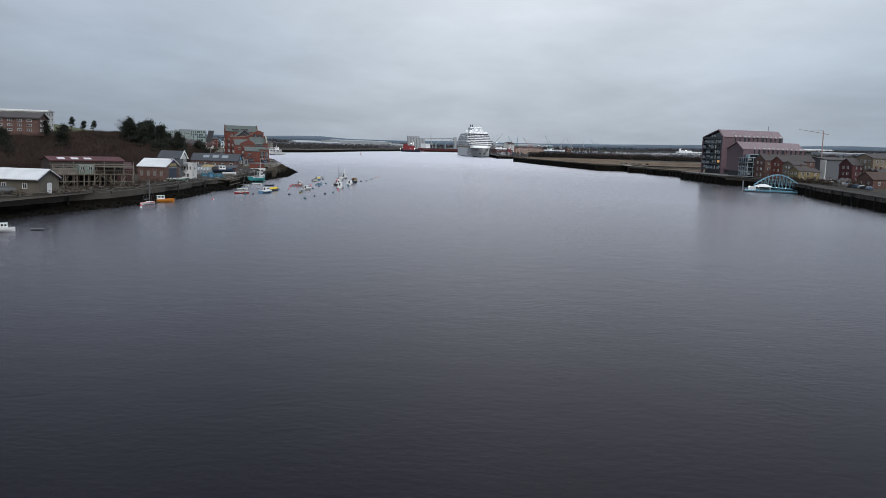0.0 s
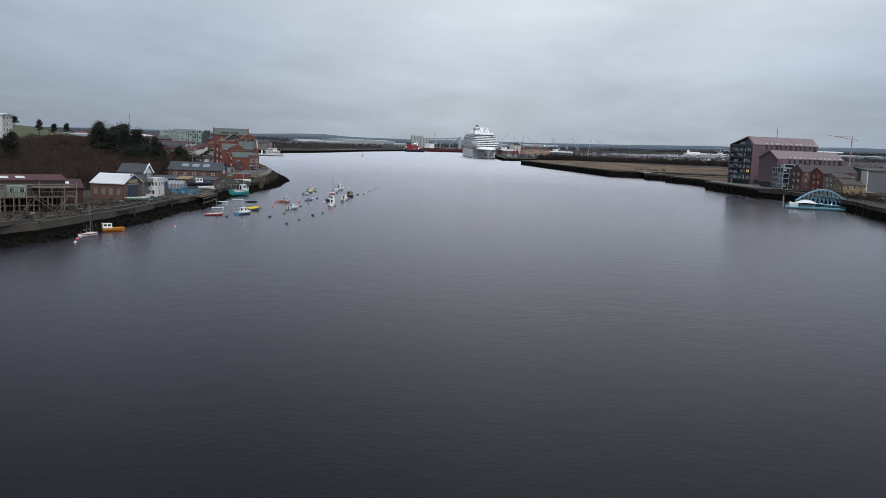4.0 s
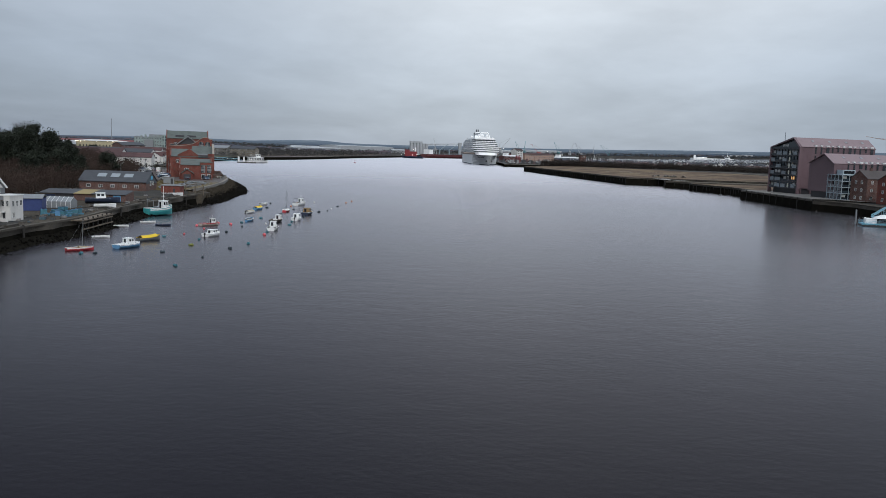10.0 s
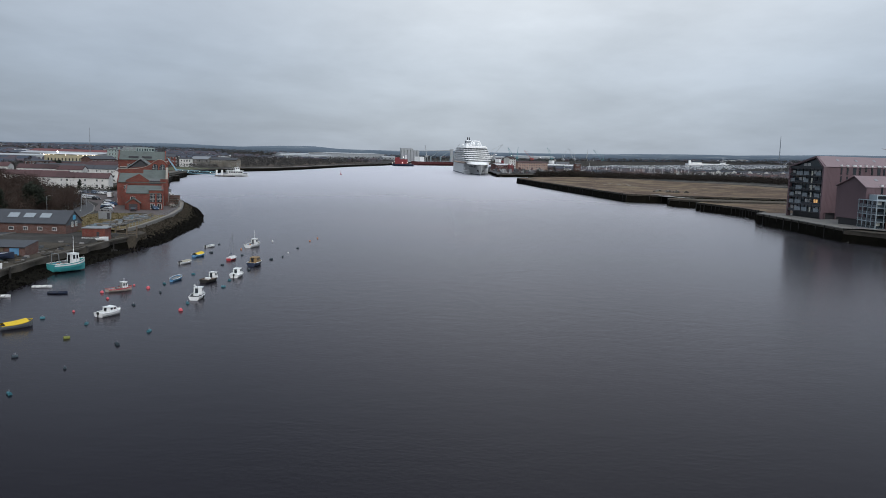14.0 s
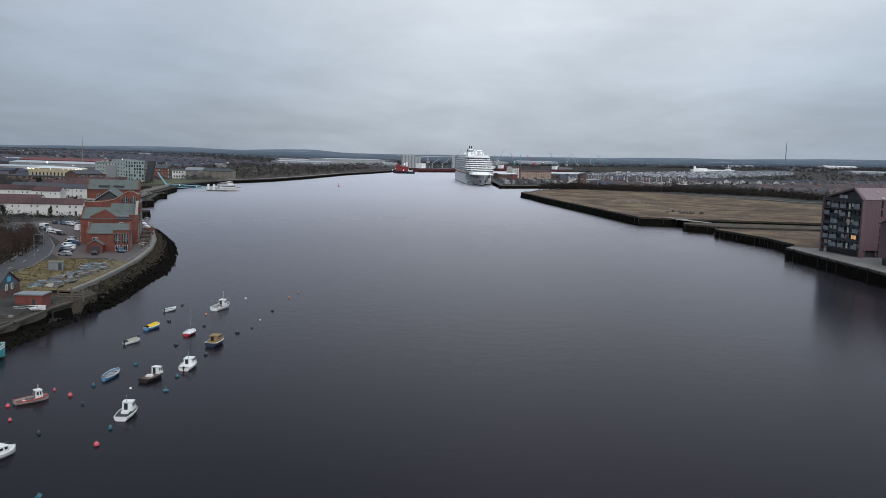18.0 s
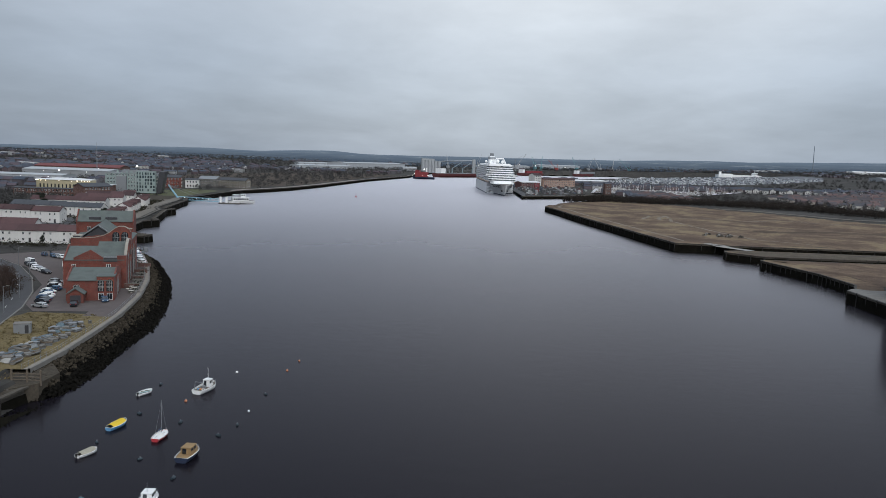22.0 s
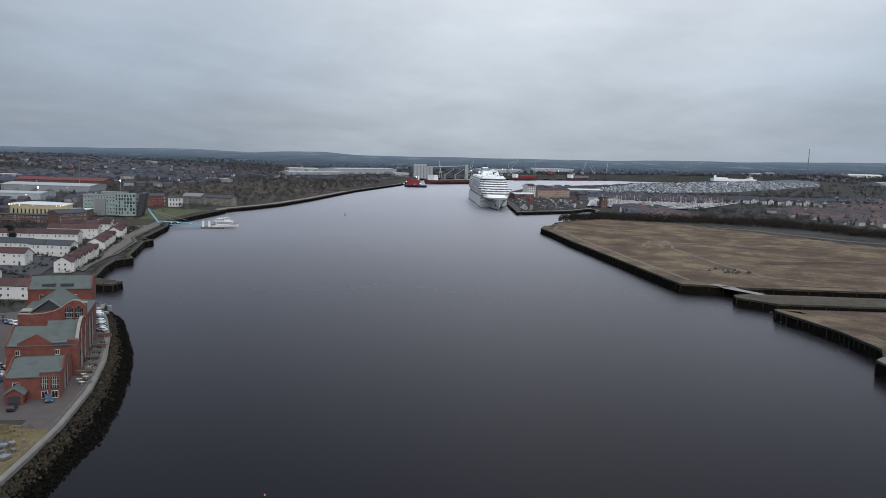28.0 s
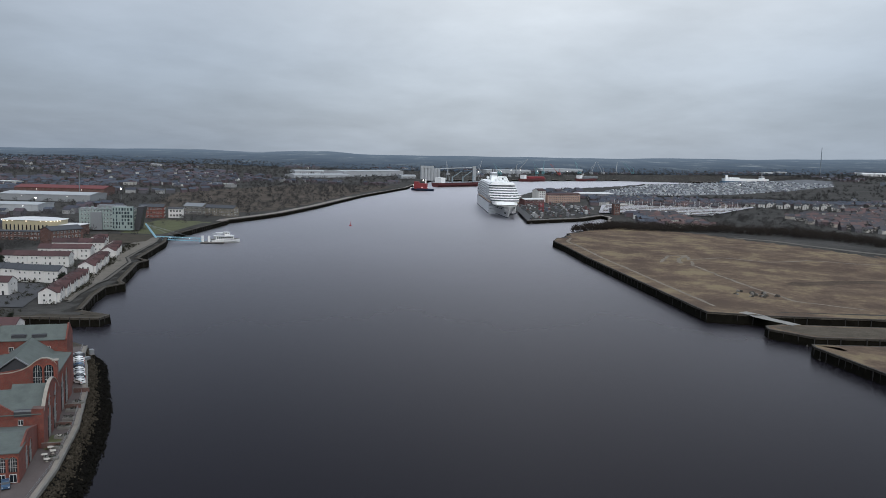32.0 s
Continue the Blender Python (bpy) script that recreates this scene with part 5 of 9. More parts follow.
def cruiser(label, x, y, rz, L, B, hull=WHITE_GLOSS, deck=WHITE_GLOSS, cab=WHITE_GLOSS, D=0.85, cab_pos=(0.05, 0.42), cab_h=1.5, extra="", rim=None, stripe=None, z=0.0, group="moored boats", mast_h=0.0):
    b = new_boat("motor_boat", label, x, y, rz, z, group)
    r = boat_hull(b, L, B, D, hull, deck, rim or hull, stripe=stripe)
    zc = D - 0.1
    cabin(b, B * 0.66, -L / 2 + L * cab_pos[0] + L * 0.3, -L / 2 + L * cab_pos[1] + L * 0.3, zc, cab_h, cab)
    if "coach" in extra:
        part("coachroof", G().loft([[(-B * 0.3, L * 0.2, zc), (B * 0.3, L * 0.2, zc), (B * 0.28, L * 0.2, zc + 0.55), (-B * 0.28, L * 0.2, zc + 0.55)], [(-B * 0.15, L * 0.36, zc + 0.1), (B * 0.15, L * 0.36, zc + 0.1), (B * 0.13, L * 0.36, zc + 0.4), (-B * 0.13, L * 0.36, zc + 0.4)]]), cab, b)
    if "rail" in extra:
        rail(b, r, 5, 9, 0.55, STEEL_GREY)
    if "box" in extra:
        part("engine_box", G().box(-B * 0.2, B * 0.2, -L * 0.22, -L * 0.05, D - 0.15, D + 0.3), cab, b)
    if "motor" in extra:
        outboard(b, -L / 2, D * 0.7)
    if mast_h:
        mast(b, -L * 0.02, D + cab_h, mast_h)
    if "fender" in extra:
        for sg in (-1, 1):
            part("fender", G().tube((sg * (B / 2 + 0.05), -L * 0.1, 0.2), (sg * (B / 2 + 0.05), -L * 0.1, 0.75), 0.1), BLACK_RUBBER, b)
    return b


def open_boat(name, label, x, y, rz, L, B, hull, inner, rim, D=0.55, thwarts=3, cover=None, z=0.0, motor=False, group="moored boats", sheer=0.35, transom=0.6):
    b = new_boat(name, label, x, y, rz, z, group)
    r = boat_hull(b, L, B, D, hull, inner, rim, sheer=sheer, transom=transom, deck_drop=0.32)
    for i in range(0 if cover else thwarts):
        yy = -L * 0.32 + i * L * 0.27
        part("thwart", G().box(-B * 0.42, B * 0.42, yy - 0.12, yy + 0.12, D - 0.12, D - 0.05), TIMBER, b)
    if cover:
        g = G()
        g.loft([[(-w * 1.02, y_, z_ + 0.02), (-w * 0.5, y_, z_ + 0.38), (0, y_, z_ + 0.52), (w * 0.5, y_, z_ + 0.38), (w * 1.02, y_, z_ + 0.02)] for y_, w, z_, k, f in r[1:9]], close=False)
        part("cover", g, cover, b, "stretched canvas boat cover")
    if motor:
        outboard(b, -L / 2, D * 0.7)
    return b


def fishing_boat(label, x, y, rz, L, B, hull, cab, D=1.1, z=0.0, trim=None, cab_y=(0.0, 0.28), gallows=True, mast_h=2.6, group="moored boats", extra_wheel=True):
    b = new_boat("fishing_boat", label, x, y, rz, z, group)
    r = boat_hull(b, L, B, D, hull, TIMBER, trim or WHITE_GLOSS, sheer=0.45, transom=0.75, deck_drop=0.4, stripe=trim)
    cabin(b, B * 0.52, L * cab_y[0], L * cab_y[1], D - 0.35, 2.0, cab)
    if gallows:
        g = G()
        for sg in (-1, 1):
            g.tube((sg * B * 0.36, -L * 0.36, D - 0.3), (sg * B * 0.3, -L * 0.36, D + 1.9), 0.07)
        g.tube((-B * 0.3, -L * 0.36, D + 1.9), (B * 0.3, -L * 0.36, D + 1.9), 0.07)
        part("gallows", g, STEEL_GREY, b)
    mast(b, L * (cab_y[0] + cab_y[1]) / 2, D + 1.7, mast_h, WHITE_GLOSS, 0.06)
    part("winch", G().box(-0.5, 0.5, -L * 0.15, -L * 0.07, D - 0.35, D + 0.35), STEEL_GREY, b)
    for i in range(3):
        part("fish_box", G().box(-0.8 + i * 0.55, -0.35 + i * 0.55, -L * 0.3, -L * 0.22, D - 0.38, D - 0.05), (BLUE_PAINT, ORANGE_PAINT, WHITE_GLOSS)[i], b)
    rail(b, r, 6, 9, 0.6, STEEL_GREY)
    return b


def sail_boat(label, x, y, rz, L, B, hull, deck, mast_h, z=0.0, lean=0.0, boom=True, trim=None):
    b = new_boat("sailing_boat", label, x, y, rz, z)
    r = boat_hull(b, L, B, 0.75, hull, deck, trim or WHITE_GLOSS, transom=0.65, stripe=trim)
    part("coachroof", G().loft([[(-B * 0.3, -L * 0.05, 0.65), (B * 0.3, -L * 0.05, 0.65), (B * 0.26, -L * 0.05, 1.15), (-B * 0.26, -L * 0.05, 1.15)], [(-B * 0.2, L * 0.26, 0.75), (B * 0.2, L * 0.26, 0.75), (B * 0.17, L * 0.26, 1.0), (-B * 0.17, L * 0.26, 1.0)]]), deck, b)
    if mast_h:
        m = G().tube((0, L * 0.08, 0.8), (lean, L * 0.08, 0.8 + mast_h), 0.085 if L < 9 else 0.16, 0.06 if L < 9 else 0.11)
        for p in ((0, L / 2, 1.0), (0, -L / 2, 0.8), (B / 2, L * 0.02, 0.8), (-B / 2, L * 0.02, 0.8)):
            m.tube(p, (lean, L * 0.08, 0.75 + mast_h), 0.018, n=3)
        part("mast", m, STEEL_GREY if L < 9 else WHITE_GLOSS, b)
    if boom:
        part("boom", G().tube((0, L * 0.08, 1.9), (0, -L * 0.32, 1.8), 0.06), STEEL_GREY, b)
        part("furled_sail", G().tube((0, L * 0.06, 2.02), (0, -L * 0.3, 1.92), 0.13, 0.09), NAVY_PAINT, b)
    part("tiller", G().tube((0, -L * 0.45, 0.9), (0, -L * 0.3, 1.0), 0.03), TIMBER, b)
    return b


cruiser("white cabin boat with a dark side deck and tall wheelhouse", -34.3, 295.6, -6, 7.4, 2.5, deck=mat("dark_deck", (0.03, 0.03, 0.033), 0.8), cab_pos=(0.2, 0.46), cab_h=1.7, extra="box fender", mast_h=1.4)
cruiser("white motor cruiser with a low coachroof and twin aerials", -33.7, 322.6, -8, 7.4, 2.6, cab_pos=(0.12, 0.45), cab_h=1.35, extra="coach rail motor", mast_h=1.8)
cruiser("dark brown open workboat with a white forward wheelhouse", -37.3, 314.6, -22, 6.8, 2.4, hull=TIMBER_DARK, deck=mat("brown_deck", (0.10, 0.065, 0.045), 0.9, 0.3), cab=WHITE_GLOSS, cab_pos=(0.38, 0.6), cab_h=1.5, rim=TIMBER, extra="box")
b = cruiser("black-hulled boat with a white rail and tan canvas wheelhouse cover", -33.8, 340.4, -14, 7.6, 2.9, hull=NAVY_PAINT, deck=TAN, cab=TAN, cab_pos=(0.0, 0.42), cab_h=1.4, rim=WHITE_GLOSS, D=1.1, extra="rail")
sail_boat("small red-hulled sloop with a bare mast", -41.2, 348.6, -12, 6.2, 2.1, RED_PAINT, WHITE_GLOSS, 7.5, trim=WHITE_GLOSS)
fishing_boat("white fishing boat with stern gallows and nets", -42.2, 377.0, -22, 9.0, 3.2, WHITE_GLOSS, WHITE_GLOSS, cab_y=(0.02, 0.25), mast_h=3.0)
open_boat("covered_boat", "blue launch under a yellow canvas cover", -50.4, 353.2, -20, 6.8, 2.2, BLUE_PAINT, TIMBER, WHITE_GLOSS, 0.8, cover=YELLOW_PAINT)
open_boat("covered_boat", "small white boat under a beige cover", -49.7, 339.8, -30, 5.4, 2.0, WHITE_GLOSS, TIMBER, WHITE_GLOSS, 0.6, cover=mat("beige_canvas", (0.3, 0.28, 0.22), 0.9), motor=True)
open_boat("open_boat", "small white open boat with an outboard motor", -53.0, 373.0, -30, 5.0, 2.0, WHITE_GLOSS, mat("pale_teal_inside", (0.3, 0.42, 0.42), 0.8), WHITE_GLOSS, 0.6, motor=True)
open_boat("rowing_boat", "long blue wooden rowing boat with white gunwales", -44.3, 315.4, 0, 8.2, 2.0, BLUE_PAINT, mat("pale_grey_inside", (0.25, 0.27, 0.28), 0.85), WHITE_GLOSS, 0.7, thwarts=4, transom=0.35)
cruiser("blue and white cabin boat with a dark windscreen", -52.3, 256.0, -32, 7.6, 2.6, hull=BLUE_PAINT, deck=WHITE_GLOSS, cab_pos=(0.1, 0.36), cab_h=1.4, rim=WHITE_GLOSS, extra="coach box", stripe=WHITE_GLOSS)
open_boat("covered_boat", "grey launch with a yellow cover and upswept bow", -52.6, 267.6, -42, 6.6, 2.2, mat("grey_hull", (0.12, 0.13, 0.14), 0.6), TIMBER, YELLOW_PAINT, 0.8, cover=YELLOW_PAINT, sheer=0.6)
b = sail_boat("red wooden sailing coble with a tall bare leaning mast", -58.2, 249.6, -48, 7.2, 2.3, RED_PAINT, mat("tan_inside", (0.3, 0.24, 0.16), 0.85), 7.5, lean=0.9, boom=False, trim=WHITE_GLOSS)
b = cruiser("orange cabin boat with a white canopy", -67.3, 207.6, -55, 6.6, 2.5, hull=ORANGE_PAINT, deck=ORANGE_PAINT, cab=WHITE_GLOSS, cab_pos=(-0.32, 0.12), cab_h=1.5, rim=ORANGE_PAINT, D=1.0)
sail_boat("white sailing yacht with furled sail", -68.4, 198.2, -20, 7.0, 2.3, WHITE_GLOSS, WHITE_GLOSS, 8.5, trim=RED_PAINT)
fishing_boat("red and white fishing boat with two small deckhouses", -50.2, 300.8, -50, 7.4, 2.7, mat("cream_hull", (0.45, 0.38, 0.33), 0.5), WHITE_GLOSS, D=0.8, trim=RED_PAINT, gallows=False, cab_y=(0.08, 0.3), mast_h=1.2)
cruiser("plain white motor boat with a low cuddy", -43.4, 278.6, -28, 6.4, 2.5, cab_pos=(0.05, 0.4), cab_h=0.95, extra="motor rail")
fishing_boat("teal fishing boat with white wheelhouse grounded alongside the quay", -69.2, 322.6, -32, 7.4, 2.9, TEAL_PAINT, WHITE_GLOSS, D=1.5, z=0.35, cab_y=(0.05, 0.28), mast_h=3.5, trim=WHITE_GLOSS)
open_boat("dinghy", "white rowing dinghy moored off the quay", -65.0, 302.0, -75, 4.6, 1.6, WHITE_GLOSS, FRAME_WHITE, WHITE_GLOSS, 0.4)
open_boat("dinghy", "dark blue rowing dinghy", -59.4, 296.0, -80, 4.4, 1.6, NAVY_PAINT, TIMBER_DARK, NAVY_PAINT, 0.4)
open_boat("dinghy", "pale grey dinghy beside the quay", -67.0, 291.0, -78, 4.2, 1.5, WHITE_GLOSS, FRAME_WHITE, WHITE_GLOSS, 0.4)
open_boat("dinghy", "white punt with dark inside", -62.6, 269.2, -70, 4.4, 1.5, WHITE_GLOSS, TIMBER_DARK, WHITE_GLOSS, 0.4)
cruiser("white day boat with a dark canopy and small wheelhouse", -70.5, 134.2, -62, 7.6, 2.6, deck=mat("dark_canvas", (0.02, 0.022, 0.025), 0.9), cab_pos=(0.25, 0.5), cab_h=1.3, mast_h=1.8, extra="rail")
open_boat("dinghy", "grey inflatable tender tied to its mooring", -66.0, 138.0, -70, 3.2, 1.5, mat("grey_hull", (0.12, 0.13, 0.14)), TIMBER_DARK, STEEL_GREY, 0.35)

BUOY_MESH = {}


def buoy(x, y, kind, r):
    m, what = {"red": (PINK_PAINT, "red round plastic mooring buoy"), "dark": (mat("dark_buoy", (0.025, 0.04, 0.05), 0.6), "dark weed-grown mooring buoy"), "teal": (mat("dull_teal_buoy", (0.03, 0.13, 0.16), 0.6, 0.25), "teal plastic drum mooring buoy"),
               "white": (WHITE_GLOSS, "white round mooring buoy"), "olive": (mat("olive_buoy", (0.16, 0.17, 0.03), 0.6), "yellow-green mooring drum"), "orange": (mat("orange_buoy", (0.5, 0.2, 0.1), 0.5), "faded orange mooring buoy")}[kind]
    if (kind, r) not in BUOY_MESH:
        a = G().ball((0, 0, r * 0.35), r, 10, 6) if kind in ("red", "white", "orange") else G().tube((-r * 1.2, 0, r * 0.3), (r * 1.2, 0, r * 0.3), r * 0.8, r * 0.75, 10)
        ring = G()
        for i in range(8):
            t0, t1 = math.pi * 2 * i / 8, math.pi * 2 * (i + 1) / 8
            ring.tube((0.12 * math.cos(t0), 0, r * 1.4 + 0.12 * math.sin(t0)), (0.12 * math.cos(t1), 0, r * 1.4 + 0.12 * math.sin(t1)), 0.03, n=4)
        BUOY_MESH[(kind, r)] = (a.mesh("float", m), ring.mesh("ring", STEEL_GREY))
    b = thing("mooring_buoy", what + " floating on the river", "buoy", pose(x, y, 0, 0, 0, (x * 37 + y * 11) % 180), "mooring buoys")
    part("float", BUOY_MESH[(kind, r)][0], None, b)
    part("ring", BUOY_MESH[(kind, r)][1], None, b)


for x, y, k, r in ((-33.6, 283.3, "red", 0.55), (-33.2, 267.1, "teal", 0.5), (-51.9, 274.2, "teal", 0.45), (-49.6, 279.9, "red", 0.35), (-42.6, 261.4, "olive", 0.5), (-43.9, 271.1, "teal", 0.45), (-42.6, 286.9, "dark", 0.4),
                   (-34.6, 258.6, "dark", 0.5), (-44.3, 250.6, "dark", 0.45), (-36.0, 245.9, "dark", 0.35), (-37.1, 235.0, "teal", 0.45), (-42.4, 300.0, "dark", 0.4), (-32.8, 307.8, "teal", 0.5), (-52.3, 298.0, "red", 0.5),
                   (-46.0, 304.0, "red", 0.55), (-48.9, 291.9, "red", 0.4), (-30.3, 356.3, "dark", 0.45), (-29.7, 375.5, "dark", 0.4), (-28.2, 403.0, "orange", 0.4), (-29.2, 394.2, "orange", 0.4), (-40.8, 338.4, "dark", 0.45),
                   (-33.2, 331.5, "dark", 0.5), (-40.5, 356.6, "dark", 0.5), (-32.0, 350.5, "dark", 0.5), (-39.6, 391.0, "white", 0.45), (-30.3, 364.4, "white", 0.3), (-52.2, 379.5, "dark", 0.45), (-49.3, 360.4, "dark", 0.5),
                   (-49.6, 306.7, "red", 0.35), (-43.6, 369.0, "orange", 0.45), (-34.4, 289.8, "teal", 0.5), (-33.7, 316.2, "teal", 0.45), (-50.4, 345.0, "dark", 0.4), (-59.2, 221.0, "red", 0.4), (-66.4, 187.6, "white", 0.4),
                   (-68.0, 192.1, "red", 0.45), (-58.6, 219.5, "white", 0.3), (-44.8, 309.6, "teal", 0.45), (-43.0, 323.0, "teal", 0.45), (-38.6, 308.6, "white", 0.3), (-56.2, 245.4, "teal", 0.45), (-54.2, 246.2, "dark", 0.4)):
    buoy(x, y, k, r * 0.66)

nb = thing("channel_marker", "small red channel marker post in the river", "buoy", pose(-104, 1126, 0))
part("float", G().tube((0, 0, -0.5), (0, 0, 0.8), 1.4, 1.2, 10), RED_PAINT, nb)
part("topmark", G().tube((0, 0, 0.8), (0, 0, 4.5), 0.25, 0.12, 6), RED_PAINT, nb)

# ---------------------------------------------------------------- cruise ship: local x forward from the stern at -285 to the bow at 0
ship = thing("cruise_ship", "large white cruise ship moored at the terminal quay", "cruise ship", pose(67.5, 1282.0, 0, 0, 0, -87.1))


def ship_half(x, z):
    """Half beam of the hull at a length and height."""
    s = -x / 285.0
    fine = min(1.0, (s / 0.22)) ** (0.75 - 0.03 * z)
    flare = 1.0 if s > 0.22 else 0.35 + 0.65 * min(1.0, z / 14.0)
    stern = 1.0 if s < 0.93 else 1 - (s - 0.93) / 0.07 * 0.18
    return 18.0 * fine * (flare if s < 0.22 else 1.0) * stern + 0.15


g = G()
xs_h = [0.0, -3, -8, -15, -25, -38, -52, -66, -110, -180, -240, -265, -285]
rake = lambda z: 9.0 * z / 14.0
rings = []
for x in xs_h:
    col = []
    for z in (-1.0, 2.0, 6.0, 10.0, 14.5):
        k = max(0.0, 1 + x / 40.0)
        col.append((x + rake(max(0, z)) * k - 4, ship_half(x, max(0.5, z)), z))
    rings.append([(px, -w, z) for px, w, z in col[::-1]] + [(px, w, z) for px, w, z in col])
g.loft(rings, close=False)
g.add(rings[-1], [tuple(range(len(rings[-1])))])
hull = part("hull", g, WHITE_SHIP, ship)
g = G()
g.loft([[(r[0][0], r[0][1] * 0.99, 13.6), (r[-1][0], r[-1][1] * 0.99, 13.6)] for r in rings], close=False)
part("foredeck", g, mat("ship_deck", (0.30, 0.28, 0.25), 0.8), ship)
for sg in (-1, 1):
    for i in range(4):
        x = -7.0 - i * 6.5
        g = G()
        w0, w1 = ship_half(x, 11.5), ship_half(x - 4.5, 11.5)
        kx = lambda q: q + rake(11.5) * max(0, 1 + q / 40.0) - 4
        g.add([(kx(x), sg * (w0 + 0.25), 10.4), (kx(x - 4.5), sg * (w1 + 0.25), 10.4), (kx(x - 4.5), sg * (w1 + 0.35), 12.6), (kx(x), sg * (w0 + 0.35), 12.6)], [(0, 1, 2, 3)])
        part("mooring_port", g, MULLION, hull, "dark mooring opening")
g = G()
for sg in (-1, 1):
    g.add([(-4 + 4, sg * 2.4, 5.0), (-7 + 4, sg * 4.2, 5.0), (-7 + 4, sg * 4.6, 7.2), (-5 + 4, sg * 3.2, 7.2)], [(0, 1, 2, 3)])
part("anchor_pocket", g, MULLION, hull)
g = G()
for sg in (-1, 1):
    for row, z in enumerate((4.2, 7.2)):
        for i in range(60):
            x = -46 - i * 3.7
            g.box(x, x + 1.2, sg * 18.0 - 0.12 * (1 if sg > 0 else -1) - 0.1, sg * 18.1 + 0.1, z, z + 1.0)
part("portholes", g, GLASS, hull)
for sg in (-1, 1):
    g = G()
    kx = lambda q: q + rake(13.0) * max(0, 1 + q / 40.0) - 4
    rows_ = [(-2.0 - i * 4.0, 12.7, 13.9) for i in range(9)]
    for i, (x, za, zb) in enumerate(rows_[:-1]):
        x2 = rows_[i + 1][0]
        w0, w1 = ship_half(x, 13.0) + 0.3, ship_half(x2, 13.0) + 0.3
        if i % 3 < 2:
            g.add([(kx(x), sg * w0, za), (kx(x2), sg * w1, za), (kx(x2), sg * (w1 + 0.1), zb), (kx(x), sg * (w0 + 0.1), zb)], [(0, 1, 2, 3)])
    part("bow_opening", g, MULLION, hull, "dark crescent mooring deck opening")
part("boot_topping", G().loft([[(r[4][0], r[4][1] * 1.004, -0.5), (r[3][0], r[3][1] * 1.004, 1.1)] for r in rings], close=False).loft([[(r[5][0], r[5][1] * 1.004, -0.5), (r[6][0], r[6][1] * 1.004, 1.1)] for r in rings], close=False), NAVY_PAINT, hull, "dark waterline band")
# promenade deck with lifeboats
part("boat_deck", G().box(-272, -44, -16.4, 16.4, 14.4, 17.6), MULLION, ship, "dark recessed boat deck")
lb = G().loft([[(x, w * math.cos(a), 16.0 + 1.3 * math.sin(a)) for a in [2 * math.pi * k / 8 for k in range(8)]] for x, w in ((0, 0.4), (2, 1.6), (8, 1.7), (10, 0.5))]).mesh("lifeboat", mat("lifeboat_white", (0.6, 0.45, 0.35), 0.5))
for sg in (-1, 1):
    for i in range(14):
        part("lifeboat", lb, None, ship, "orange and white lifeboat", at=pose(-60 - i * 14.0, sg * 17.2, 0.2))
part("forward_house", G().prism([(-62, -17.2), (-38, -15.5), (-30, -11), (-27, -5), (-26.5, 0), (-27, 5), (-30, 11), (-38, 15.5), (-62, 17.2)], 14.2, 17.6, [(-62, -17.4), (-42, -16), (-34, -11), (-31, -5), (-30.5, 0), (-31, 5), (-34, 11), (-42, 16), (-62, 17.4)]), WHITE_SHIP, ship, "white rounded front house")
DECKS = [(17.6, -268, -34, 17.6), (20.5, -266, -38, 18.0), (23.3, -264, -43, 18.0), (26.1, -262, -52, 18.0), (28.9, -258, -59, 18.0), (31.7, -250, -67, 17.6), (34.5, -240, -76, 17.0)]
for i, (z, x0, x1, w) in enumerate(DECKS):
    d = part("deck", G().prism([(x0, -w), (x1 - 6, -w), (x1 - 1, -w * 0.72), (x1 + 1.5, -w * 0.3), (x1 + 2, 0), (x1 + 1.5, w * 0.3), (x1 - 1, w * 0.72), (x1 - 6, w), (x0, w), (x0 - 3, 0)], z, z + 2.2), mat("deck_dark_recess", (0.11, 0.115, 0.125), 0.3, 0.4, 6.0), ship)
    g = G().prism([(x0 - 0.5, -w - 0.4), (x1 - 6, -w - 0.4), (x1 - 0.6, -w * 0.73), (x1 + 2, -w * 0.3), (x1 + 2.6, 0), (x1 + 2, w * 0.3), (x1 - 0.6, w * 0.73), (x1 - 6, w + 0.4), (x0 - 0.5, w + 0.4), (x0 - 3.6, 0)], z + 2.2, z + 2.82)
    part("deck_edge", g, WHITE_SHIP, d)
    g = G().prism([(x0 - 0.5, -w - 0.35), (x1 - 6, -w - 0.35), (x1 - 0.6, -w * 0.73), (x1 + 2, -w * 0.3), (x1 + 2.6, 0), (x1 + 2, w * 0.3), (x1 - 0.6, w * 0.73), (x1 - 6, w + 0.35), (x0 - 0.5, w + 0.35), (x0 - 3.6, 0)], z - 0.05, z + 0.6)
    part("balustrade", g, WHITE_SHIP, d)
    g = G()
    for k in range(int((x1 - 8 - x0) / 3.4)):
        x = x0 + 1 + k * 3.4
        for sg in (-1, 1):
            g.box(x, x + 0.25, sg * w - 0.3, sg * w + 0.3, z + 0.8, z + 2.1)
    part("balcony_divider", g, WHITE_SHIP, d)
    part("front_screen", G().box(x1 - 5.5, x1 - 1.2, -w * 0.74, w * 0.74, z + 0.0, z + 2.25), WHITE_SHIP, d, "white curved front screen")
    for k in range(-6, 7):
        part("front_window", G().box(x1 - 1.25, x1 - 1.1, k * w * 0.11 - 0.5, k * w * 0.11 + 0.5, z + 0.8, z + 1.9), GLASS, d)
br = part("bridge", G().prism([(-54, -21.5), (-49.5, -21.5), (-42.5, -9), (-41, 0), (-42.5, 9), (-49.5, 21.5), (-54, 21.5)], 23.2, 26.3), WHITE_SHIP, ship, "navigation bridge with wide wings")
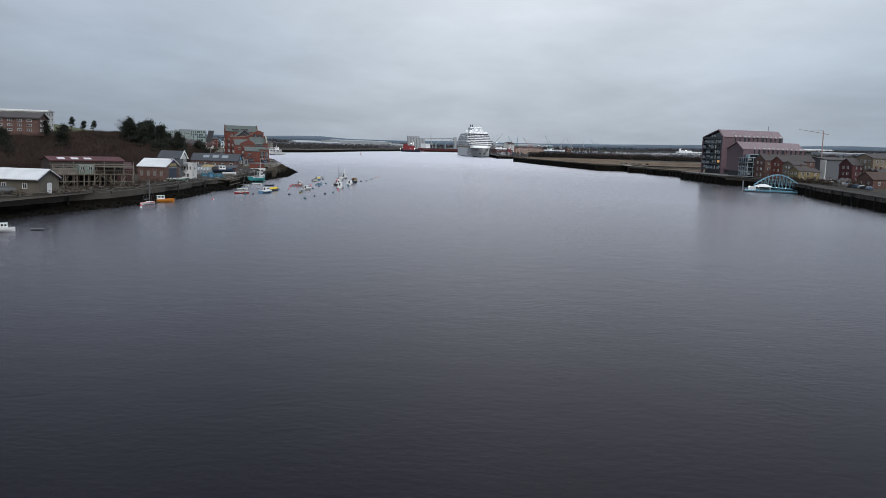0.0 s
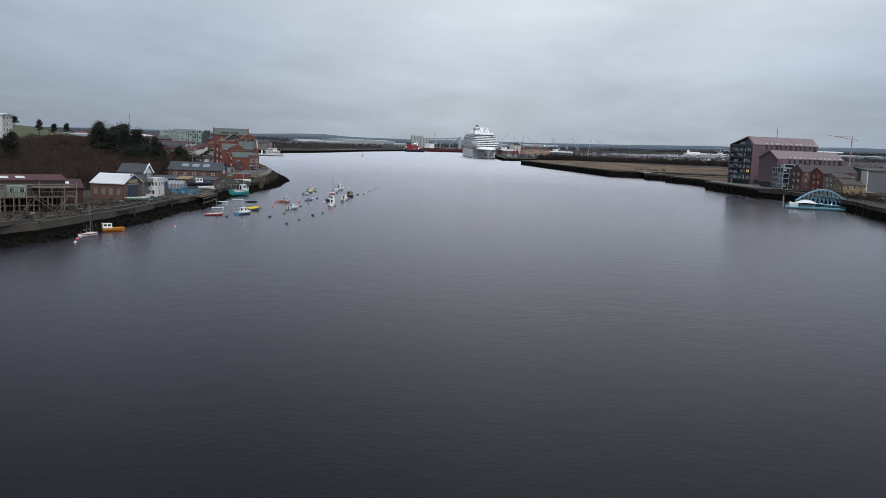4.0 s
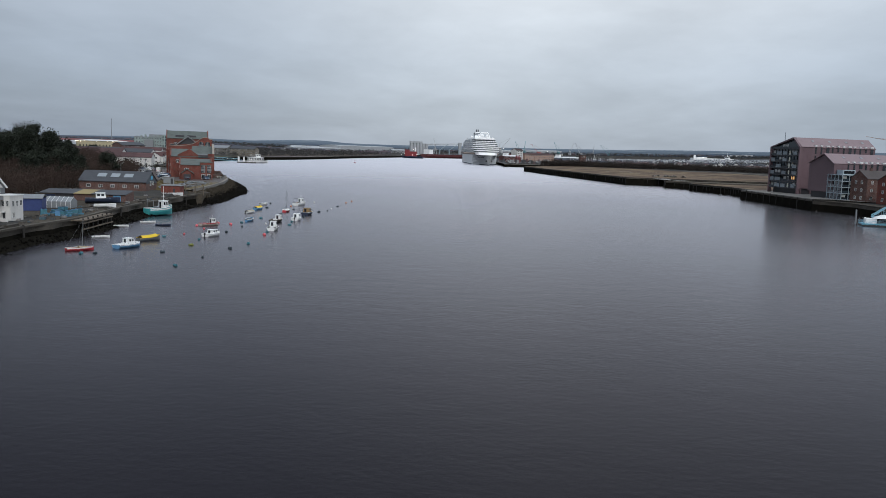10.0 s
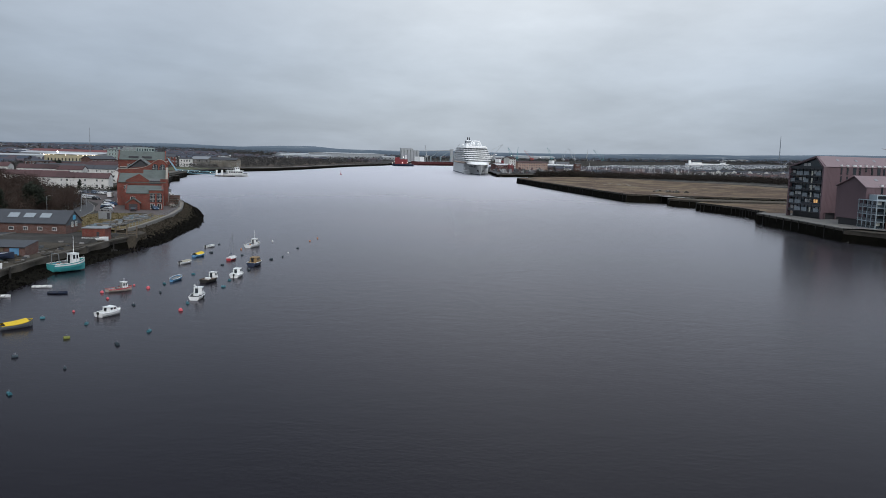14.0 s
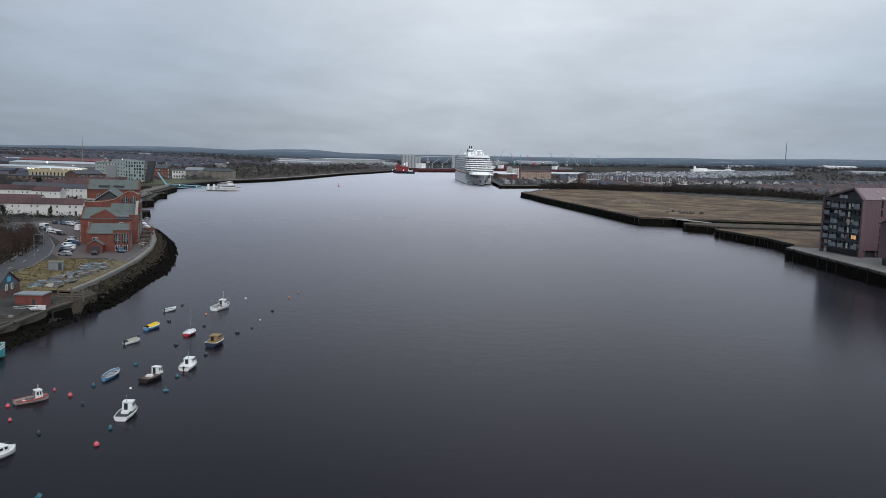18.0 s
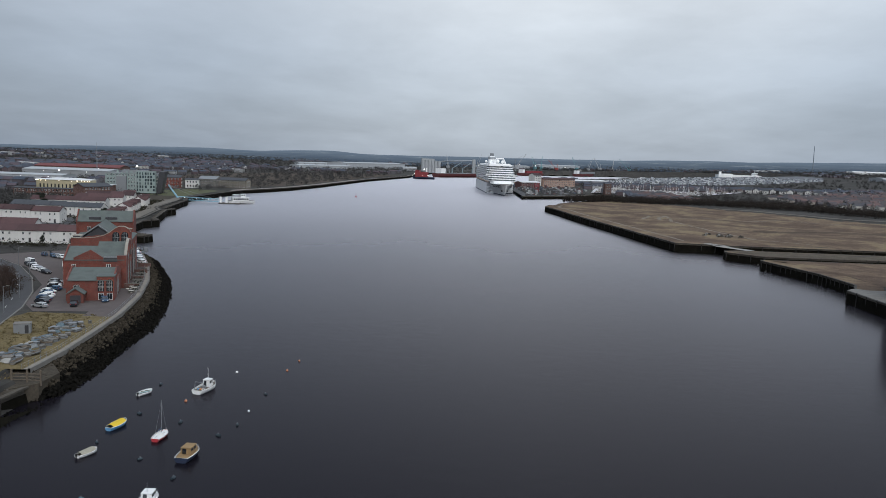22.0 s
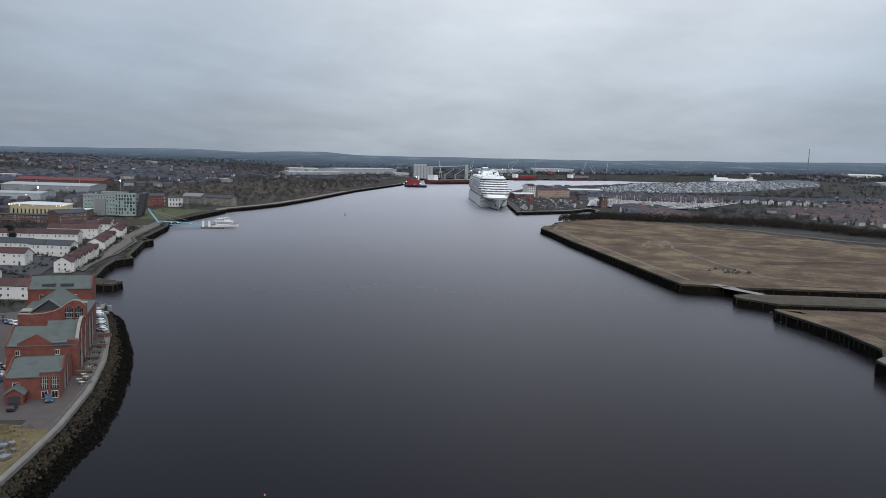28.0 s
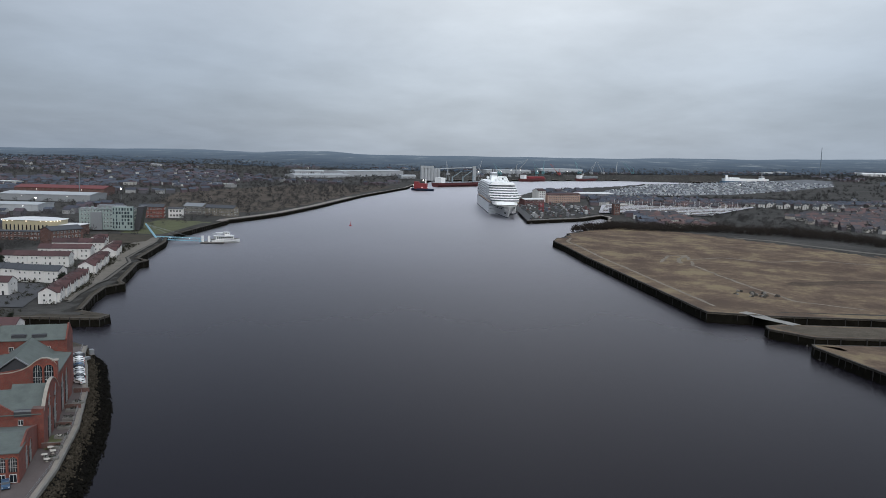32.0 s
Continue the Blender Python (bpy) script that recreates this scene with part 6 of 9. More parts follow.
part("bridge_windows", G().prism([(-54.05, -21.55), (-49.3, -21.6), (-42.3, -9), (-40.8, 0), (-42.3, 9), (-49.3, 21.6), (-54.05, 21.55)], 24.5, 25.4), GLASS, br)
part("top_deck", G().box(-235, -70, -15.5, 15.5, 37.2, 39.0), WHITE_SHIP, ship)
part("forward_lounge", G().prism([(-95, -14), (-74, -14), (-70, 0), (-74, 14), (-95, 14)], 37.4, 40.4), WHITE_SHIP, ship)
g = G()
for sg in (-1, 1):
    g.tube((-78, sg * 8.0, 40), (-81, sg * 5.2, 47.0), 0.9, 0.7, 8)
    g.tube((-88, sg * 8.0, 40), (-83, sg * 5.2, 47.0), 0.7, 0.6, 8)
g.tube((-82, -5.4, 47), (-82, 5.4, 47), 0.9, 0.9, 8)
part("arch_mast", g, WHITE_SHIP, ship, "white arched radar mast")
for x, y_, r in ((-100, -6, 2.3), (-100, 6, 2.3), (-112, 0, 2.8), (-196, -9, 2.0), (-150, 10, 1.6)):
    part("radar_dome", G().ball((x, y_, 40.4 + r), r, 12, 8), WHITE_SHIP, ship)
g = G().loft([[(-205, -6, 39), (-185, -5, 39), (-185, 5, 39), (-205, 6, 39)], [(-210, -4.5, 50), (-196, -3.5, 50), (-196, 3.5, 50), (-210, 4.5, 50)]])
fn = part("funnel", g, WHITE_SHIP, ship)
part("funnel_band", G().loft([[(-208.2, -5.5, 46), (-190.7, -4.6, 46), (-190.7, 4.6, 46), (-208.2, 5.5, 46)], [(-209.4, -5.2, 49), (-193.1, -4.2, 49), (-193.1, 4.2, 49), (-209.4, 5.2, 49)]]), STEEL_GREY, fn)
part("funnel_pipes", G().tube((-203, 1.5, 51), (-204.5, 1.5, 54.5), 0.9, n=8).tube((-203, -1.5, 51), (-204.5, -1.5, 54.5), 0.9, n=8), MULLION, fn)

# ---------------------------------------------------------------- ferry and its landing
f = thing("ferry", "small white passenger ferry moored at a floating landing", "ferry", pose(-184.0, 949.5, 0, 0, 0, -62) @ Matrix.Diagonal((1.2, 0.78, 1.2, 1)))
boat_hull(f, 30, 8.5, 2.2, WHITE_GLOSS, CONCRETE, BLACK_RUBBER, sheer=0.25, transom=0.85)
part("main_deckhouse", G().box(-3.2, 3.2, -11, 7.5, 2.0, 4.6), WHITE_GLOSS, f)
for sg in (-1, 1):
    for i in range(8):
        y0 = -10 + i * 2.15
        part("saloon_window", G().box(sg * 3.2 - 0.06, sg * 3.2 + 0.06, y0, y0 + 1.5, 3.0, 4.1), GLASS, f)
part("upper_deck", G().box(-3.6, 3.6, -12, 8.4, 4.6, 4.85), WHITE_GLOSS, f)
cabin(f, 4.6, -1.5, 4.5, 4.85, 2.3, WHITE_GLOSS, 0.8)
g = G()
for sg in (-1, 1):
    for i in range(11):
        y0 = -11.8 + i * 1.0
        g.tube((sg * 3.5, y0, 4.85), (sg * 3.5, y0, 5.9), 0.03, n=4)
    g.tube((sg * 3.5, -11.8, 5.9), (sg * 3.5, -1.8, 5.9), 0.04, n=4)
part("guard_rail", g, WHITE_GLOSS, f)
mast(f, 1.5, 7.1, 4.0, WHITE_GLOSS, 0.1)
part("canopy", G().box(-3.0, 3.0, -9.5, -2.4, 6.6, 6.75), WHITE_GLOSS, f)
lp = thing("ferry_landing", "floating ferry landing with a pale blue gangway and leaning pylon", "ferry landing", pose(-196, 935, 0, 0, 0, 14))
part("pontoon", G().box(-4, 14, 2.0, 10.0, -0.8, 1.2), CONCRETE, lp)
part("fender_strip", G().box(-4.3, 14.3, 1.7, 10.3, -0.2, 0.5), BLACK_RUBBER, lp)
for x in (-2.5, 2.5):
    part("dolphin", G().box(x - 0.9, x + 0.9, 3.4, 5.2, -3, 6.2), WHITE_GLOSS, lp, "white guide pile")
g = G()
for z, dz in ((1.6, 0.5), (4.0, 0.35)):
    for yy in (3.6, 6.4):
        g.tube((-38, yy, 3.2 + (z - 1.6)), (-2, yy, z), 0.22, n=6)
for i in range(13):
    for yy in (3.6, 6.4):
        x0, x1 = -38 + i * 3.0, -38 + (i + 1) * 3.0
        z0 = 3.2 - 1.6 * i / 12
        g.tube((x0, yy, z0), (x1, yy, z0 + 2.2 if i % 2 else z0 + 2.2), 0.1, n=4)
        g.tube((x0, yy, z0), (x0, yy, z0 + 2.4), 0.1, n=4)
part("gangway", g, BLUE_STEEL, lp, "pale blue trussed gangway")
part("gangway_deck", G().loft([[(-38, 3.7, 3.1), (-38, 6.3, 3.1), (-38, 6.3, 3.3), (-38, 3.7, 3.3)], [(-2, 3.7, 1.4), (-2, 6.3, 1.4), (-2, 6.3, 1.6), (-2, 3.7, 1.6)]]), BLUE_DECK, lp)
g = G()
for yy in (3.2, 6.8):
    g.tube((-37, yy, 2.5), (-46, yy, 15.5), 0.7, 0.45, 8)
g.tube((-46, 3.2, 15.5), (-46, 6.8, 15.5), 0.4, n=8)
g.tube((-42, 3.2, 9.5), (-42, 6.8, 9.5), 0.3, n=8)
part("pylon", g, BLUE_STEEL, lp, "leaning pale blue pylon")
g = G()
for yy in (3.4, 6.6):
    for x in (-6, -20):
        g.tube((-46, yy, 15.3), (x, yy, 3.6), 0.07, n=4)
part("stay_cables", g, STEEL_GREY, lp)
for i in range(7):
    part("lamp", G().ball((-33 + i * 5, 6.9, 4.6 - i * 0.2), 0.2, 8, 5), LAMP_WHITE, lp, "lit white lamp")

# ---------------------------------------------------------------- blue ferry pontoon with bowstring footbridges on the town side
bp_ = thing("blue_pontoon", "floating blue ferry pontoon with arched footbridge and white canopy", "ferry landing", pose(151.0, 369.0, 0, 0, 0, -18) @ Matrix.Diagonal((0.62, 0.8, 0.72, 1)))
part("float", G().box(-22, 22, -5, 5, -0.8, 1.1), BLUE_DECK, bp_)
fender_mesh = G().tube((0.2, -5.35, 0.05), (1.8, -5.35, 0.05), 0.62, n=8).mesh("tyre_fender", BLACK_RUBBER)
for i in range(22):
    part("tyre_fender", fender_mesh, None, bp_, "black tyre fender", at=pose(-21.5 + i * 2, 0, 0))
part("fender_beam", G().box(-22.1, 22.1, -5.3, 5.3, -0.6, 0.45), BLACK_RUBBER, bp_, "black rubbing strake")
g = G()
for x in np.arange(-22, 22.1, 2.0):
    for yy in (-4.9, 4.9):
        g.tube((x, yy, 1.1), (x, yy, 2.2), 0.05, n=4)
for yy in (-4.9, 4.9):
    for z in (1.65, 2.2):
        g.tube((-22, yy, z), (22, yy, z), 0.05, n=4)
part("railing", g, BLUE_STEEL, bp_)
g = G().loft([[(x * k, y_ * k, z) for x, y_ in ((-6, -3.2), (6, -3.2), (6, 3.2), (-6, 3.2))] for k, z in ((1.0, 3.3), (0.85, 3.9), (0.25, 5.0))])
part("canopy", g, WHITE_GLOSS, bp_, "white tent-shaped canopy", at=pose(-10, 0, 0))
g = G()
for x in (-15, -5):
    for yy in (-2.6, 2.6):
        g.tube((x, yy, 1.1), (x, yy, 3.4), 0.1, n=6)
part("canopy_post", g, WHITE_GLOSS, bp_)
part("deck_cabin", G().box(-20, -15, -2.5, 2.5, 1.1, 3.2), WHITE_GLOSS, bp_)
for k, yy in ((0, 2.2), (1, 5.8)):
    g = G()
    prev = None
    for i in range(15):
        s = i / 14
        p = (-16 + 34 * s, yy, 2.2 + 7.6 * math.sin(math.pi * s) + 2.0 * (1 - s))
        if prev:
            g.tube(prev, p, 0.3, n=6)
        if 0 < i < 14:
            q = (-16 + 34 * s, yy, 2.0 + 1.5 * (1 - s))
            g.tube(p, q, 0.1, n=4)
            if i < 13:
                s2 = (i + 1) / 14
                g.tube(p, (-16 + 34 * s2, yy, 2.0 + 1.5 * (1 - s2)), 0.08, n=4)
        prev = p
    g.tube((-16, yy, 3.6), (18, yy, 2.0), 0.25, n=6)
    part("bow_arch", g, BLUE_STEEL, bp_, "pale blue steel bow truss")
g = G()
for i in range(3, 12):
    s = i / 14
    z = 2.2 + 7.6 * math.sin(math.pi * s) + 2.0 * (1 - s)
    g.tube((-16 + 34 * s, 2.2, z), (-16 + 34 * s, 5.8, z), 0.12, n=4)
part("cross_bracing", g, BLUE_STEEL, bp_)
part("bridge_deck", G().loft([[(-16, 2.4, 3.3), (-16, 5.6, 3.3), (-16, 5.6, 3.5), (-16, 2.4, 3.5)], [(18, 2.4, 1.7), (18, 5.6, 1.7), (18, 5.6, 1.9), (18, 2.4, 1.9)]]), BLUE_DECK, bp_)
for i in range(7):
    part("lamp", G().ball((-19 + i * 6.2, 4.7, 3.0), 0.22, 8, 5), LAMP_WHITE, bp_, "lit white deck lamp")
for x in (-23.5, 23.5):
    part("mooring_pile", G().tube((x, 3.5, -3), (x, 3.5, 6.5), 0.45, n=10), STEEL_GREY, bp_)

# ---------------------------------------------------------------- trees
def leaf_clump(g, c, r, n, size, rng, flat=1.0):
    """Loose small faces round a centre, thinning outwards."""
    for _ in range(n):
        d = Vector((rng.gauss(0, 1), rng.gauss(0, 1), rng.gauss(0, 1) * flat)).normalized() * r * rng.random() ** 0.5
        p = c + d
        a = Vector((rng.gauss(0, 1), rng.gauss(0, 1), rng.gauss(0, 1))).normalized() * size * rng.uniform(0.6, 1.3)
        b = a.cross(Vector((rng.gauss(0, 1), rng.gauss(0, 1), rng.gauss(0, 1)))).normalized() * size * rng.uniform(0.4, 1.0)
        g.add([p - a - b * 0.5, p + a - b * 0.4, p + b], [(0, 1, 2)])


def pine(label, h, w, seed, layers=8):
    """An old evergreen with a bent trunk, bare lower limbs and an uneven crown of needle clumps."""
    rng = random.Random(seed)
    t = thing("pine_tree", label, "tree", pose(0, 0, -200))
    bend = [Vector((rng.uniform(-0.4, 0.4) * i / 3, rng.uniform(-0.4, 0.4) * i / 3, h * i / 4)) for i in range(5)]
    g = G()
    for i in range(4):
        g.tube(bend[i], bend[i + 1], 0.32 * (1 - i / 4.6), 0.32 * (1 - (i + 1) / 4.6), 7)
    tips = []
    for i in range(layers * 4):
        s = rng.uniform(0.32, 0.97)
        p = bend[int(s * 4)].lerp(bend[min(4, int(s * 4) + 1)], s * 4 % 1)
        a = rng.uniform(0, 6.28)
        ln = w * (1.08 - s * 0.8) * rng.uniform(0.55, 1.1)
        q = p + Vector((math.cos(a) * ln, math.sin(a) * ln, ln * rng.uniform(-0.05, 0.35)))
        g.tube(p, q, 0.09, 0.03, 4)
        tips += [q, p.lerp(q, 0.62)]
    part("trunk", g, BARK, t)
    g = G()
    for q in tips:
        leaf_clump(g, q, w * rng.uniform(0.26, 0.42), 85, 0.2, rng, 0.6)
    leaf_clump(g, bend[4], w * 0.4, 60, 0.22, rng)
    part("crown", g, LEAF_EVERGREEN, t)
    return t


pines = [pine("dark evergreen pine with an uneven crown on the wooded bank", h, w, s) for h, w, s in ((11, 3.4, 1), (9, 3.6, 2), (12.5, 3.0, 3))]


def plant(proto, x, y, s, rz, dz=-0.2):
    o = copy_thing(proto, pose(x, y, float(land_height(x, y)) + dz, 0, 0, rz) @ Matrix.Diagonal((s * 1.2, s * 1.2, s, 1)))
    o["group"] = "pines on the bank"
    return o


rng = random.Random(21)
for x, y in ((-132, 366), (-119, 352), (-127, 358), (-114, 364), (-121, 374), (-118, 384), (-126, 392), (-136, 378), (-118, 232)):
    plant(rng.choice(pines), x + rng.uniform(-2, 2), y + rng.uniform(-3, 3), rng.uniform(0.8, 1.1), rng.uniform(0, 360))
for i in range(15):
    plant(rng.choice(pines), -113 - rng.random() * 22, 352 + i * 3.6 + rng.uniform(-2, 2), rng.uniform(0.95, 1.2), rng.uniform(0, 360))
for x, y, s in ((-171, 393, 0.55), (-172, 409, 0.5), (-173, 423, 0.5), (-123, 275, 0.9), (-160, 240, 0.6), (-205, 440, 0.5), (-215, 450, 0.5), (-200, 700, 0.8), (-262, 752, 0.9), (-270, 765, 0.85), (-277, 775, 0.9), (-176, 604, 0.5), (-192, 566, 0.5), (-203, 565, 0.42), (-216, 567, 0.55), (-228, 566, 0.45), (-170, 566, 0.4), (-246, 640, 0.6), (-300, 720, 0.9), (-310, 735, 0.8)):
    plant(rng.choice(pines), x, y, s, rng.uniform(0, 360))
for p in pines:
    p.matrix_basis = pose(*{0: (-133, 285), 1: (-129, 372), 2: (-122, 391)}[pines.index(p)], 0) @ Matrix.Translation((0, 0, 10)) @ Matrix.Diagonal((0.8, 0.8, 0.8, 1))
    x, y = p.matrix_basis.translation.xy
    p.matrix_basis = pose(x, y, float(land_height(x, y)) - 0.2) @ Matrix.Diagonal((0.8, 0.8, 0.8, 1))
    p["group"] = "pines on the bank"


def bare_tree(g, x, y, z, h, w, rng, n):
    """Trunk, limbs and a haze of fine winter twigs."""
    b = Vector((x, y, z))
    top = b + Vector((rng.uniform(-0.5, 0.5), rng.uniform(-0.5, 0.5), h * 0.55))
    g.tube(b, top, 0.16, 0.08, 4)
    for _ in range(5):
        a = rng.uniform(0, 6.28)
        q = top + Vector((math.cos(a) * w * 0.7, math.sin(a) * w * 0.7, h * rng.uniform(0.05, 0.4)))
        g.tube(b.lerp(top, rng.uniform(0.5, 1)), q, 0.06, 0.02, 3)
    c = b + Vector((0, 0, h * 0.66))
    for _ in range(n):
        d = Vector((rng.gauss(0, 1), rng.gauss(0, 1), rng.gauss(0, 1))).normalized() * rng.random() ** 0.4
        p = c + Vector((d.x * w, d.y * w, d.z * h * 0.38))
        o = Vector((d.x + rng.gauss(0, 0.5), d.y + rng.gauss(0, 0.5), abs(d.z) + rng.gauss(0.4, 0.4))).normalized() * rng.uniform(0.5, 1.2)
        s = o.orthogonal().normalized() * rng.uniform(0.025, 0.06)
        g.add([p - s, p + s, p + o], [(0, 1, 2)])


g = G()
rng = random.Random(4)
for i in range(1500):
    y = rng.uniform(20, 470)
    foot = float(np.interp(y, [-400, 100, 200, 300, 380, 430, 470], [-118, -110, -104, -101, -107, -115, -128]))
    d = rng.random() ** 1.1 * 52
    x = foot - d
    k = 1 - 0.66 * max(0.0, min(1.0, (d - 14) / 26))
    bare_tree(g, x, y, float(land_height(x, y)) - 0.2, rng.uniform(4.5, 8.0) * k, rng.uniform(1.8, 3.2), rng, 190)
solid("woodland", g, TWIGS, "leafless brown winter woodland covering the steep bank", "woodland", kind="stuff")
g = G()
for i in range(2600):
    y = rng.uniform(20, 480)
    foot = float(np.interp(y, [-400, 100, 200, 300, 380, 430, 480], [-117, -108, -102, -99, -106, -114, -130]))
    x = foot - rng.random() * 48
    leaf_clump(g, Vector((x, y, float(land_height(x, y)) + 0.6)), rng.uniform(0.9, 1.9), 44, 0.2, rng, 0.6)
solid("undergrowth", g, SCRUB, "tangled brown scrub and brambles under the trees", "scrub", kind="stuff")
big = thing("bare_tree", "large leafless tree with a round crown on the park skyline", "tree", pose(-166, 446, float(land_height(-166, 446))))
g = G()
rng = random.Random(8)
bare_tree(g, 0, 0, 0, 9.5, 5.2, rng, 700)
part("branches", g, TWIGS, big)

# belt of scrub and young trees at the back of the field, along the road
g = G()
rng = random.Random(12)
BELT = [(112, 1064), (160, 1108), (210, 1096), (268, 1096), (322, 1086), (360, 1038), (395, 982), (430, 880), (440, 760)]
for i in range(1500):
    k = rng.random() * (len(BELT) - 1)
    a, b = BELT[int(k)], BELT[min(len(BELT) - 1, int(k) + 1)]
    f_ = k % 1
    off = rng.uniform(2, 48)
    x, y = a[0] + (b[0] - a[0]) * f_ + off * 0.45, a[1] + (b[1] - a[1]) * f_ + off * 0.9
    r = rng.uniform(2.2, 4.4) * (1.35 if rng.random() < 0.2 else 1.0)
    leaf_clump(g, Vector((x, y, float(land_height(x, y)) + r * 0.95)), r, 95, 0.42, rng, 1.1)
solid("tree_belt", g, mat("bare_belt_twigs", (0.026, 0.023, 0.021), 1.0, 0.4, 8.0, spec=0.05, second=(0.060, 0.050, 0.043)), "belt of dark scrub and bare young trees behind the field", "trees", kind="stuff")

# ---------------------------------------------------------------- the boatyard bank
DOOR_BLUE = mat("navy_door", (0.02, 0.035, 0.06), 0.5, 0.2)
bh = thing("boathouse", "brick boathouse with a white roof and tall blue doors", "boathouse", pose(-83.4, 251.0, 3.2, 0, 0, -6))
L_, W_, E_, R_ = 8.6, 9.8, 4.1, 2.1
part("wall", G().profile([(-W_ / 2, -0.6), (W_ / 2, -0.6), (W_ / 2, E_), (0, E_ + R_), (-W_ / 2, E_)], -L_ / 2, L_ / 2), BRICK_BROWN, bh)
g = G()
for sg in (1, -1):
    o = [(0, E_ + R_ + 0.22), (0, E_ + R_ + 0.02), (sg * (W_ / 2 + 0.4), E_ - 0.15), (sg * (W_ / 2 + 0.4), E_ + 0.05)]
    g.profile(o if sg > 0 else o[::-1], -L_ / 2 - 0.2, L_ / 2 + 0.35)
part("roof", g, ROOF_WHITE, bh, "white sheet roof")
d_ = part("door", G().box(L_ / 2, L_ / 2 + 0.08, -2.6, 2.6, 0, 3.6), DOOR_BLUE, bh, "tall blue double door")
part("door_beam", G().box(L_ / 2, L_ / 2 + 0.18, -3.0, 3.0, 3.6, 3.95), STEEL_GREY, bh)
part("lit_window", G().box(L_ / 2 + 0.02, L_ / 2 + 0.1, -2.4, 2.4, 4.15, 5.0), mat("dull_yellow_panel", (0.28, 0.24, 0.12), 0.6), bh, "dull yellow fanlight panel")
part("sign_board", G().box(L_ / 2 + 0.02, L_ / 2 + 0.1, -1.4, 1.4, 5.3, 6.3), mat("purple_sign", (0.05, 0.035, 0.18), 0.6), bh, "plain purple sign board")
for i in range(4):
    window(bh, pose(-3.0 + i * 2.0, -W_ / 2, 1.2, 0, 0, 0), 1.0, 1.7, mat("dusty_glass", (0.2, 0.18, 0.17), 0.4), TIMBER, 1)
gh = gable_house("grey_house", "grey weatherboarded house with a white front gable", "house", -83.2, 263.5, -6, 7.0, 5.6, 6.3, 2.0, mat("grey_boards", (0.13, 0.135, 0.14), 0.8, 0.15, 1.0, 0.3), SLATE_DARK, z=3.3, storeys=3, faces=("s",), gap=4)
part("white_bargeboard", G().profile([(-3.2, 6.0), (-2.7, 6.0), (0, 8.2), (2.7, 6.0), (3.2, 6.0), (0, 8.7)], 3.75, 3.95), WHITE_GLOSS, gh)
part("white_gable_panel", G().profile([(-2.1, 6.1), (2.1, 6.1), (0, 7.9)], 3.5, 3.6), WHITE, gh)
window(gh, pose(3.5, 0.4, 4.3, 0, 0, 90), 1.6, 1.9, bars=2)
window(gh, pose(3.5, 0.4, 1.9, 0, 0, 90), 1.6, 1.8, bars=2)
part("balcony", G().box(3.5, 4.7, -2.5, 2.5, 3.7, 3.82), TIMBER, gh)
part("balcony_rail", G().box(4.64, 4.7, -2.5, 2.5, 3.82, 4.7), STEEL_GREY, gh)
whs = thing("white_house", "white rendered flat-roofed house with black windows", "house", pose(-78.4, 265.5, 3.2, 0, 0, -6) @ Matrix.Diagonal((0.42, 0.62, 0.72, 1)))
part("wall", G().box(-3.5, 3.5, -3.2, 3.2, -0.5, 6.6), WHITE, whs)
part("parapet", G().box(-3.7, 3.7, -3.4, 3.4, 6.6, 6.85), WHITE_GLOSS, whs)
for i, (u, zz) in enumerate(((-2.0, 3.8), (0.2, 3.8), (2.2, 3.9), (-2.0, 0.8))):
    window(whs, pose(u, -3.2, zz, 0, 0, 0), 1.1, 1.5)
    window(whs, pose(3.5, u * 0.9, zz, 0, 0, 90), 1.1, 1.5)
part("door", G().box(-0.1, 1.0, -3.3, -3.18, 0, 2.1), MULLION, whs)
part("porch", G().box(-0.4, 1.3, -4.4, -3.2, 2.3, 2.45), WHITE_GLOSS, whs)
part("garden_wall", G().box(-3.6, 5.0, -6.2, -5.9, -0.4, 0.9), WHITE, whs)

ms = thing("maroon_shed", "long low maroon timber boat shed with rooflights", "shed", pose(-95, 233.5, 3.2, 0, 0, 30))
part("wall", G().profile([(-6, -1.5), (6, -1.5), (6, 3.6), (0, 5.2), (-6, 3.6)], -12, 9), MAROON_BOARD, ms)
g = G()
for sg in (1, -1):
    o = [(0, 5.4), (0, 5.22), (sg * 6.4, 3.5), (sg * 6.4, 3.7)]
    g.profile(o if sg > 0 else o[::-1], -12.2, 9.2)
part("roof", g, mat("rusted_maroon_roof", (0.055, 0.022, 0.024), 0.85, 0.35, 3.0, stains=0.5), ms)
for i in range(4):
    part("rooflight", G().box(-1.1, 1.1, -0.8, 0.8, 0, 0.06), ROOF_WHITE, ms, "pale rooflight", at=pose(-8 + i * 4.4, -3.2, 4.62, 15.5, 0, 0))
part("door", G().box(-4, 2, -6.12, -6.0, -0.5, 3.0), mat("dark_maroon_door", (0.04, 0.012, 0.015), 0.8), ms)

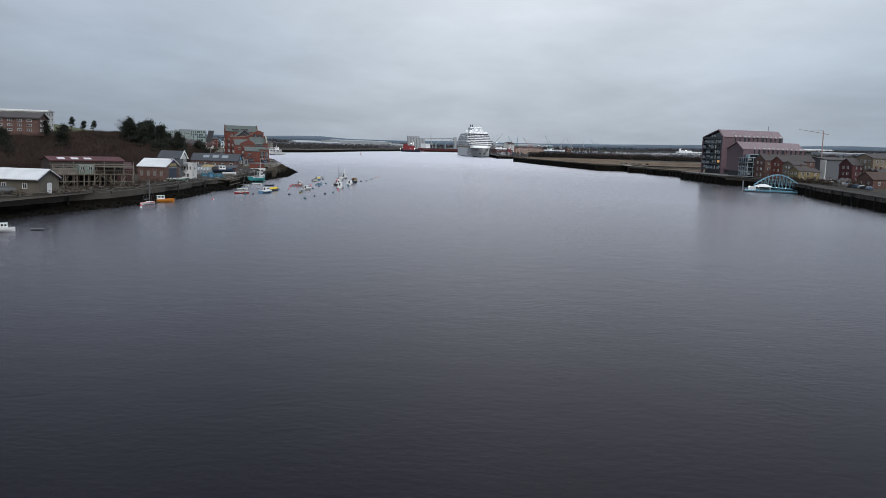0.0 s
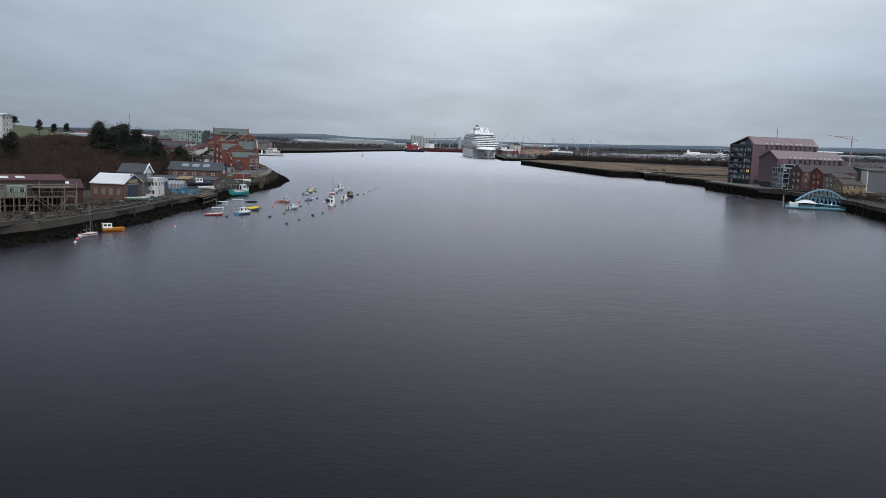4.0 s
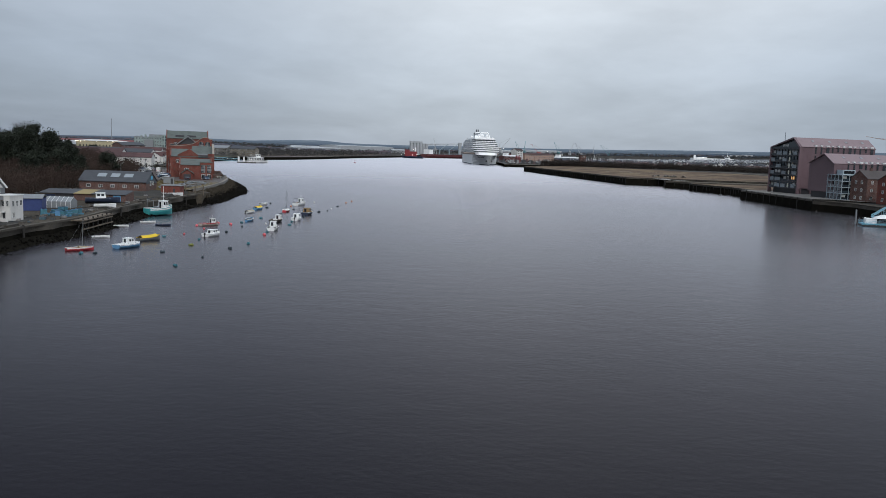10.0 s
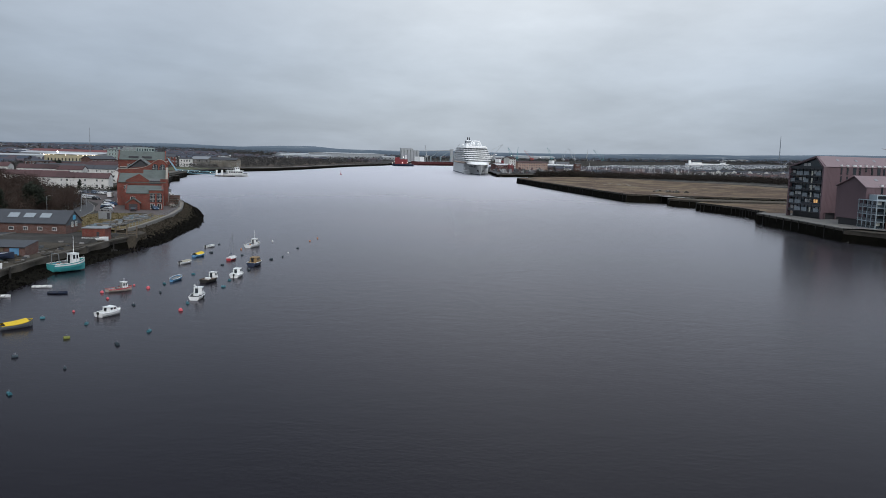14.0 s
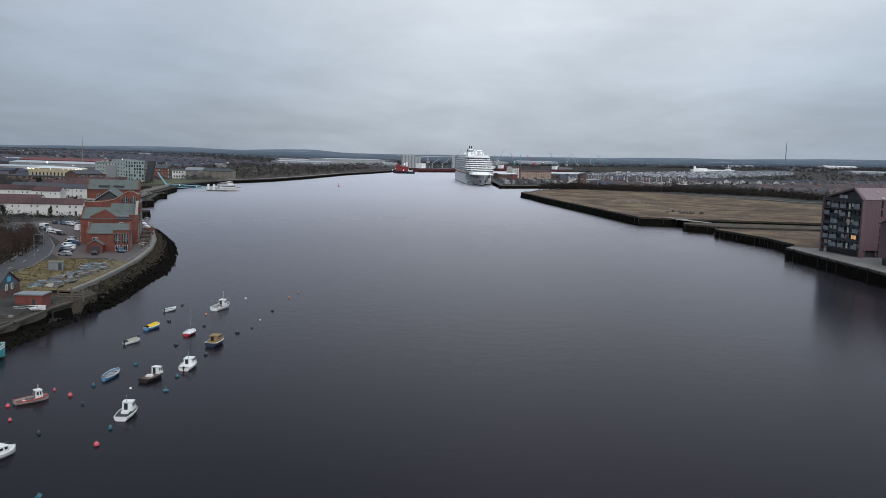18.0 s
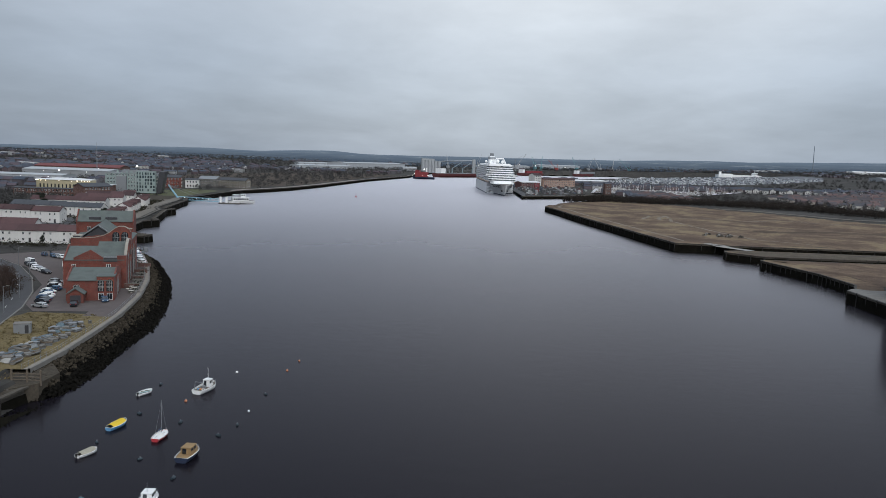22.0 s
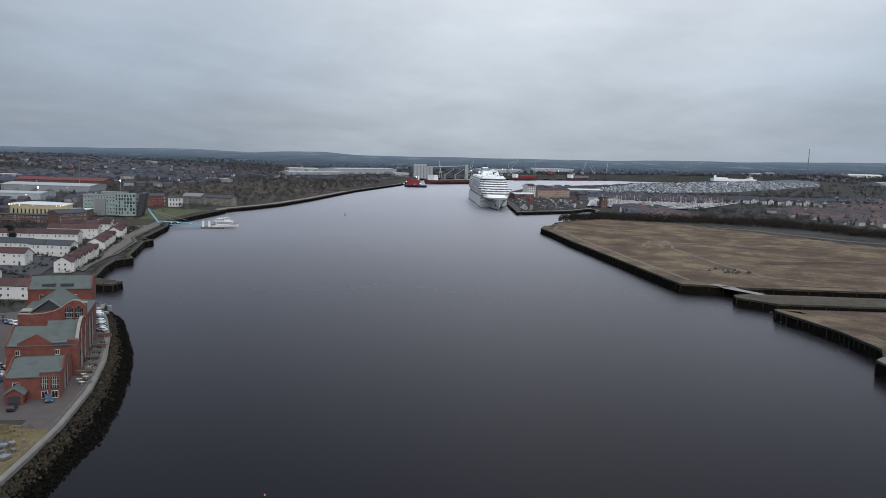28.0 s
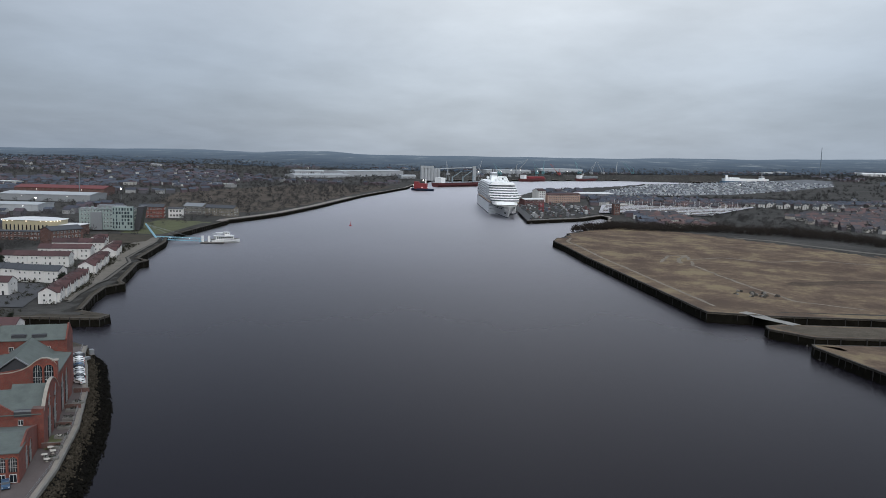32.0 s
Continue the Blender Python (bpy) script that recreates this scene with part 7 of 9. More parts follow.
# two-storey timber boat club on stilts
bc = thing("stilt_boathouse", "ramshackle timber boat club on stilts with stairs and balconies", "boathouse", pose(-90.0, 213.5, 3.2, 0, 0, 42))
part("back_room", G().profile([(-3, 3.0), (4, 3.0), (4, 6.2), (0, 7.0), (-3, 6.2)], -9, 9), mat("dark_weathered_boards", (0.055, 0.042, 0.036), 0.9, 0.3, 1.0, 0.3), bc)
g = G()
for sg, e0 in ((-1, -3.3), (1, 4.3)):
    o = [(0.3, 7.25), (0.3, 7.05), (e0, 6.1), (e0, 6.3)]
    g.profile(o if sg > 0 else o[::-1], -9.3, 9.3)
part("roof", g, mat("dull_red_sheet", (0.085, 0.03, 0.033), 0.85, 0.3, 2.0, stains=0.4), bc)
for i in range(3):
    part("rooflight", G().box(-0.9, 0.9, -0.7, 0.7, 0, 0.06), ROOF_WHITE, bc, at=pose(-6 + i * 3.2, -1.6, 6.72, 15, 0, 0))
part("deck", G().box(-10, 10, -7.5, 4, 2.8, 3.0), TIMBER, bc)
stilt = G().box(-0.14, 0.14, -0.14, 0.14, -3.6, 2.8).mesh("stilt", TIMBER)
for i in range(8):
    for j in (-7.2, -4, -0.5, 3.5):
        part("stilt", stilt, None, bc, at=pose(-9.6 + i * 2.74, j, 0))
g = G()
for i in range(40):
    x = -10 + i * 0.513
    g.box(x - 0.03, x + 0.03, -7.5, -7.42, 3.0, 4.0)
g.box(-10, 10, -7.52, -7.4, 4.0, 4.1)
part("balustrade", g, TIMBER, bc)
for i in range(6):
    window(bc, pose(-7.5 + i * 3, -3.0, 3.7, 0, 0, 0), 1.2, 1.3, None, TIMBER)
g = G()
for i in range(12):
    g.box(1 + i * 0.35, 1.4 + i * 0.35, -9.0, -7.6, 2.8 - i * 0.25, 2.86 - i * 0.25)
g.tube((1, -9.0, 3.7), (5.2, -9.0, 0.9), 0.05, n=4).tube((1, -7.6, 3.7), (5.2, -7.6, 0.9), 0.05, n=4)
part("stair", g, TIMBER, bc)
for i in range(3):
    part("cross_brace", G().tube((-9 + i * 6, -7.3, -2), (-4 + i * 6, -7.3, 2.6), 0.09, n=4), TIMBER, bc)
part("wall_below", G().box(-9, 9, 1, 3.5, -1.5, 2.8), TIMBER_DARK, bc)
SCAFFOLD = mat("silvered_timber", (0.17, 0.155, 0.13), 0.95, 0.35, 1.0, 0.4)
for i in range(9):
    part("scaffold_post", G().box(-9.9 + i * 2.45, -9.75 + i * 2.45, -7.5, -7.35, -3.4, 5.2 + 0.5 * (i % 3)), SCAFFOLD, bc, "silvered timber upright")
for z, y0 in ((1.2, -7.42), (4.9, -7.42), (5.3, -5.0)):
    part("scaffold_rail", G().box(-10, 10, y0 - 0.06, y0 + 0.06, z, z + 0.14), SCAFFOLD, bc)
part("upper_landing", G().box(2.0, 9.6, -7.4, -3.2, 4.75, 4.9), SCAFFOLD, bc, "grey plank landing")
part("deck_hut", G().box(-3.4, 0.4, -6.4, -3.4, 3.0, 5.3), mat("faded_mint_boards", (0.20, 0.25, 0.22), 0.85, 0.2, 1.0), bc, "faded mint-green deck hut")
for u in (-2.5, -0.6):
    window(bc, pose(u, -6.4, 3.9, 0, 0, 0), 0.9, 1.0)
part("plank_screen", G().box(-10, -4.2, -7.46, -7.40, 3.0, 4.6), SCAFFOLD, bc, "patched plank screen")
for i in range(3):
    part("brace", G().tube((-9.8 + i * 7, -7.5, -3.0), (-6.2 + i * 7, -7.5, 2.6), 0.08, n=4), SCAFFOLD, bc)

lsh = gable_house("net_store", "long low stone store with a white sheet roof", "shed", -94.0, 178.0, -4, 24, 8, 3.4, 1.7, mat("sooty_stone", (0.125, 0.11, 0.088), 0.95, 0.3, 2.0, 0.4, stains=0.4), ROOF_WHITE, z=3.2, storeys=1, win=(1.0, 1.2), gap=4.5, faces=("s", "e"), door=False, eave=0.8)
g = G()
for sg in (1, -1):
    o = [(0, 5.05), (0, 4.75), (sg * 4.9, 2.7), (sg * 4.9, 3.0)]
    g.profile(o if sg > 0 else o[::-1], 12.2, 12.4)
part("bargeboard", g, MULLION, lsh, "black gable bargeboards")
part("double_door", G().box(11.98, 12.1, -0.9, 0.9, 0, 2.3), WHITE_GLOSS, lsh, "white boarded doors")
cruiser("white motor boat laid up on the quay by the stone store", -96.5, 170.5, -60, 7, 2.5, z=4.3, group="boats ashore", cab_pos=(0.1, 0.4))
open_boat("covered_boat", "laid-up boat under a grey tarpaulin", -88.5, 174.5, -60, 6, 2.2, STEEL_GREY, TIMBER, STEEL_GREY, 0.8, cover=mat("grey_tarp", (0.08, 0.085, 0.09), 0.8), z=3.5, group="boats ashore")
for x, y, rz in ((-96.5, 170.5, 30), (-88.5, 174.5, 30)):
    cr = thing("boat_cradle", "timber boat cradle on the quay", "cradle", pose(x, y, 3.2, 0, 0, rz))
    for sx in (-1.8, 1.8):
        part("bearer", G().box(sx - 0.15, sx + 0.15, -1.3, 1.3, 0, 0.3 if x > -90 else 1.0), TIMBER, cr)
        for sy in (-1.1, 1.1):
            part("prop", G().tube((sx, sy, 0.2), (sx, sy * 1.05, 1.3), 0.08, n=5), TIMBER, cr)

bs = gable_house("brick_boat_shed", "long brick boatbuilding shed with dark slate roof and skylights", "shed", -95.6, 363.5, 1, 20.0, 10.0, 3.0, 2.8, BRICK_BROWN, SLATE_DARK, z=3.6, storeys=1, win=(1.2, 0.9), gap=3.6, faces=("s",), skylights=3, door=False)
part("gable_cladding", G().profile([(-4.9, 2.5), (4.9, 2.5), (0, 5.5)], 10.02, 10.1), mat("slate_blue_boards", (0.07, 0.085, 0.10), 0.8, 0.2), bs)
part("blue_sign", G().box(10.1, 10.18, -0.8, 0.8, 3.7, 4.8), mat("bright_blue_sign", (0.05, 0.34, 0.55), 0.5, 0.1), bs, "plain bright blue sign panel")
for u in (-1.2, 1.2):
    window(bs, pose(10.1, u, 1.9, 0, 0, 90), 0.9, 1.3)
rb_ = thing("red_brick_store", "small flat-roofed red brick store", "shed", pose(-76.8, 356.5, 3.3, 0, 0, 2) @ Matrix.Diagonal((0.7, 0.7, 0.9, 1)))
part("wall", G().box(-4, 4, -3, 3, -0.4, 3.0), BRICK_RED, rb_)
part("roof", G().box(-4.3, 4.3, -3.3, 3.3, 3.0, 3.25), STEEL_GREY, rb_)
part("door", G().box(1.0, 2.0, -3.08, -2.98, 0, 2.1), MULLION, rb_)
lw = thing("lean_to_sheds", "row of low felt-roofed workshops with one yellow roof panel", "workshop", pose(-88.5, 324.0, 3.2, 0, 0, 2) @ Matrix.Diagonal((0.85, 0.9, 0.7, 1)))
for i in range(5):
    x0 = -13 + i * 5.2
    part("workshop_bay", G().profile([(-3.5, -0.4), (3.5, -0.4), (3.5, 3.6), (-3.5, 2.6)], x0, x0 + 5.1), (TIMBER, MULLION, BRICK_BROWN, TIMBER, BRICK_BROWN)[i], lw)
    part("roof_panel", G().profile([(-3.9, 2.55), (3.7, 3.65), (3.7, 3.78), (-3.9, 2.68)], x0 - 0.05, x0 + 5.15), (SLATE_DARK, SLATE_DARK, mat("ochre_sheet", (0.26, 0.20, 0.09), 0.85), SLATE_DARK, SLATE_DARK)[i], lw)
part("door", G().box(9.2, 11.4, -3.62, -3.48, 0, 2.3), BLUE_PAINT, lw, "blue boarded door")
part("door", G().box(-11, -8, -3.62, -3.48, 0, 2.2), NAVY_PAINT, lw)
bt_ = thing("blue_tarp_store", "blue sheeted store with stacked gear", "store", pose(-88.0, 288.0, 3.2, 0, 0, 15))
part("body", G().box(-5, 5, -2.5, 2.5, -0.3, 2.8), mat("navy_sheet", (0.03, 0.05, 0.16), 0.7, 0.3), bt_)
part("roof", G().profile([(-2.8, 2.7), (0, 3.4), (2.8, 2.7), (2.8, 2.8), (0, 3.55), (-2.8, 2.8)], -5.2, 5.2), STEEL_GREY, bt_)
gs = thing("glazed_store", "white-framed translucent plastic greenhouse store", "store", pose(-83.5, 297.5, 3.2, 0, 0, 2) @ Matrix.Diagonal((0.7, 0.8, 0.72, 1)))
part("cover", G().profile([(-2.4, 0), (2.4, 0), (2.4, 2.2), (0, 3.6), (-2.4, 2.2)], -4.5, 4.5), mat("milky_plastic", (0.20, 0.215, 0.225), 0.5, 0.2), gs)
g = G()
for i in range(7):
    x = -4.5 + i * 1.5
    g.tube((x, -2.45, 0), (x, -2.45, 2.2), 0.06, n=4).tube((x, -2.45, 2.2), (x, 0, 3.65), 0.06, n=4)
part("ribs", g, WHITE_GLOSS, gs)
bt2 = thing("timber_staging", "rough timber landing stage with stacked blue crates", "jetty", pose(-72.0, 281.0, 0, 0, 0, 4))
part("deck", G().box(-3.0, 4.2, -9, 9, 2.75, 2.95), TIMBER, bt2)
for i in range(7):
    for sx in (-0.5, 3.9):
        part("pile", G().tube((sx, -8.6 + i * 2.85, -2.5), (sx, -8.6 + i * 2.85, 3.3), 0.17, n=6), TIMBER_DARK, bt2)
part("walings", G().box(3.95, 4.15, -9, 9, 1.0, 1.25).box(3.95, 4.15, -9, 9, 2.2, 2.45), TIMBER, bt2)
rng = random.Random(31)
for i in range(26):
    cx, cy = rng.uniform(-5.5, -0.5), rng.uniform(-5, 4)
    ct = thing("fish_crate", "stacked teal plastic fish crate on the landing stage", "crate", pose(-72.0 + cx, 281.0 + cy, 3.3 if cx < -3.2 else 2.95, 0, 0, rng.uniform(0, 90)), "fish crates")
    hh_ = rng.choice((0.5, 0.9, 1.3))
    part("crate_body", G().box(-0.6, 0.6, -0.4, 0.4, 0, hh_), rng.choice((mat("faded_teal", (0.05, 0.16, 0.20), 0.7, 0.3), BLUE_PAINT, mat("faded_teal", (0.05, 0.16, 0.20)))), ct)
    part("crate_rim", G().box(-0.64, 0.64, -0.44, 0.44, hh_ - 0.1, hh_), BLUE_PAINT, ct)
for args in (("green and white rowing boat ashore by the boathouse", -76.5, 246.5, -60, 5.6, 1.9, mat("pale_green_hull", (0.2, 0.32, 0.26), 0.6), TIMBER, WHITE_GLOSS), ("white dinghy drawn up on the quay edge", -75.0, 302.0, -70, 4.5, 1.6, WHITE_GLOSS, FRAME_WHITE, WHITE_GLOSS),
             ("upturned white boat by the red store", -75.4, 352.0, -70, 5.6, 1.9, WHITE_GLOSS, mat("pale_blue_inside", (0.25, 0.35, 0.42), 0.8), WHITE_GLOSS)):
    open_boat("dinghy", *args, 0.6, z=3.35, group="boats ashore")
cruiser("black and white workboat laid up before the workshops", -80.0, 313.0, -65, 7.4, 2.6, hull=NAVY_PAINT, z=3.7, group="boats ashore", cab_pos=(0.0, 0.3), cab_h=1.3)

# broken parapet, rubble and rank growth along the boatyard edge
rng = random.Random(55)
edge = resample(LEFT[1:14], 4.2)
n_p = 0
for i, (x, y) in enumerate(edge):
    if not 150 < y < 255 and not (290 < y < 366 and i % 3 == 0):
        continue
    nx_, ny_ = edge[min(i + 1, len(edge) - 1)]
    a_ = math.degrees(math.atan2(ny_ - y, nx_ - x))
    h_ = rng.uniform(0.2, 0.8) if y < 255 else 0.3
    pw = thing("quay_block", "weathered stone parapet block on the quay edge", "wall", pose(x - 1.1, y + 0.4, 3.05, 0, rng.uniform(-1, 1), a_ + rng.uniform(-2, 2)), "quay parapet blocks")
    part("stonework", G().box(0.05, 4.0, -0.35, 0.35, -0.1, h_), STONE, pw)
    part("coping", G().box(0.0, 4.02, -0.38, 0.38, h_, h_ + 0.1), STONE, pw)
g, g2 = G(), G()
for i in range(420):
    x, y = rng.choice(edge)
    if not 140 < y < 366:
        continue
    d = rng.uniform(1.6, 9.0)
    px, py = x - d, y + rng.uniform(-2, 2)
    if rng.random() < 0.55 and y < 245:
        r = rng.uniform(0.5, 1.4)
        leaf_clump(g, Vector((px, py, 3.15 + r * 0.6)), r, 30, 0.2, rng, 0.7)
    else:
        r = rng.uniform(0.15, 0.5)
        g2.box(px - r, px + r, py - r * 0.7, py + r * 0.7, 3.0, 3.25 + r * rng.uniform(0.2, 1.0))
solid("quay_weeds", g, SCRUB, "rank brown weeds and brambles along the boatyard quay", "weeds", kind="stuff")
solid("yard_rubble", g2, island_mat("rubble_mix", [(0.07, 0.062, 0.052), (0.12, 0.11, 0.10), (0.05, 0.055, 0.06), (0.10, 0.075, 0.05), (0.06, 0.10, 0.12), (0.22, 0.21, 0.2)]), "rubble, boxes and odd gear lying about the boatyard", "rubble", kind="stuff")

# stored hulls, pallets and rubble along the promenade
rng = random.Random(77)
for i in range(46):
    t = rng.random()
    x, y = -80.5 - rng.random() * 6 - t * 2.2, 377 + t * 40
    k = rng.random()
    if k < 0.35:
        o = open_boat("dinghy", "weathered stored dinghy lying on the grass lot", x, y, rng.uniform(-40, 10), rng.uniform(3.5, 5), 1.5, rng.choice((STEEL_GREY, mat("faded_blue", (0.16, 0.22, 0.27), 0.8), CONCRETE)), TIMBER, STEEL_GREY, 0.4, z=4.2, group="stored boats")
    else:
        s = rng.uniform(0.5, 1.5)
        o = thing("pallet_stack", "weathered grey stack of pallets and stone", "pallet", pose(x, y, 4.05, 0, 0, rng.uniform(0, 180)), "stored pallets")
        for q in range(3):
            part("pallet", G().box(-s * 0.8, s * 0.8, -s * 0.6, s * 0.6, q * 0.3, q * 0.3 + 0.2), rng.choice((CONCRETE, TIMBER, STEEL_GREY)), o)
rng = random.Random(78)
for i in range(34):
    t = rng.random()
    x, y = -82.0 - rng.random() * 4.5 - t * 3.0, 372 + t * 44
    nt = thing("fishing_net", "crumpled fishing net under faded tarpaulin on the grass lot", "fishing net", pose(x, y, 4.06, 0, 0, rng.uniform(0, 180)), "fishing gear on the grass lot")
    w_, d_h = rng.uniform(0.8, 2.2), rng.uniform(0.3, 0.8)
    g = G().ball((0, 0, 0.0), 1.0, 9, 5)
    g.v = [(px * w_ * rng.uniform(0.8, 1.2), py * w_ * 0.6 * rng.uniform(0.8, 1.2), max(0.0, pz) * d_h * rng.uniform(0.7, 1.2)) for px, py, pz in g.v]
    part("tarpaulin", g, rng.choice((mat("faded_net_blue", (0.10, 0.14, 0.16), 0.95, 0.4, 0.8, 0.4), mat("grey_tarp_heap", (0.17, 0.18, 0.18), 0.8, 0.3, 0.8, 0.3), mat("brown_net", (0.08, 0.065, 0.05), 0.95, 0.4, 0.8, 0.4), mat("pale_sack", (0.30, 0.29, 0.26), 0.9, 0.2, 0.8))), nt)
g = G()
for i in range(900):
    x, y = rng.uniform(-104, -77), rng.uniform(363, 428)
    if x > -76.5 - (y - 372) * 0.14 - 2.0 and y > 376:
        continue
    leaf_clump(g, Vector((x, y, 3.45 if y < 381 and x > -82 else 4.1)), rng.uniform(0.3, 0.9), 10, 0.2, rng, 0.3)
solid("rank_grass", g, mat("bleached_grass", (0.11, 0.088, 0.045), 1.0, 0.4, 2.0, spec=0.05, second=(0.20, 0.16, 0.085)), "tufts of bleached rank grass on the waste lot", "grass", kind="stuff")
cn = thing("site_cabin", "grey site cabin with rubbish skip on the grass lot", "cabin", pose(-93.5, 404.0, 4.05, 0, 0, 20))
part("body", G().box(-1.8, 1.8, -1.3, 1.3, 0, 2.3), STEEL_GREY, cn)
part("roof", G().box(-1.9, 1.9, -1.4, 1.4, 2.3, 2.4), CONCRETE, cn)
part("door", G().box(0.6, 1.4, -1.36, -1.28, 0.1, 2.0), MULLION, cn)
gp = thing("timber_gate", "old timber gate posts at the end of the quay", "gate", pose(-73.0, 366.5, 3.1, 0, 0, 0))
for sx in (-3.0, 0, 2.6):
    part("gate_post", G().box(sx - 0.15, sx + 0.15, -0.15, 0.15, -0.4, 2.6), TIMBER, gp)
for zz in (0.6, 1.2, 1.8):
    part("gate_rail", G().box(-3.0, 2.6, -0.06, 0.06, zz, zz + 0.15), TIMBER, gp)

# ---------------------------------------------------------------- parked cars and street furniture
def make_car(label, paint, L=4.3, W=1.75, H=1.45, van=False):
    c = thing("car", label, "car", pose(0, 0, -100))
    prof = [(-L / 2, 0.35), (L / 2, 0.35), (L / 2, 0.75), (L * 0.27, 0.92), (L * 0.1, H), (-L * 0.3, H), (-L * 0.44, 0.98), (-L / 2, 0.9)] if not van else [(-L / 2, 0.35), (L / 2, 0.35), (L / 2, 0.95), (L * 0.36, 1.15), (L * 0.25, H), (-L / 2, H)]
    g = G()
    g.profile([(u, z) for u, z in prof], -W / 2, W / 2, "x")
    g.v = [(x, y, z) if z < 1.0 else (x * 0.86, y, z) for x, y, z in g.v]
    part("body", g, paint, c)
    g = G()
    if van:
        g.add([(-W * 0.42, L * 0.37, 1.18), (W * 0.42, L * 0.37, 1.18), (W * 0.4, L * 0.265, H - 0.1), (-W * 0.4, L * 0.265, H - 0.1)], [(0, 1, 2, 3)])
    else:
        g.add([(-W * 0.45, L * 0.262, 0.98), (W * 0.45, L * 0.262, 0.98), (W * 0.41, L * 0.115, H - 0.05), (-W * 0.41, L * 0.115, H - 0.05)], [(0, 1, 2, 3)])
        g.add([(-W * 0.45, -L * 0.435, 1.02), (W * 0.45, -L * 0.435, 1.02), (W * 0.41, -L * 0.31, H - 0.05), (-W * 0.41, -L * 0.31, H - 0.05)], [(3, 2, 1, 0)])
        for sg in (-1, 1):
            g.add([(sg * W * 0.505, L * 0.2, 0.97), (sg * W * 0.505, -L * 0.38, 0.97), (sg * W * 0.44, -L * 0.28, H - 0.1), (sg * W * 0.44, L * 0.08, H - 0.1)], [(0, 1, 2, 3)])
    for k in range(0, len(g.v), 4):
        part(("windscreen", "rear_window", "side_window", "side_window")[k // 4], G().add(g.v[k:k + 4], [(0, 1, 2, 3) if k != 4 else (3, 2, 1, 0)]), GLASS, c)
    for sx in (-1, 1):
        for y_ in (-L * 0.31, L * 0.31):
            w = part("wheel", G().tube((sx * (W / 2 - 0.2), y_, 0.32), (sx * (W / 2 + 0.01), y_, 0.32), 0.32, n=12), BLACK_RUBBER, c)
    for sx in (-1, 1):
        part("headlight", G().box(sx * W * 0.36 - 0.16, sx * W * 0.36 + 0.16, L / 2 - 0.02, L / 2 + 0.03, 0.6, 0.76), FRAME_WHITE, c)
        part("tail_light", G().box(sx * W * 0.4 - 0.1, sx * W * 0.4 + 0.1, -L / 2 - 0.03, -L / 2 + 0.02, 0.7, 0.9), RED_PAINT, c)
    return c


cars = [make_car("silver hatchback parked on the block paving", mat("silver_paint", (0.4, 0.41, 0.42), 0.3, 0.05, metal=0.4)), make_car("white saloon car parked on the block paving", WHITE_GLOSS), make_car("dark car parked on the block paving", mat("dark_car_paint", (0.02, 0.022, 0.027), 0.25, 0.1)),
        make_car("blue car parked on the block paving", mat("blue_car_paint", (0.04, 0.085, 0.15), 0.3, 0.1)), make_car("white delivery van parked on the block paving", WHITE_GLOSS, 5.4, 1.95, 2.3, True)]
rng = random.Random(15)
spots = [(-104.8 - i * 1.05, 434.5 + i * 2.75, 70) for i in range(9)] + [(-112.8 - i * 1.2, 459.0 + i * 2.6, 66) for i in range(7)] + [(-128 - i * 2.1, 488 + i * 2.4, 50) for i in range(10)] + [(-140 - i * 2.4, 528 + i * 1.4, 40) for i in range(8)] + [(-116 - i * 1.4, 486 + i * 2.8, 62) for i in range(5)] + [(-97.2, 438.4, 20), (-92.2, 446.5, 30), (-133, 510.5, 10), (-138.5, 499, 54), (-147, 512, 50)]
first = [True] * len(cars)
for x, y, rz in spots:
    if rng.random() < 0.16 and rz > 39:
        continue
    k = (2 if y < 440 else 3) if (x, y) in ((-97.2, 438.4), (-92.2, 446.5)) else rng.choice((0, 0, 1, 1, 2, 2, 3)) if (x, y) not in ((-133, 510.5), (-147, 512)) else 4
    m = pose(x + rng.uniform(-0.2, 0.2), y + rng.uniform(-0.2, 0.2), 4.07 if y < 505 else 4.13, 0, 0, rz + rng.uniform(-4, 4) + rng.choice((0, 180)))
    if first[k]:
        cars[k].matrix_basis, first[k] = m, False
        cars[k]["group"] = "parked cars"
    else:
        o = copy_thing(cars[k], m)
for k, f_ in enumerate(first):
    if f_:
        cars[k].matrix_basis = pose(-150 - k * 4, 545, 4.1, 0, 0, 30)
lamp0 = thing("street_lamp", "grey steel street lamp beside the access road", "street lamp", pose(-109.5, 425, 4.1), "street lamps")
part("pole", G().tube((0, 0, 0), (0, 0, 7.0), 0.09, 0.06, 8), STEEL_GREY, lamp0)
part("arm", G().tube((0, 0, 7.0), (1.1, 0, 7.25), 0.05, n=6), STEEL_GREY, lamp0)
part("lantern", G().box(0.9, 1.6, -0.14, 0.14, 7.15, 7.32), CONCRETE, lamp0)
for x, y in ((-117, 447), (-130, 478), (-107, 395), (-148, 505), (-125, 500), (-140, 540)):
    copy_thing(lamp0, pose(x, y, 4.1, 0, 0, (x * 7) % 360))
# a row of cars nose-in to the river wall beyond the warehouse
for i in range(13):
    k = (1, 0, 2, 1, 0, 1, 2, 3, 0, 1, 1, 2, 0)[i]
    o = copy_thing(cars[k], pose(-112.3 - i * 1.28, 526.0 + i * 2.75, 4.13, 0, 0, 66 + (i * 37 % 7 - 3)))
    o["label"] = cars[k]["label"].replace("the block paving", "the riverside behind the warehouse")
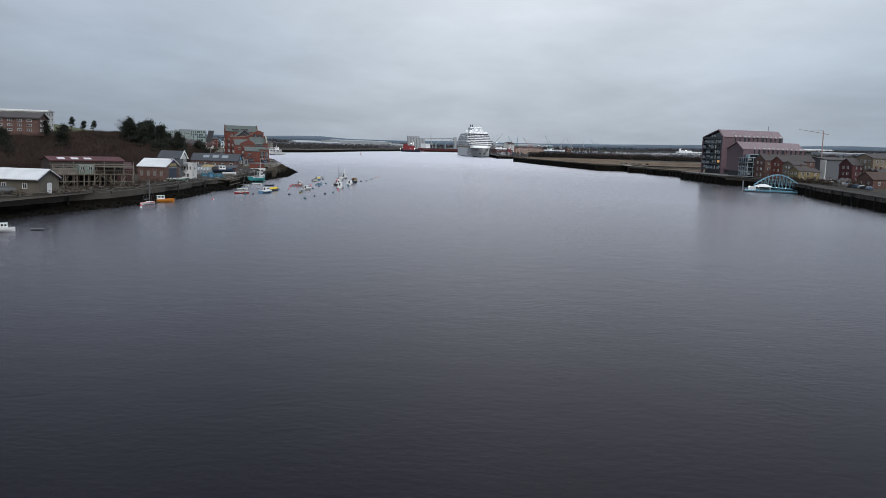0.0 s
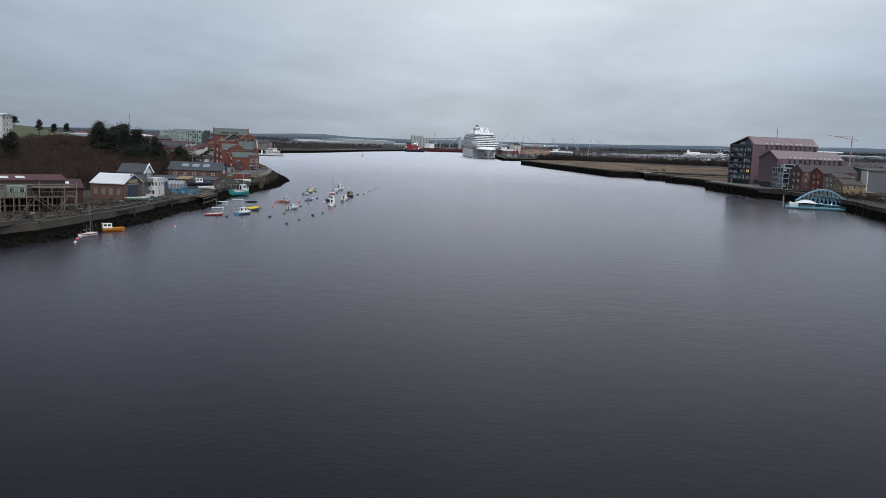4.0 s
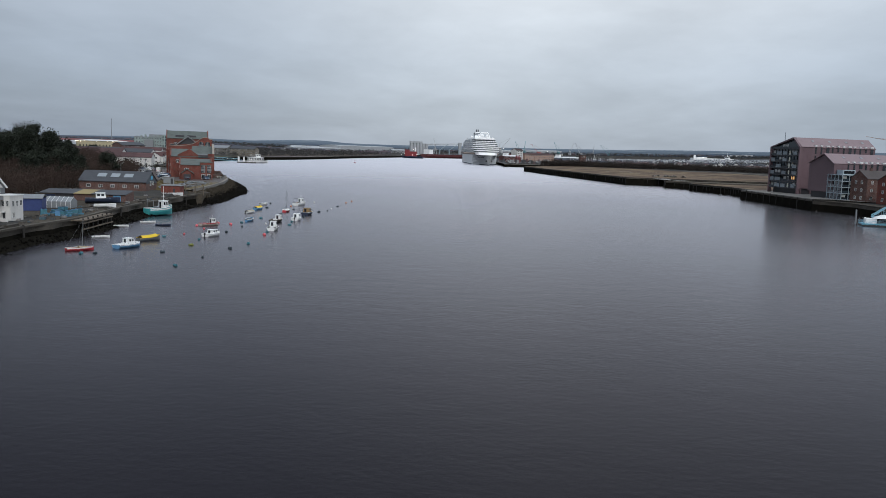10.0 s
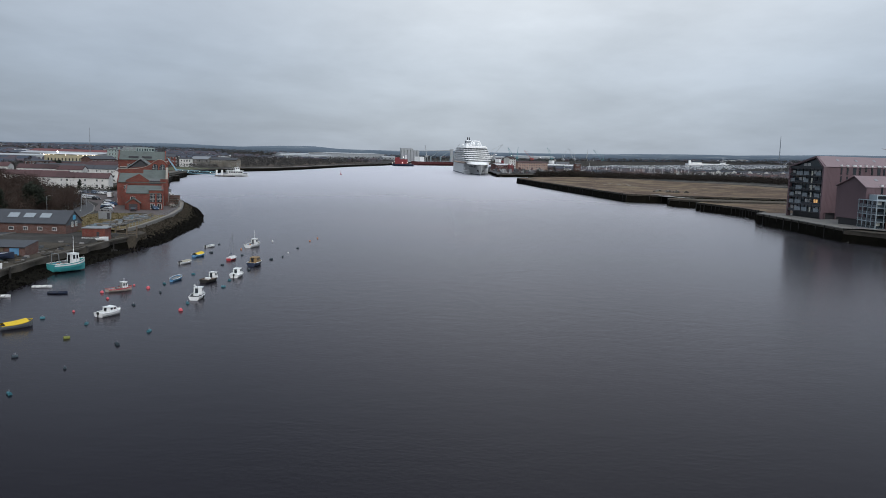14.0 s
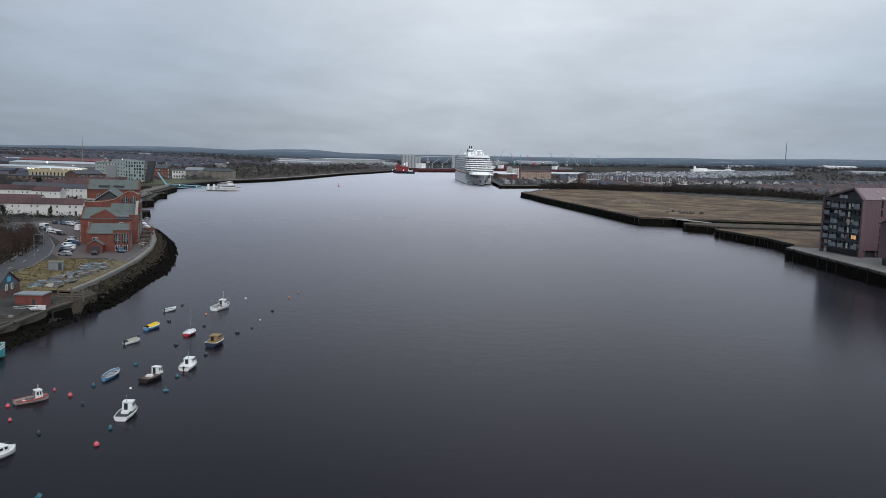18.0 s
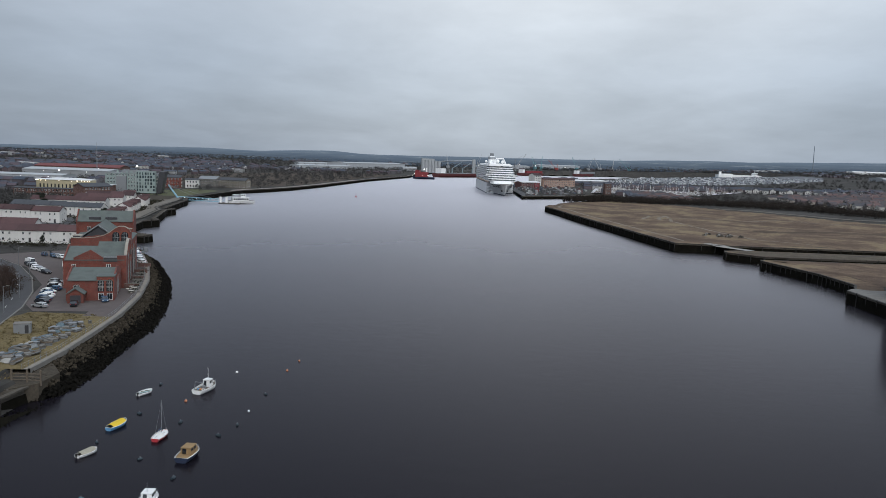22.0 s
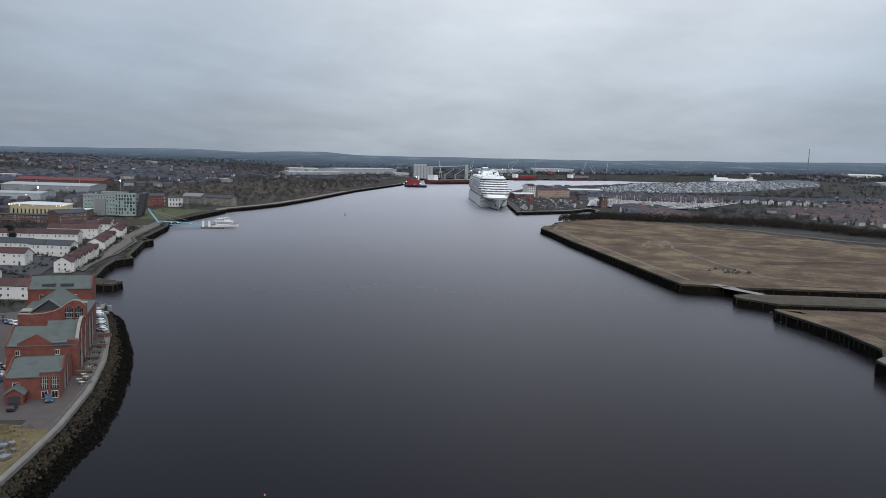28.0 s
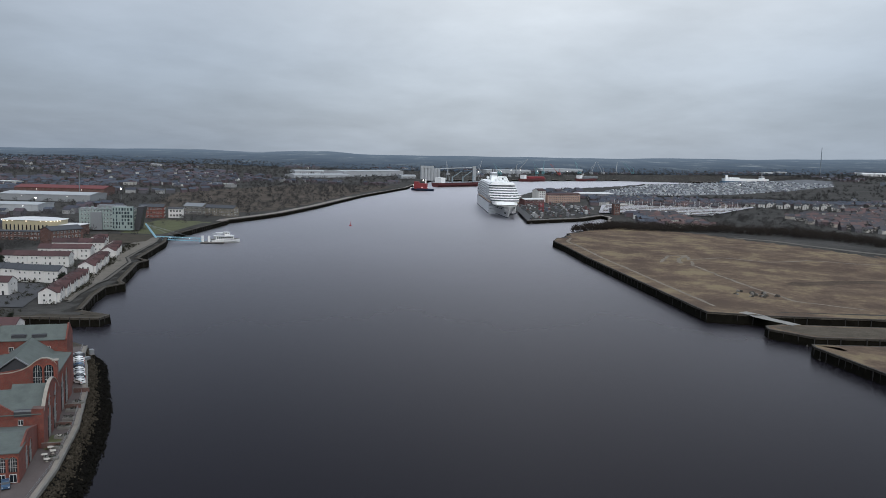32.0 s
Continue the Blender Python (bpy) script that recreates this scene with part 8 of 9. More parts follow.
# terrace furniture on the river side of the warehouse
lawn = patch("terrace_lawn", [(-92.0, 469.5), (-95.2, 480.0), (-98.0, 479.0), (-95.0, 468.8)], 4.16, GREEN_GRASS, "small green lawn on the riverside terrace", "grass")
PALE_STONE_TOP = mat("pale_table_top", (0.45, 0.42, 0.37), 0.7, 0.15, 2.0)
for x, y in ((-91.6, 466.6), (-93.4, 469.0), (-92.4, 464.0), (-95.2, 477.2), (-90.4, 461.2)):
    tb = thing("garden_table", "round pale garden table on the riverside terrace", "table", pose(x, y, 4.17), "garden tables")
    part("tabletop", G().tube((0, 0, 0.70), (0, 0, 0.76), 0.75, n=14), PALE_STONE_TOP, tb)
    part("pedestal", G().tube((0, 0, 0), (0, 0, 0.7), 0.12, 0.08, 8), PALE_STONE_TOP, tb)
    part("foot", G().tube((0, 0, 0), (0, 0, 0.06), 0.35, n=10), PALE_STONE_TOP, tb)
rng = random.Random(19)
for i in range(7):
    x, y = -90.5 - i * 2.2 + rng.uniform(-0.8, 0.8), 463 + i * 7.2
    bx = thing("planter", "pale planting bed with shrubs on the riverside terrace", "planter", pose(x, y, 4.1, 0, 0, 17), "terrace planters")
    part("box", G().box(-1.6, 1.6, -0.9, 0.9, 0, 0.6), CONCRETE, bx)
    g = G()
    for q in range(5):
        leaf_clump(g, Vector((rng.uniform(-1.2, 1.2), rng.uniform(-0.6, 0.6), 0.8)), 0.55, 26, 0.16, rng)
    part("shrub", g, LEAF_EVERGREEN, bx)
for i in range(4):
    fw = thing("terrace_wall", "low brick dividing wall between riverside terraces", "wall", pose(-95.0 - i * 4.5, 470 + i * 15.5, 4.1, 0, 0, 17))
    part("wall", G().box(-1.0, 3.4, -0.12, 0.12, 0, 1.3), BRICK_BROWN, fw)
    part("cap", G().box(-1.05, 3.45, -0.16, 0.16, 1.3, 1.4), CONCRETE, fw)
rng = random.Random(29)
for i in range(20):
    x, y = -121 - rng.random() * 10, 536 + rng.random() * 30
    wb = thing("stored_crate", "pale stacked crate in the yard beside the slipway", "crate", pose(x, y, 4.1, 0, 0, rng.uniform(0, 180)), "yard crates")
    part("crate_body", G().box(-1.1, 1.1, -0.7, 0.7, 0, rng.uniform(0.6, 1.8)), rng.choice((WHITE, STEEL_GREY, CONCRETE, MULLION)), wb)
    part("lid", G().box(-1.15, 1.15, -0.75, 0.75, -0.02, 0.12), CONCRETE, wb)

# ---------------------------------------------------------------- white riverside terraces
def terrace(x0, y0, rz, units, uw, depth, hw, roof, storeys, front_gables=False):
    c, s = math.cos(radians(rz)), math.sin(radians(rz))
    for i in range(units):
        u = (i + 0.5) * uw
        jog = 0.5 * (i % 2)
        x, y = x0 + c * u - s * jog, y0 + s * u + c * jog
        h = gable_house("terraced_house", "white rendered terraced house with a %s roof" % ("maroon tiled" if roof is ROOF_MAROON else "dark slate"), "house", x, y, rz, uw, depth, hw, 2.3, WHITE, roof, z=4.3 + 0.4 * (x < -230), storeys=storeys, win=(0.95, 1.15), gap=2.7, faces=("s", "n") + (("w",) if i == 0 else ()) + (("e",) if i == units - 1 else ()), group="white terraces", door=i % 2 == 0)
        if front_gables:
            g = G()
            g.profile([(-1.9, 0), (1.9, 0), (1.9, hw), (0, hw + 1.9), (-1.9, hw)], -depth / 2 - 1.3, 0, "y")
            part("front_gable", g, WHITE, h)
            g = G()
            g.profile([(-2.2, hw - 0.2), (0, hw + 2.0), (2.2, hw - 0.2), (2.2, hw), (0, hw + 2.25), (-2.2, hw)], -depth / 2 - 1.55, 0, "y")
            part("gable_roof", g, roof, h)
            for st in range(storeys):
                window(h, pose(0, -depth / 2 - 1.3, st * hw / storeys + 0.9, 0, 0, 0), 1.1, 1.2)


terrace(-184.5, 652, 102, 10, 6.6, 8, 4.9, ROOF_MAROON, 2, True)
terrace(-205, 738, 104, 8, 6.6, 8, 5.0, ROOF_MAROON, 2, True)
terrace(-221, 806, 106, 6, 6.6, 8, 5.0, ROOF_MAROON, 2, True)
terrace(-262, 716, -3, 7, 8.0, 9, 6.2, SLATE_DARK, 2)
terrace(-276, 766, 5, 6, 8.0, 9, 6.0, ROOF_MAROON, 2)
terrace(-262, 800, 8, 4, 8.0, 9, 6.4, ROOF_MAROON, 2)
terrace(-270, 835, 8, 4, 8.5, 9, 6.2, ROOF_MAROON, 2)
terrace(-300, 690, 4, 4, 8.0, 9, 6.6, ROOF_MAROON, 2)
terrace(-252, 672, 2, 5, 8.0, 9, 6.4, ROOF_MAROON, 2)
terrace(-204, 578, 8, 5, 8.6, 10, 5.3, ROOF_MAROON, 2)
terrace(-238, 610, 6, 5, 8.4, 9, 4.9, ROOF_MAROON, 2)
terrace(-250, 850, 100, 3, 8, 9, 6.0, ROOF_MAROON, 2, True)
drape("waste_ground", [(-232, 1200), (-206, 1240), (-190, 1345), (-162, 1620), (-112, 1930), (-300, 1930), (-430, 1560), (-370, 1250)], 8.0, 0.25, mat("cleared_works_land", (0.048, 0.042, 0.038), 1.0, 0.45, 28.0, 0.3, spec=0.05, second=(0.135, 0.112, 0.092), detail_scale=14.0), "brown cleared riverside works land")
patch("terrace_road", [(-190, 640), (-200, 640), (-240, 660), (-252, 700), (-215, 705), (-203, 690)], 4.35, ASPHALT, "curving asphalt estate road between the terraces", "road")
patch("river_walk", [(-178, 660), (-184, 700), (-188, 722), (-202, 790), (-212, 812), (-226, 905), (-236, 945), (-246, 940), (-232, 850), (-218, 790), (-200, 722), (-192, 690), (-187, 655)], 4.48, mat("brown_setts", (0.135, 0.118, 0.097), 0.95, 0.35, 4.0, 0.3, stains=0.3), "paved riverside walk before the terraces", "pavement")
drape("landing_green", [(-240, 960), (-233, 1085), (-290, 1100), (-300, 1000), (-275, 955)], 6.0, 0.12, GREEN_GRASS, "mown grass beside the ferry landing", "grass")
patch("landing_square", [(-233, 905), (-240, 945), (-275, 950), (-300, 940), (-290, 890), (-245, 880)], 4.6, YARD, "pale paved square at the ferry landing", "pavement")

# hedges, shrubs and small trees before the terraces and along the walk
g = G()
rng = random.Random(47)
for base, n_h, spread in (([(-182, 650), (-190, 700), (-203, 738), (-212, 790), (-222, 812), (-233, 880)], 420, 4.0), ([(-205, 640), (-212, 720), (-236, 800), (-250, 860)], 150, 9.0), ([(-150, 568), (-190, 566), (-240, 566)], 240, 5.0), ([(-300, 700), (-260, 705), (-215, 712)], 240, 5.0), ([(-290, 755), (-240, 752)], 150, 5.0), ([(-300, 640), (-250, 645), (-205, 640)], 260, 7.0), ([(-260, 590), (-200, 600), (-190, 625)], 200, 6.0)):
    ln = resample(base, 1.0)
    for i in range(n_h):
        x, y = rng.choice(ln)
        x, y = x + rng.uniform(-spread, spread), y + rng.uniform(-spread, spread)
        r = rng.uniform(0.5, 1.5)
        leaf_clump(g, Vector((x, y, 4.4 + r * 0.6)), r, 34, 0.24, rng, 0.75)
solid("terrace_hedges", g, mat("dark_hedge", (0.018, 0.022, 0.014), 1.0, 0.4, 2.0, per="island", spec=0.1, second=(0.05, 0.045, 0.03)), "dark hedges and shrubs before the white terraces", "hedges", kind="stuff")
track("walk_path", [(-176, 655), (-181, 676), (-186, 700), (-186, 722), (-200, 790), (-210, 812), (-224, 900), (-236, 945)], 1.6, mat("worn_footpath", (0.10, 0.09, 0.078), 0.95, 0.3, 3.0), "worn riverside footpath", "path", 0.62)

# curved pool hall, glass office, hangars and other landmarks of the left bank
def big_box(name, label, category, x, y, rz, L, W, H, wall, roof, storeys=0, rise=0.0, wgap=3.0, glass=None, z=None, lights=0):
    z = float(land_height(x, y)) if z is None else z
    b = thing(name, label, category, pose(x, y, z, 0, 0, rz))
    part("wall", G().profile([(-W / 2, -1), (W / 2, -1), (W / 2, H), (0, H + rise), (-W / 2, H)], -L / 2, L / 2), wall, b)
    g = G()
    for sg in (1, -1):
        o = [(0, H + rise + 0.5), (0, H + rise + 0.05), (sg * (W / 2 + 0.5), H - 0.1), (sg * (W / 2 + 0.5), H + 0.35)]
        g.profile(o if sg > 0 else o[::-1], -L / 2 - 0.4, L / 2 + 0.4)
    part("roof", g, roof, b)
    if storeys:
        sh = H / storeys
        n_ = int((L - 1) / wgap)
        for f in ("s", "e"):
            k = n_ if f == "s" else int((W - 1) / wgap)
            for st in range(storeys):
                for i in range(k):
                    u = (i - (k - 1) / 2) * wgap
                    m = pose(u, -W / 2, st * sh + sh * 0.3, 0, 0, 0) if f == "s" else pose(L / 2, u, st * sh + sh * 0.3, 0, 0, 90)
                    window(b, m, wgap * 0.5, sh * 0.5, glass)
    for i in range(lights):
        part("lamp", G().ball(((i - (lights - 1) / 2) * L / lights, -W / 2 - 0.6, H * 0.8), 0.35, 8, 5), LAMP_WHITE, b, "lit floodlight")
    return b


ph = thing("pool_hall", "rounded yellow-clad leisure pool hall with a lit roof rim", "leisure centre", pose(-331, 930, 6.0))
rounded = lambda a, k=1.0: (23 * k * math.copysign(abs(math.cos(a)) ** 0.5, math.cos(a)), 14 * k * math.copysign(abs(math.sin(a)) ** 0.5, math.sin(a)))
ring = [rounded(2 * math.pi * (i + 0.5) / 28) for i in range(28)]
part("drum_wall", G().prism(ring, -1, 11), mat("yellow_cladding", (0.40, 0.35, 0.23), 0.7, 0.12, 3.0), ph, "curved yellow panel wall")
part("roof", G().prism([(x * 1.05, y * 1.05) for x, y in ring], 11, 12.2, [(x * 0.5, y * 0.5) for x, y in ring]), ROOF_WHITE, ph)
for i in range(14, 28):
    a = 2 * math.pi * i / 28
    part("rim_lamp", G().ball((*rounded(a, 1.02), 10.4), 0.3, 6, 4), LAMP_WARM, ph, "lit warm rim lamp")
for i in range(11):
    part("slot_window", G().box(-0.5, 0.5, -0.1, 0.1, 2.5, 7.5), GLASS, ph, at=pose(-16 + i * 3.2, -14.02 if abs(i - 5) < 4 else -13.9, 0))
part("side_hall", G().box(22, 38, -8, 12, -1, 7), BRICK_BROWN, ph)
part("side_hall_roof", G().box(21.5, 38.5, -8.5, 12.5, 7, 7.4), ROOF_WHITE, ph)
big_box("brick_offices", "brown brick office range before the pool hall", "office building", -330, 895, 4, 52, 9, 6.5, BRICK_BROWN, SLATE_DARK, 2, 0.4)
big_box("brick_flats", "dark red brick flats with pitched roof", "apartment building", -288, 884, 60, 26, 13, 10, BRICK_BROWN, SLATE_DARK, 3, 2.5)
PALE_GREEN = mat("pale_green_glass", (0.27, 0.325, 0.31), 0.25, 0.2, 4.0)
go = big_box("glass_office", "pale green glass office building with stepped wings", "office building", -295, 984, 10, 44, 16, 16.5, PALE_GREEN, STEEL_GREY, 5, 0.0, 2.6, GLASS_BLUE, z=6.0)
gw = part("glass_wing", G().box(6, 23, -13, -8, -1, 19), PALE_GREEN, go)
rng = random.Random(88)
for i in range(7):
    for k in range(6):
        if rng.random() < 0.8:
            part("pane", G().box(6.6 + i * 2.35, 6.6 + i * 2.35 + rng.choice((1.0, 1.6)), -13.06, -12.98, 0.8 + k * 3.0, 2.9 + k * 3.0), GLASS_BLUE, gw)
for i in range(11):
    part("roof_fin", G().box(-20 + i * 4, -18 + i * 4, -8.05, -7.6, 16.5, 17.6 + (i % 3) * 0.7), PALE_GREEN, go)
part("grey_tower", G().box(-12, -3, -11, -8, -1, 14), STEEL_GREY, go, "plain grey stair tower")
part("leaning_frame", G().loft([[(22, -8, -1), (27, -8, -1), (27, 8, -1), (22, 8, -1)], [(26, -8, 19), (31, -8, 19), (31, 8, 19), (26, 8, 19)]]), MULLION, go, "dark leaning steel frame")
part("roof_plant", G().box(-8, 14, -4, 5, 16.8, 19.5), STEEL_GREY, go)
big_box("grey_hangar", "large grey metal warehouse", "warehouse", -500, 1310, 2, 110, 55, 8, mat("grey_metal_wall", (0.25, 0.26, 0.27), 0.6, 0.1, 6.0), PORT_GREY, 0, 2.0, lights=2)
big_box("white_hangar", "low white-roofed retail warehouse", "warehouse", -480, 1155, 3, 90, 40, 6.5, PORT_GREY, PORT_GREY, 0, 1.2, lights=3)
big_box("red_roof_store", "large store with a dark red roof", "store", -540, 1425, 4, 120, 45, 9, BRICK_BROWN, mat("dark_red_roof", (0.14, 0.035, 0.034), 0.8, 0.2, 6.0), 0, 3.0, lights=2)
big_box("customs_house", "stone custom house with hipped grey roof", "public building", -278, 1172, -12, 22, 14, 8.5, CONCRETE, STEEL_GREY, 2, 3.0)
big_box("stone_warehouse", "long stone riverside warehouse", "warehouse", -246, 1158, -14, 34, 12, 8.5, mat("buff_stone", (0.17, 0.15, 0.12), 0.95, 0.25, 2.0, 0.4, stains=0.3), SLATE_DARK, 3, 2.6)
big_box("brick_hotel", "red brick house group above the landing", "apartment building", -304, 1112, 12, 24, 13, 11, BRICK_RED, SLATE_DARK, 3, 2.5)
big_box("white_annex", "white rendered block beside the brick houses", "office building", -283, 1122, 12, 14, 10, 9, WHITE, SLATE_DARK, 2, 1.0)
mst = thing("lattice_mast", "slim lattice radio mast above the town", "mast", pose(-500, 1380, 8))
part("mast", G().tube((0, 0, 0), (0, 0, 42), 0.8, 0.25, 4), STEEL_GREY, mst)
hb = big_box("hill_flats", "dark brick flats with pitched roof on top of the bank", "apartment building", -140.5, 283, 10, 15, 10, 4.6, BRICK_BROWN, SLATE_BROWN, 3, 1.6, z=16.0)
big_box("white_hill_block", "white rendered block of flats on the hilltop", "apartment building", -166, 335, 8, 22, 10, 8.0, WHITE, WHITE, 4, 0.3)

# far white sheds, port, silos and ships
for x, y, rz, L, W, H in ((-235, 2430, 55, 230, 70, 16), (-330, 2270, 45, 160, 40, 8), (-120, 2330, 30, 40, 22, 9), (-380, 2480, 30, 110, 40, 9), (150, 2820, 30, 160, 40, 12), (330, 2990, 20, 150, 50, 14)):
    big_box("port_shed", "long pale metal port shed", "warehouse", x, y, rz, L, W, H * 0.8, PORT_GREY, PORT_GREY, 0, 2.0)
sl = thing("grain_silo", "tall grey concrete grain silo block", "silo", pose(-62, 2318, 5, 0, 0, 10))
for i in range(6):
    for j in range(2):
        part("silo_cell", G().tube((i * 8 - 20, j * 8, 0), (i * 8 - 20, j * 8, 30), 4.3, n=14), PORT_GREY, sl)
part("head_house", G().box(-24, 8, -4, 12, 30, 35), PORT_GREY, sl)
part("conveyor", G().tube((24, 4, 29), (120, 60, 33), 1.2, n=6), PORT_GREY, sl)
part("conveyor_tower", G().box(117, 125, 56, 64, 0, 36), PORT_GREY, sl)
rs = thing("red_vessel", "dark red offshore vessel with two white funnels and deck lights", "ship", pose(-63, 1905, 0, 0, 0, 80) @ Matrix.Diagonal((0.75, 0.75, 0.85, 1)))
boat_hull(rs, 60, 15, 5, NAVY_PAINT, STEEL_GREY, NAVY_PAINT)
part("superstructure", G().box(-6.5, 6.5, -12, 22, 4.5, 17), mat("dark_ship_red", (0.22, 0.03, 0.035), 0.6, 0.2, 4.0), rs)
part("bridge", G().box(-7, 7, 10, 21, 17, 21), mat("dark_ship_red", (0.22, 0.03, 0.035)), rs)
for sx in (-4, 4):
    part("funnel", G().tube((sx, -8, 17), (sx, -8, 27), 1.3, 1.1, 10), WHITE_SHIP, rs)
for p in ((-7.5, -14, 9), (-7.8, 23, 12), (0, 31, 7), (-8, 0, 8)):
    part("deck_lamp", G().ball(p, 0.7, 8, 5), LAMP_WHITE, rs, "lit deck lamp")
bk = thing("bulk_carrier", "long bulk carrier with dark red hull and deck cranes", "ship", pose(20, 2160, 0, 0, 0, -42))
boat_hull(bk, 190, 28, 9, mat("dull_red_hull", (0.12, 0.035, 0.035), 0.6, 0.2), STEEL_GREY, NAVY_PAINT)
part("accommodation", G().box(-9, 9, -86, -72, 8, 20), WHITE_SHIP, bk)
for y_ in (-40, -5, 30):
    part("deck_crane", G().tube((0, y_, 9), (0, y_, 22), 1.6, n=8).tube((0, y_, 20), (4, y_ + 26, 34), 0.8, n=5), mat("crane_blue_grey", (0.2, 0.25, 0.27), 0.6), bk)
cc = thing("car_carrier", "white-topped blue car carrier ship at the far dock", "ship", pose(815, 2640, 0, 0, 0, -80) @ Matrix.Diagonal((0.75, 0.72, 1.0, 1)))
part("hull", G().loft([[(x, y_, z) for x, y_, z in ((-15 * w, yy, 0), (15 * w, yy, 0), (15 * w, yy, 15), (-15 * w, yy, 15))] for yy, w in ((-100, 0.9), (-60, 1), (60, 1), (88, 0.7), (102, 0.2))]), mat("mid_blue_hull", (0.045, 0.10, 0.17), 0.5, 0.15, 4.0), cc)
part("upper_hull", G().loft([[(x, y_, z) for x, y_, z in ((-15 * w, yy, 15), (15 * w, yy, 15), (15 * w, yy, 22), (-15 * w, yy, 22))] for yy, w in ((-92, 0.9), (-60, 1), (60, 1), (86, 0.75), (94, 0.5))]), WHITE_SHIP, cc)
part("bridge", G().box(-12, 12, 62, 74, 22, 29), WHITE_SHIP, cc)
part("bridge_window", G().box(-12.3, 12.3, 61.7, 74.3, 25.8, 27.4), GLASS, cc)
part("deckhouse", G().box(-10, 10, -70, -30, 22, 25), WHITE_SHIP, cc)
part("funnel", G().box(-3, 3, -84, -76, 22, 31), WHITE_SHIP, cc)
part("radar_mast", G().tube((0, 68, 29), (0, 68, 39), 0.8, 0.4, 6), WHITE_SHIP, cc)


def port_crane(x, y, h, jib, a, paint, label):
    c = thing("harbour_crane", label, "crane", pose(x, y, 4.5, 0, 0, a), "harbour cranes")
    for sx in (-4, 4):
        for sy in (-4, 4):
            part("leg", G().tube((sx, sy, 0), (sx * 0.5, sy * 0.5, h * 0.45), 0.7, 0.6, 6), paint, c)
    part("cab", G().box(-4, 4, -5, 5, h * 0.45, h * 0.62), paint, c)
    g = G().tube((0, 3, h * 0.6), (0, 3 + jib * 0.7, h * 0.6 + jib * 0.72), 0.75, 0.4, 5)
    g.tube((0, -3, h * 0.6), (0, -2, h), 0.6, n=5).tube((0, -2, h), (0, 3 + jib * 0.7, h * 0.6 + jib * 0.72), 0.25, n=4)
    part("jib", g, paint, c)


TEAL_CRANE, GREY_CRANE, RED_CRANE = mat("teal_crane", (0.10, 0.22, 0.24), 0.6), mat("grey_crane", (0.3, 0.31, 0.32), 0.6), mat("red_crane", (0.3, 0.06, 0.05), 0.6)
for x, y, h, j, a, m in ((-20, 2390, 30, 40, 10, GREY_CRANE), (60, 2520, 34, 44, -20, GREY_CRANE), (120, 2560, 30, 34, 40, TEAL_CRANE), (230, 2660, 34, 40, 15, TEAL_CRANE), (250, 2680, 36, 42, -10, TEAL_CRANE), (300, 2720, 30, 36, 70, RED_CRANE), (370, 2790, 34, 46, 20, TEAL_CRANE),
                        (410, 2820, 32, 44, -30, GREY_CRANE), (450, 2850, 34, 46, 25, GREY_CRANE), (500, 2900, 34, 44, -15, GREY_CRANE), (560, 2940, 34, 44, 60, TEAL_CRANE), (170, 2600, 40, 46, -60, GREY_CRANE)):
    port_crane(x, y, h, j, a, m, "tall dockside luffing crane at the far port")
for x, y, a in ((215, 2640, -44), (390, 2790, -44)):
    v = thing("cargo_ship", "red and white cargo ship at the far quay", "ship", pose(x, y - 40, 0, 0, 0, a))
    boat_hull(v, 110, 18, 8, mat("dull_red_hull", (0.12, 0.035, 0.035)), STEEL_GREY, NAVY_PAINT)
    part("accommodation", G().box(-7, 7, -48, -38, 7, 18), WHITE_SHIP, v)
    part("cargo", G().box(-8, 8, -30, 40, 8, 14), mat("dark_ship_red", (0.22, 0.03, 0.035)) if x < 300 else STEEL_GREY, v)
for x, y, h in ((-64, 1960, 14), (150, 2560, 26), (120, 2500, 24), (60, 2460, 22), (180, 2600, 26), (230, 2640, 24), (330, 2760, 22), (-420, 1320, 16), (-455, 1175, 12), (620, 2100, 18)):
    fl = thing("floodlight_mast", "lit floodlight on a steel mast at the port", "floodlight", pose(x, y, 4.5), "port floodlights")
    part("mast", G().tube((0, 0, 0), (0, 0, h), 0.4, 0.25, 6), STEEL_GREY, fl)
    part("lamp", G().ball((0, -0.6, h), 0.95, 8, 5), LAMP_WHITE, fl, "glowing white lamp")
tm = thing("transmitter_mast", "very tall thin transmitter mast on the horizon", "mast", pose(1168, 2980, 25))
part("mast", G().tube((0, 0, 0), (0, 0, 96), 2.0, 0.8, 4), mat("hazy_steel", (0.16, 0.19, 0.22), 0.8), tm)
tc = thing("tower_crane", "slim orange tower crane over the old town roofs", "crane", pose(313, 683, 5, 0, 0, 168))
# orange paint paled, with distance haze mixed into its colour
part("tower", G().tube((0, 0, 0), (0, 0, 30), 0.5, 0.5, 4), mat("hazed_orange_crane", (0.34, 0.25, 0.22), 0.7), tc)
part("jib", G().tube((-4, 0, 30), (19, 0, 33.5), 0.32, 0.2, 4), mat("hazed_orange_crane", (0.30, 0.17, 0.14)), tc)
part("tie", G().tube((0, 0, 30), (0, 0, 33), 0.3, n=4).tube((0, 0, 33), (12, 0, 32.4), 0.1, n=3), mat("hazed_orange_crane", (0.30, 0.17, 0.14)), tc)

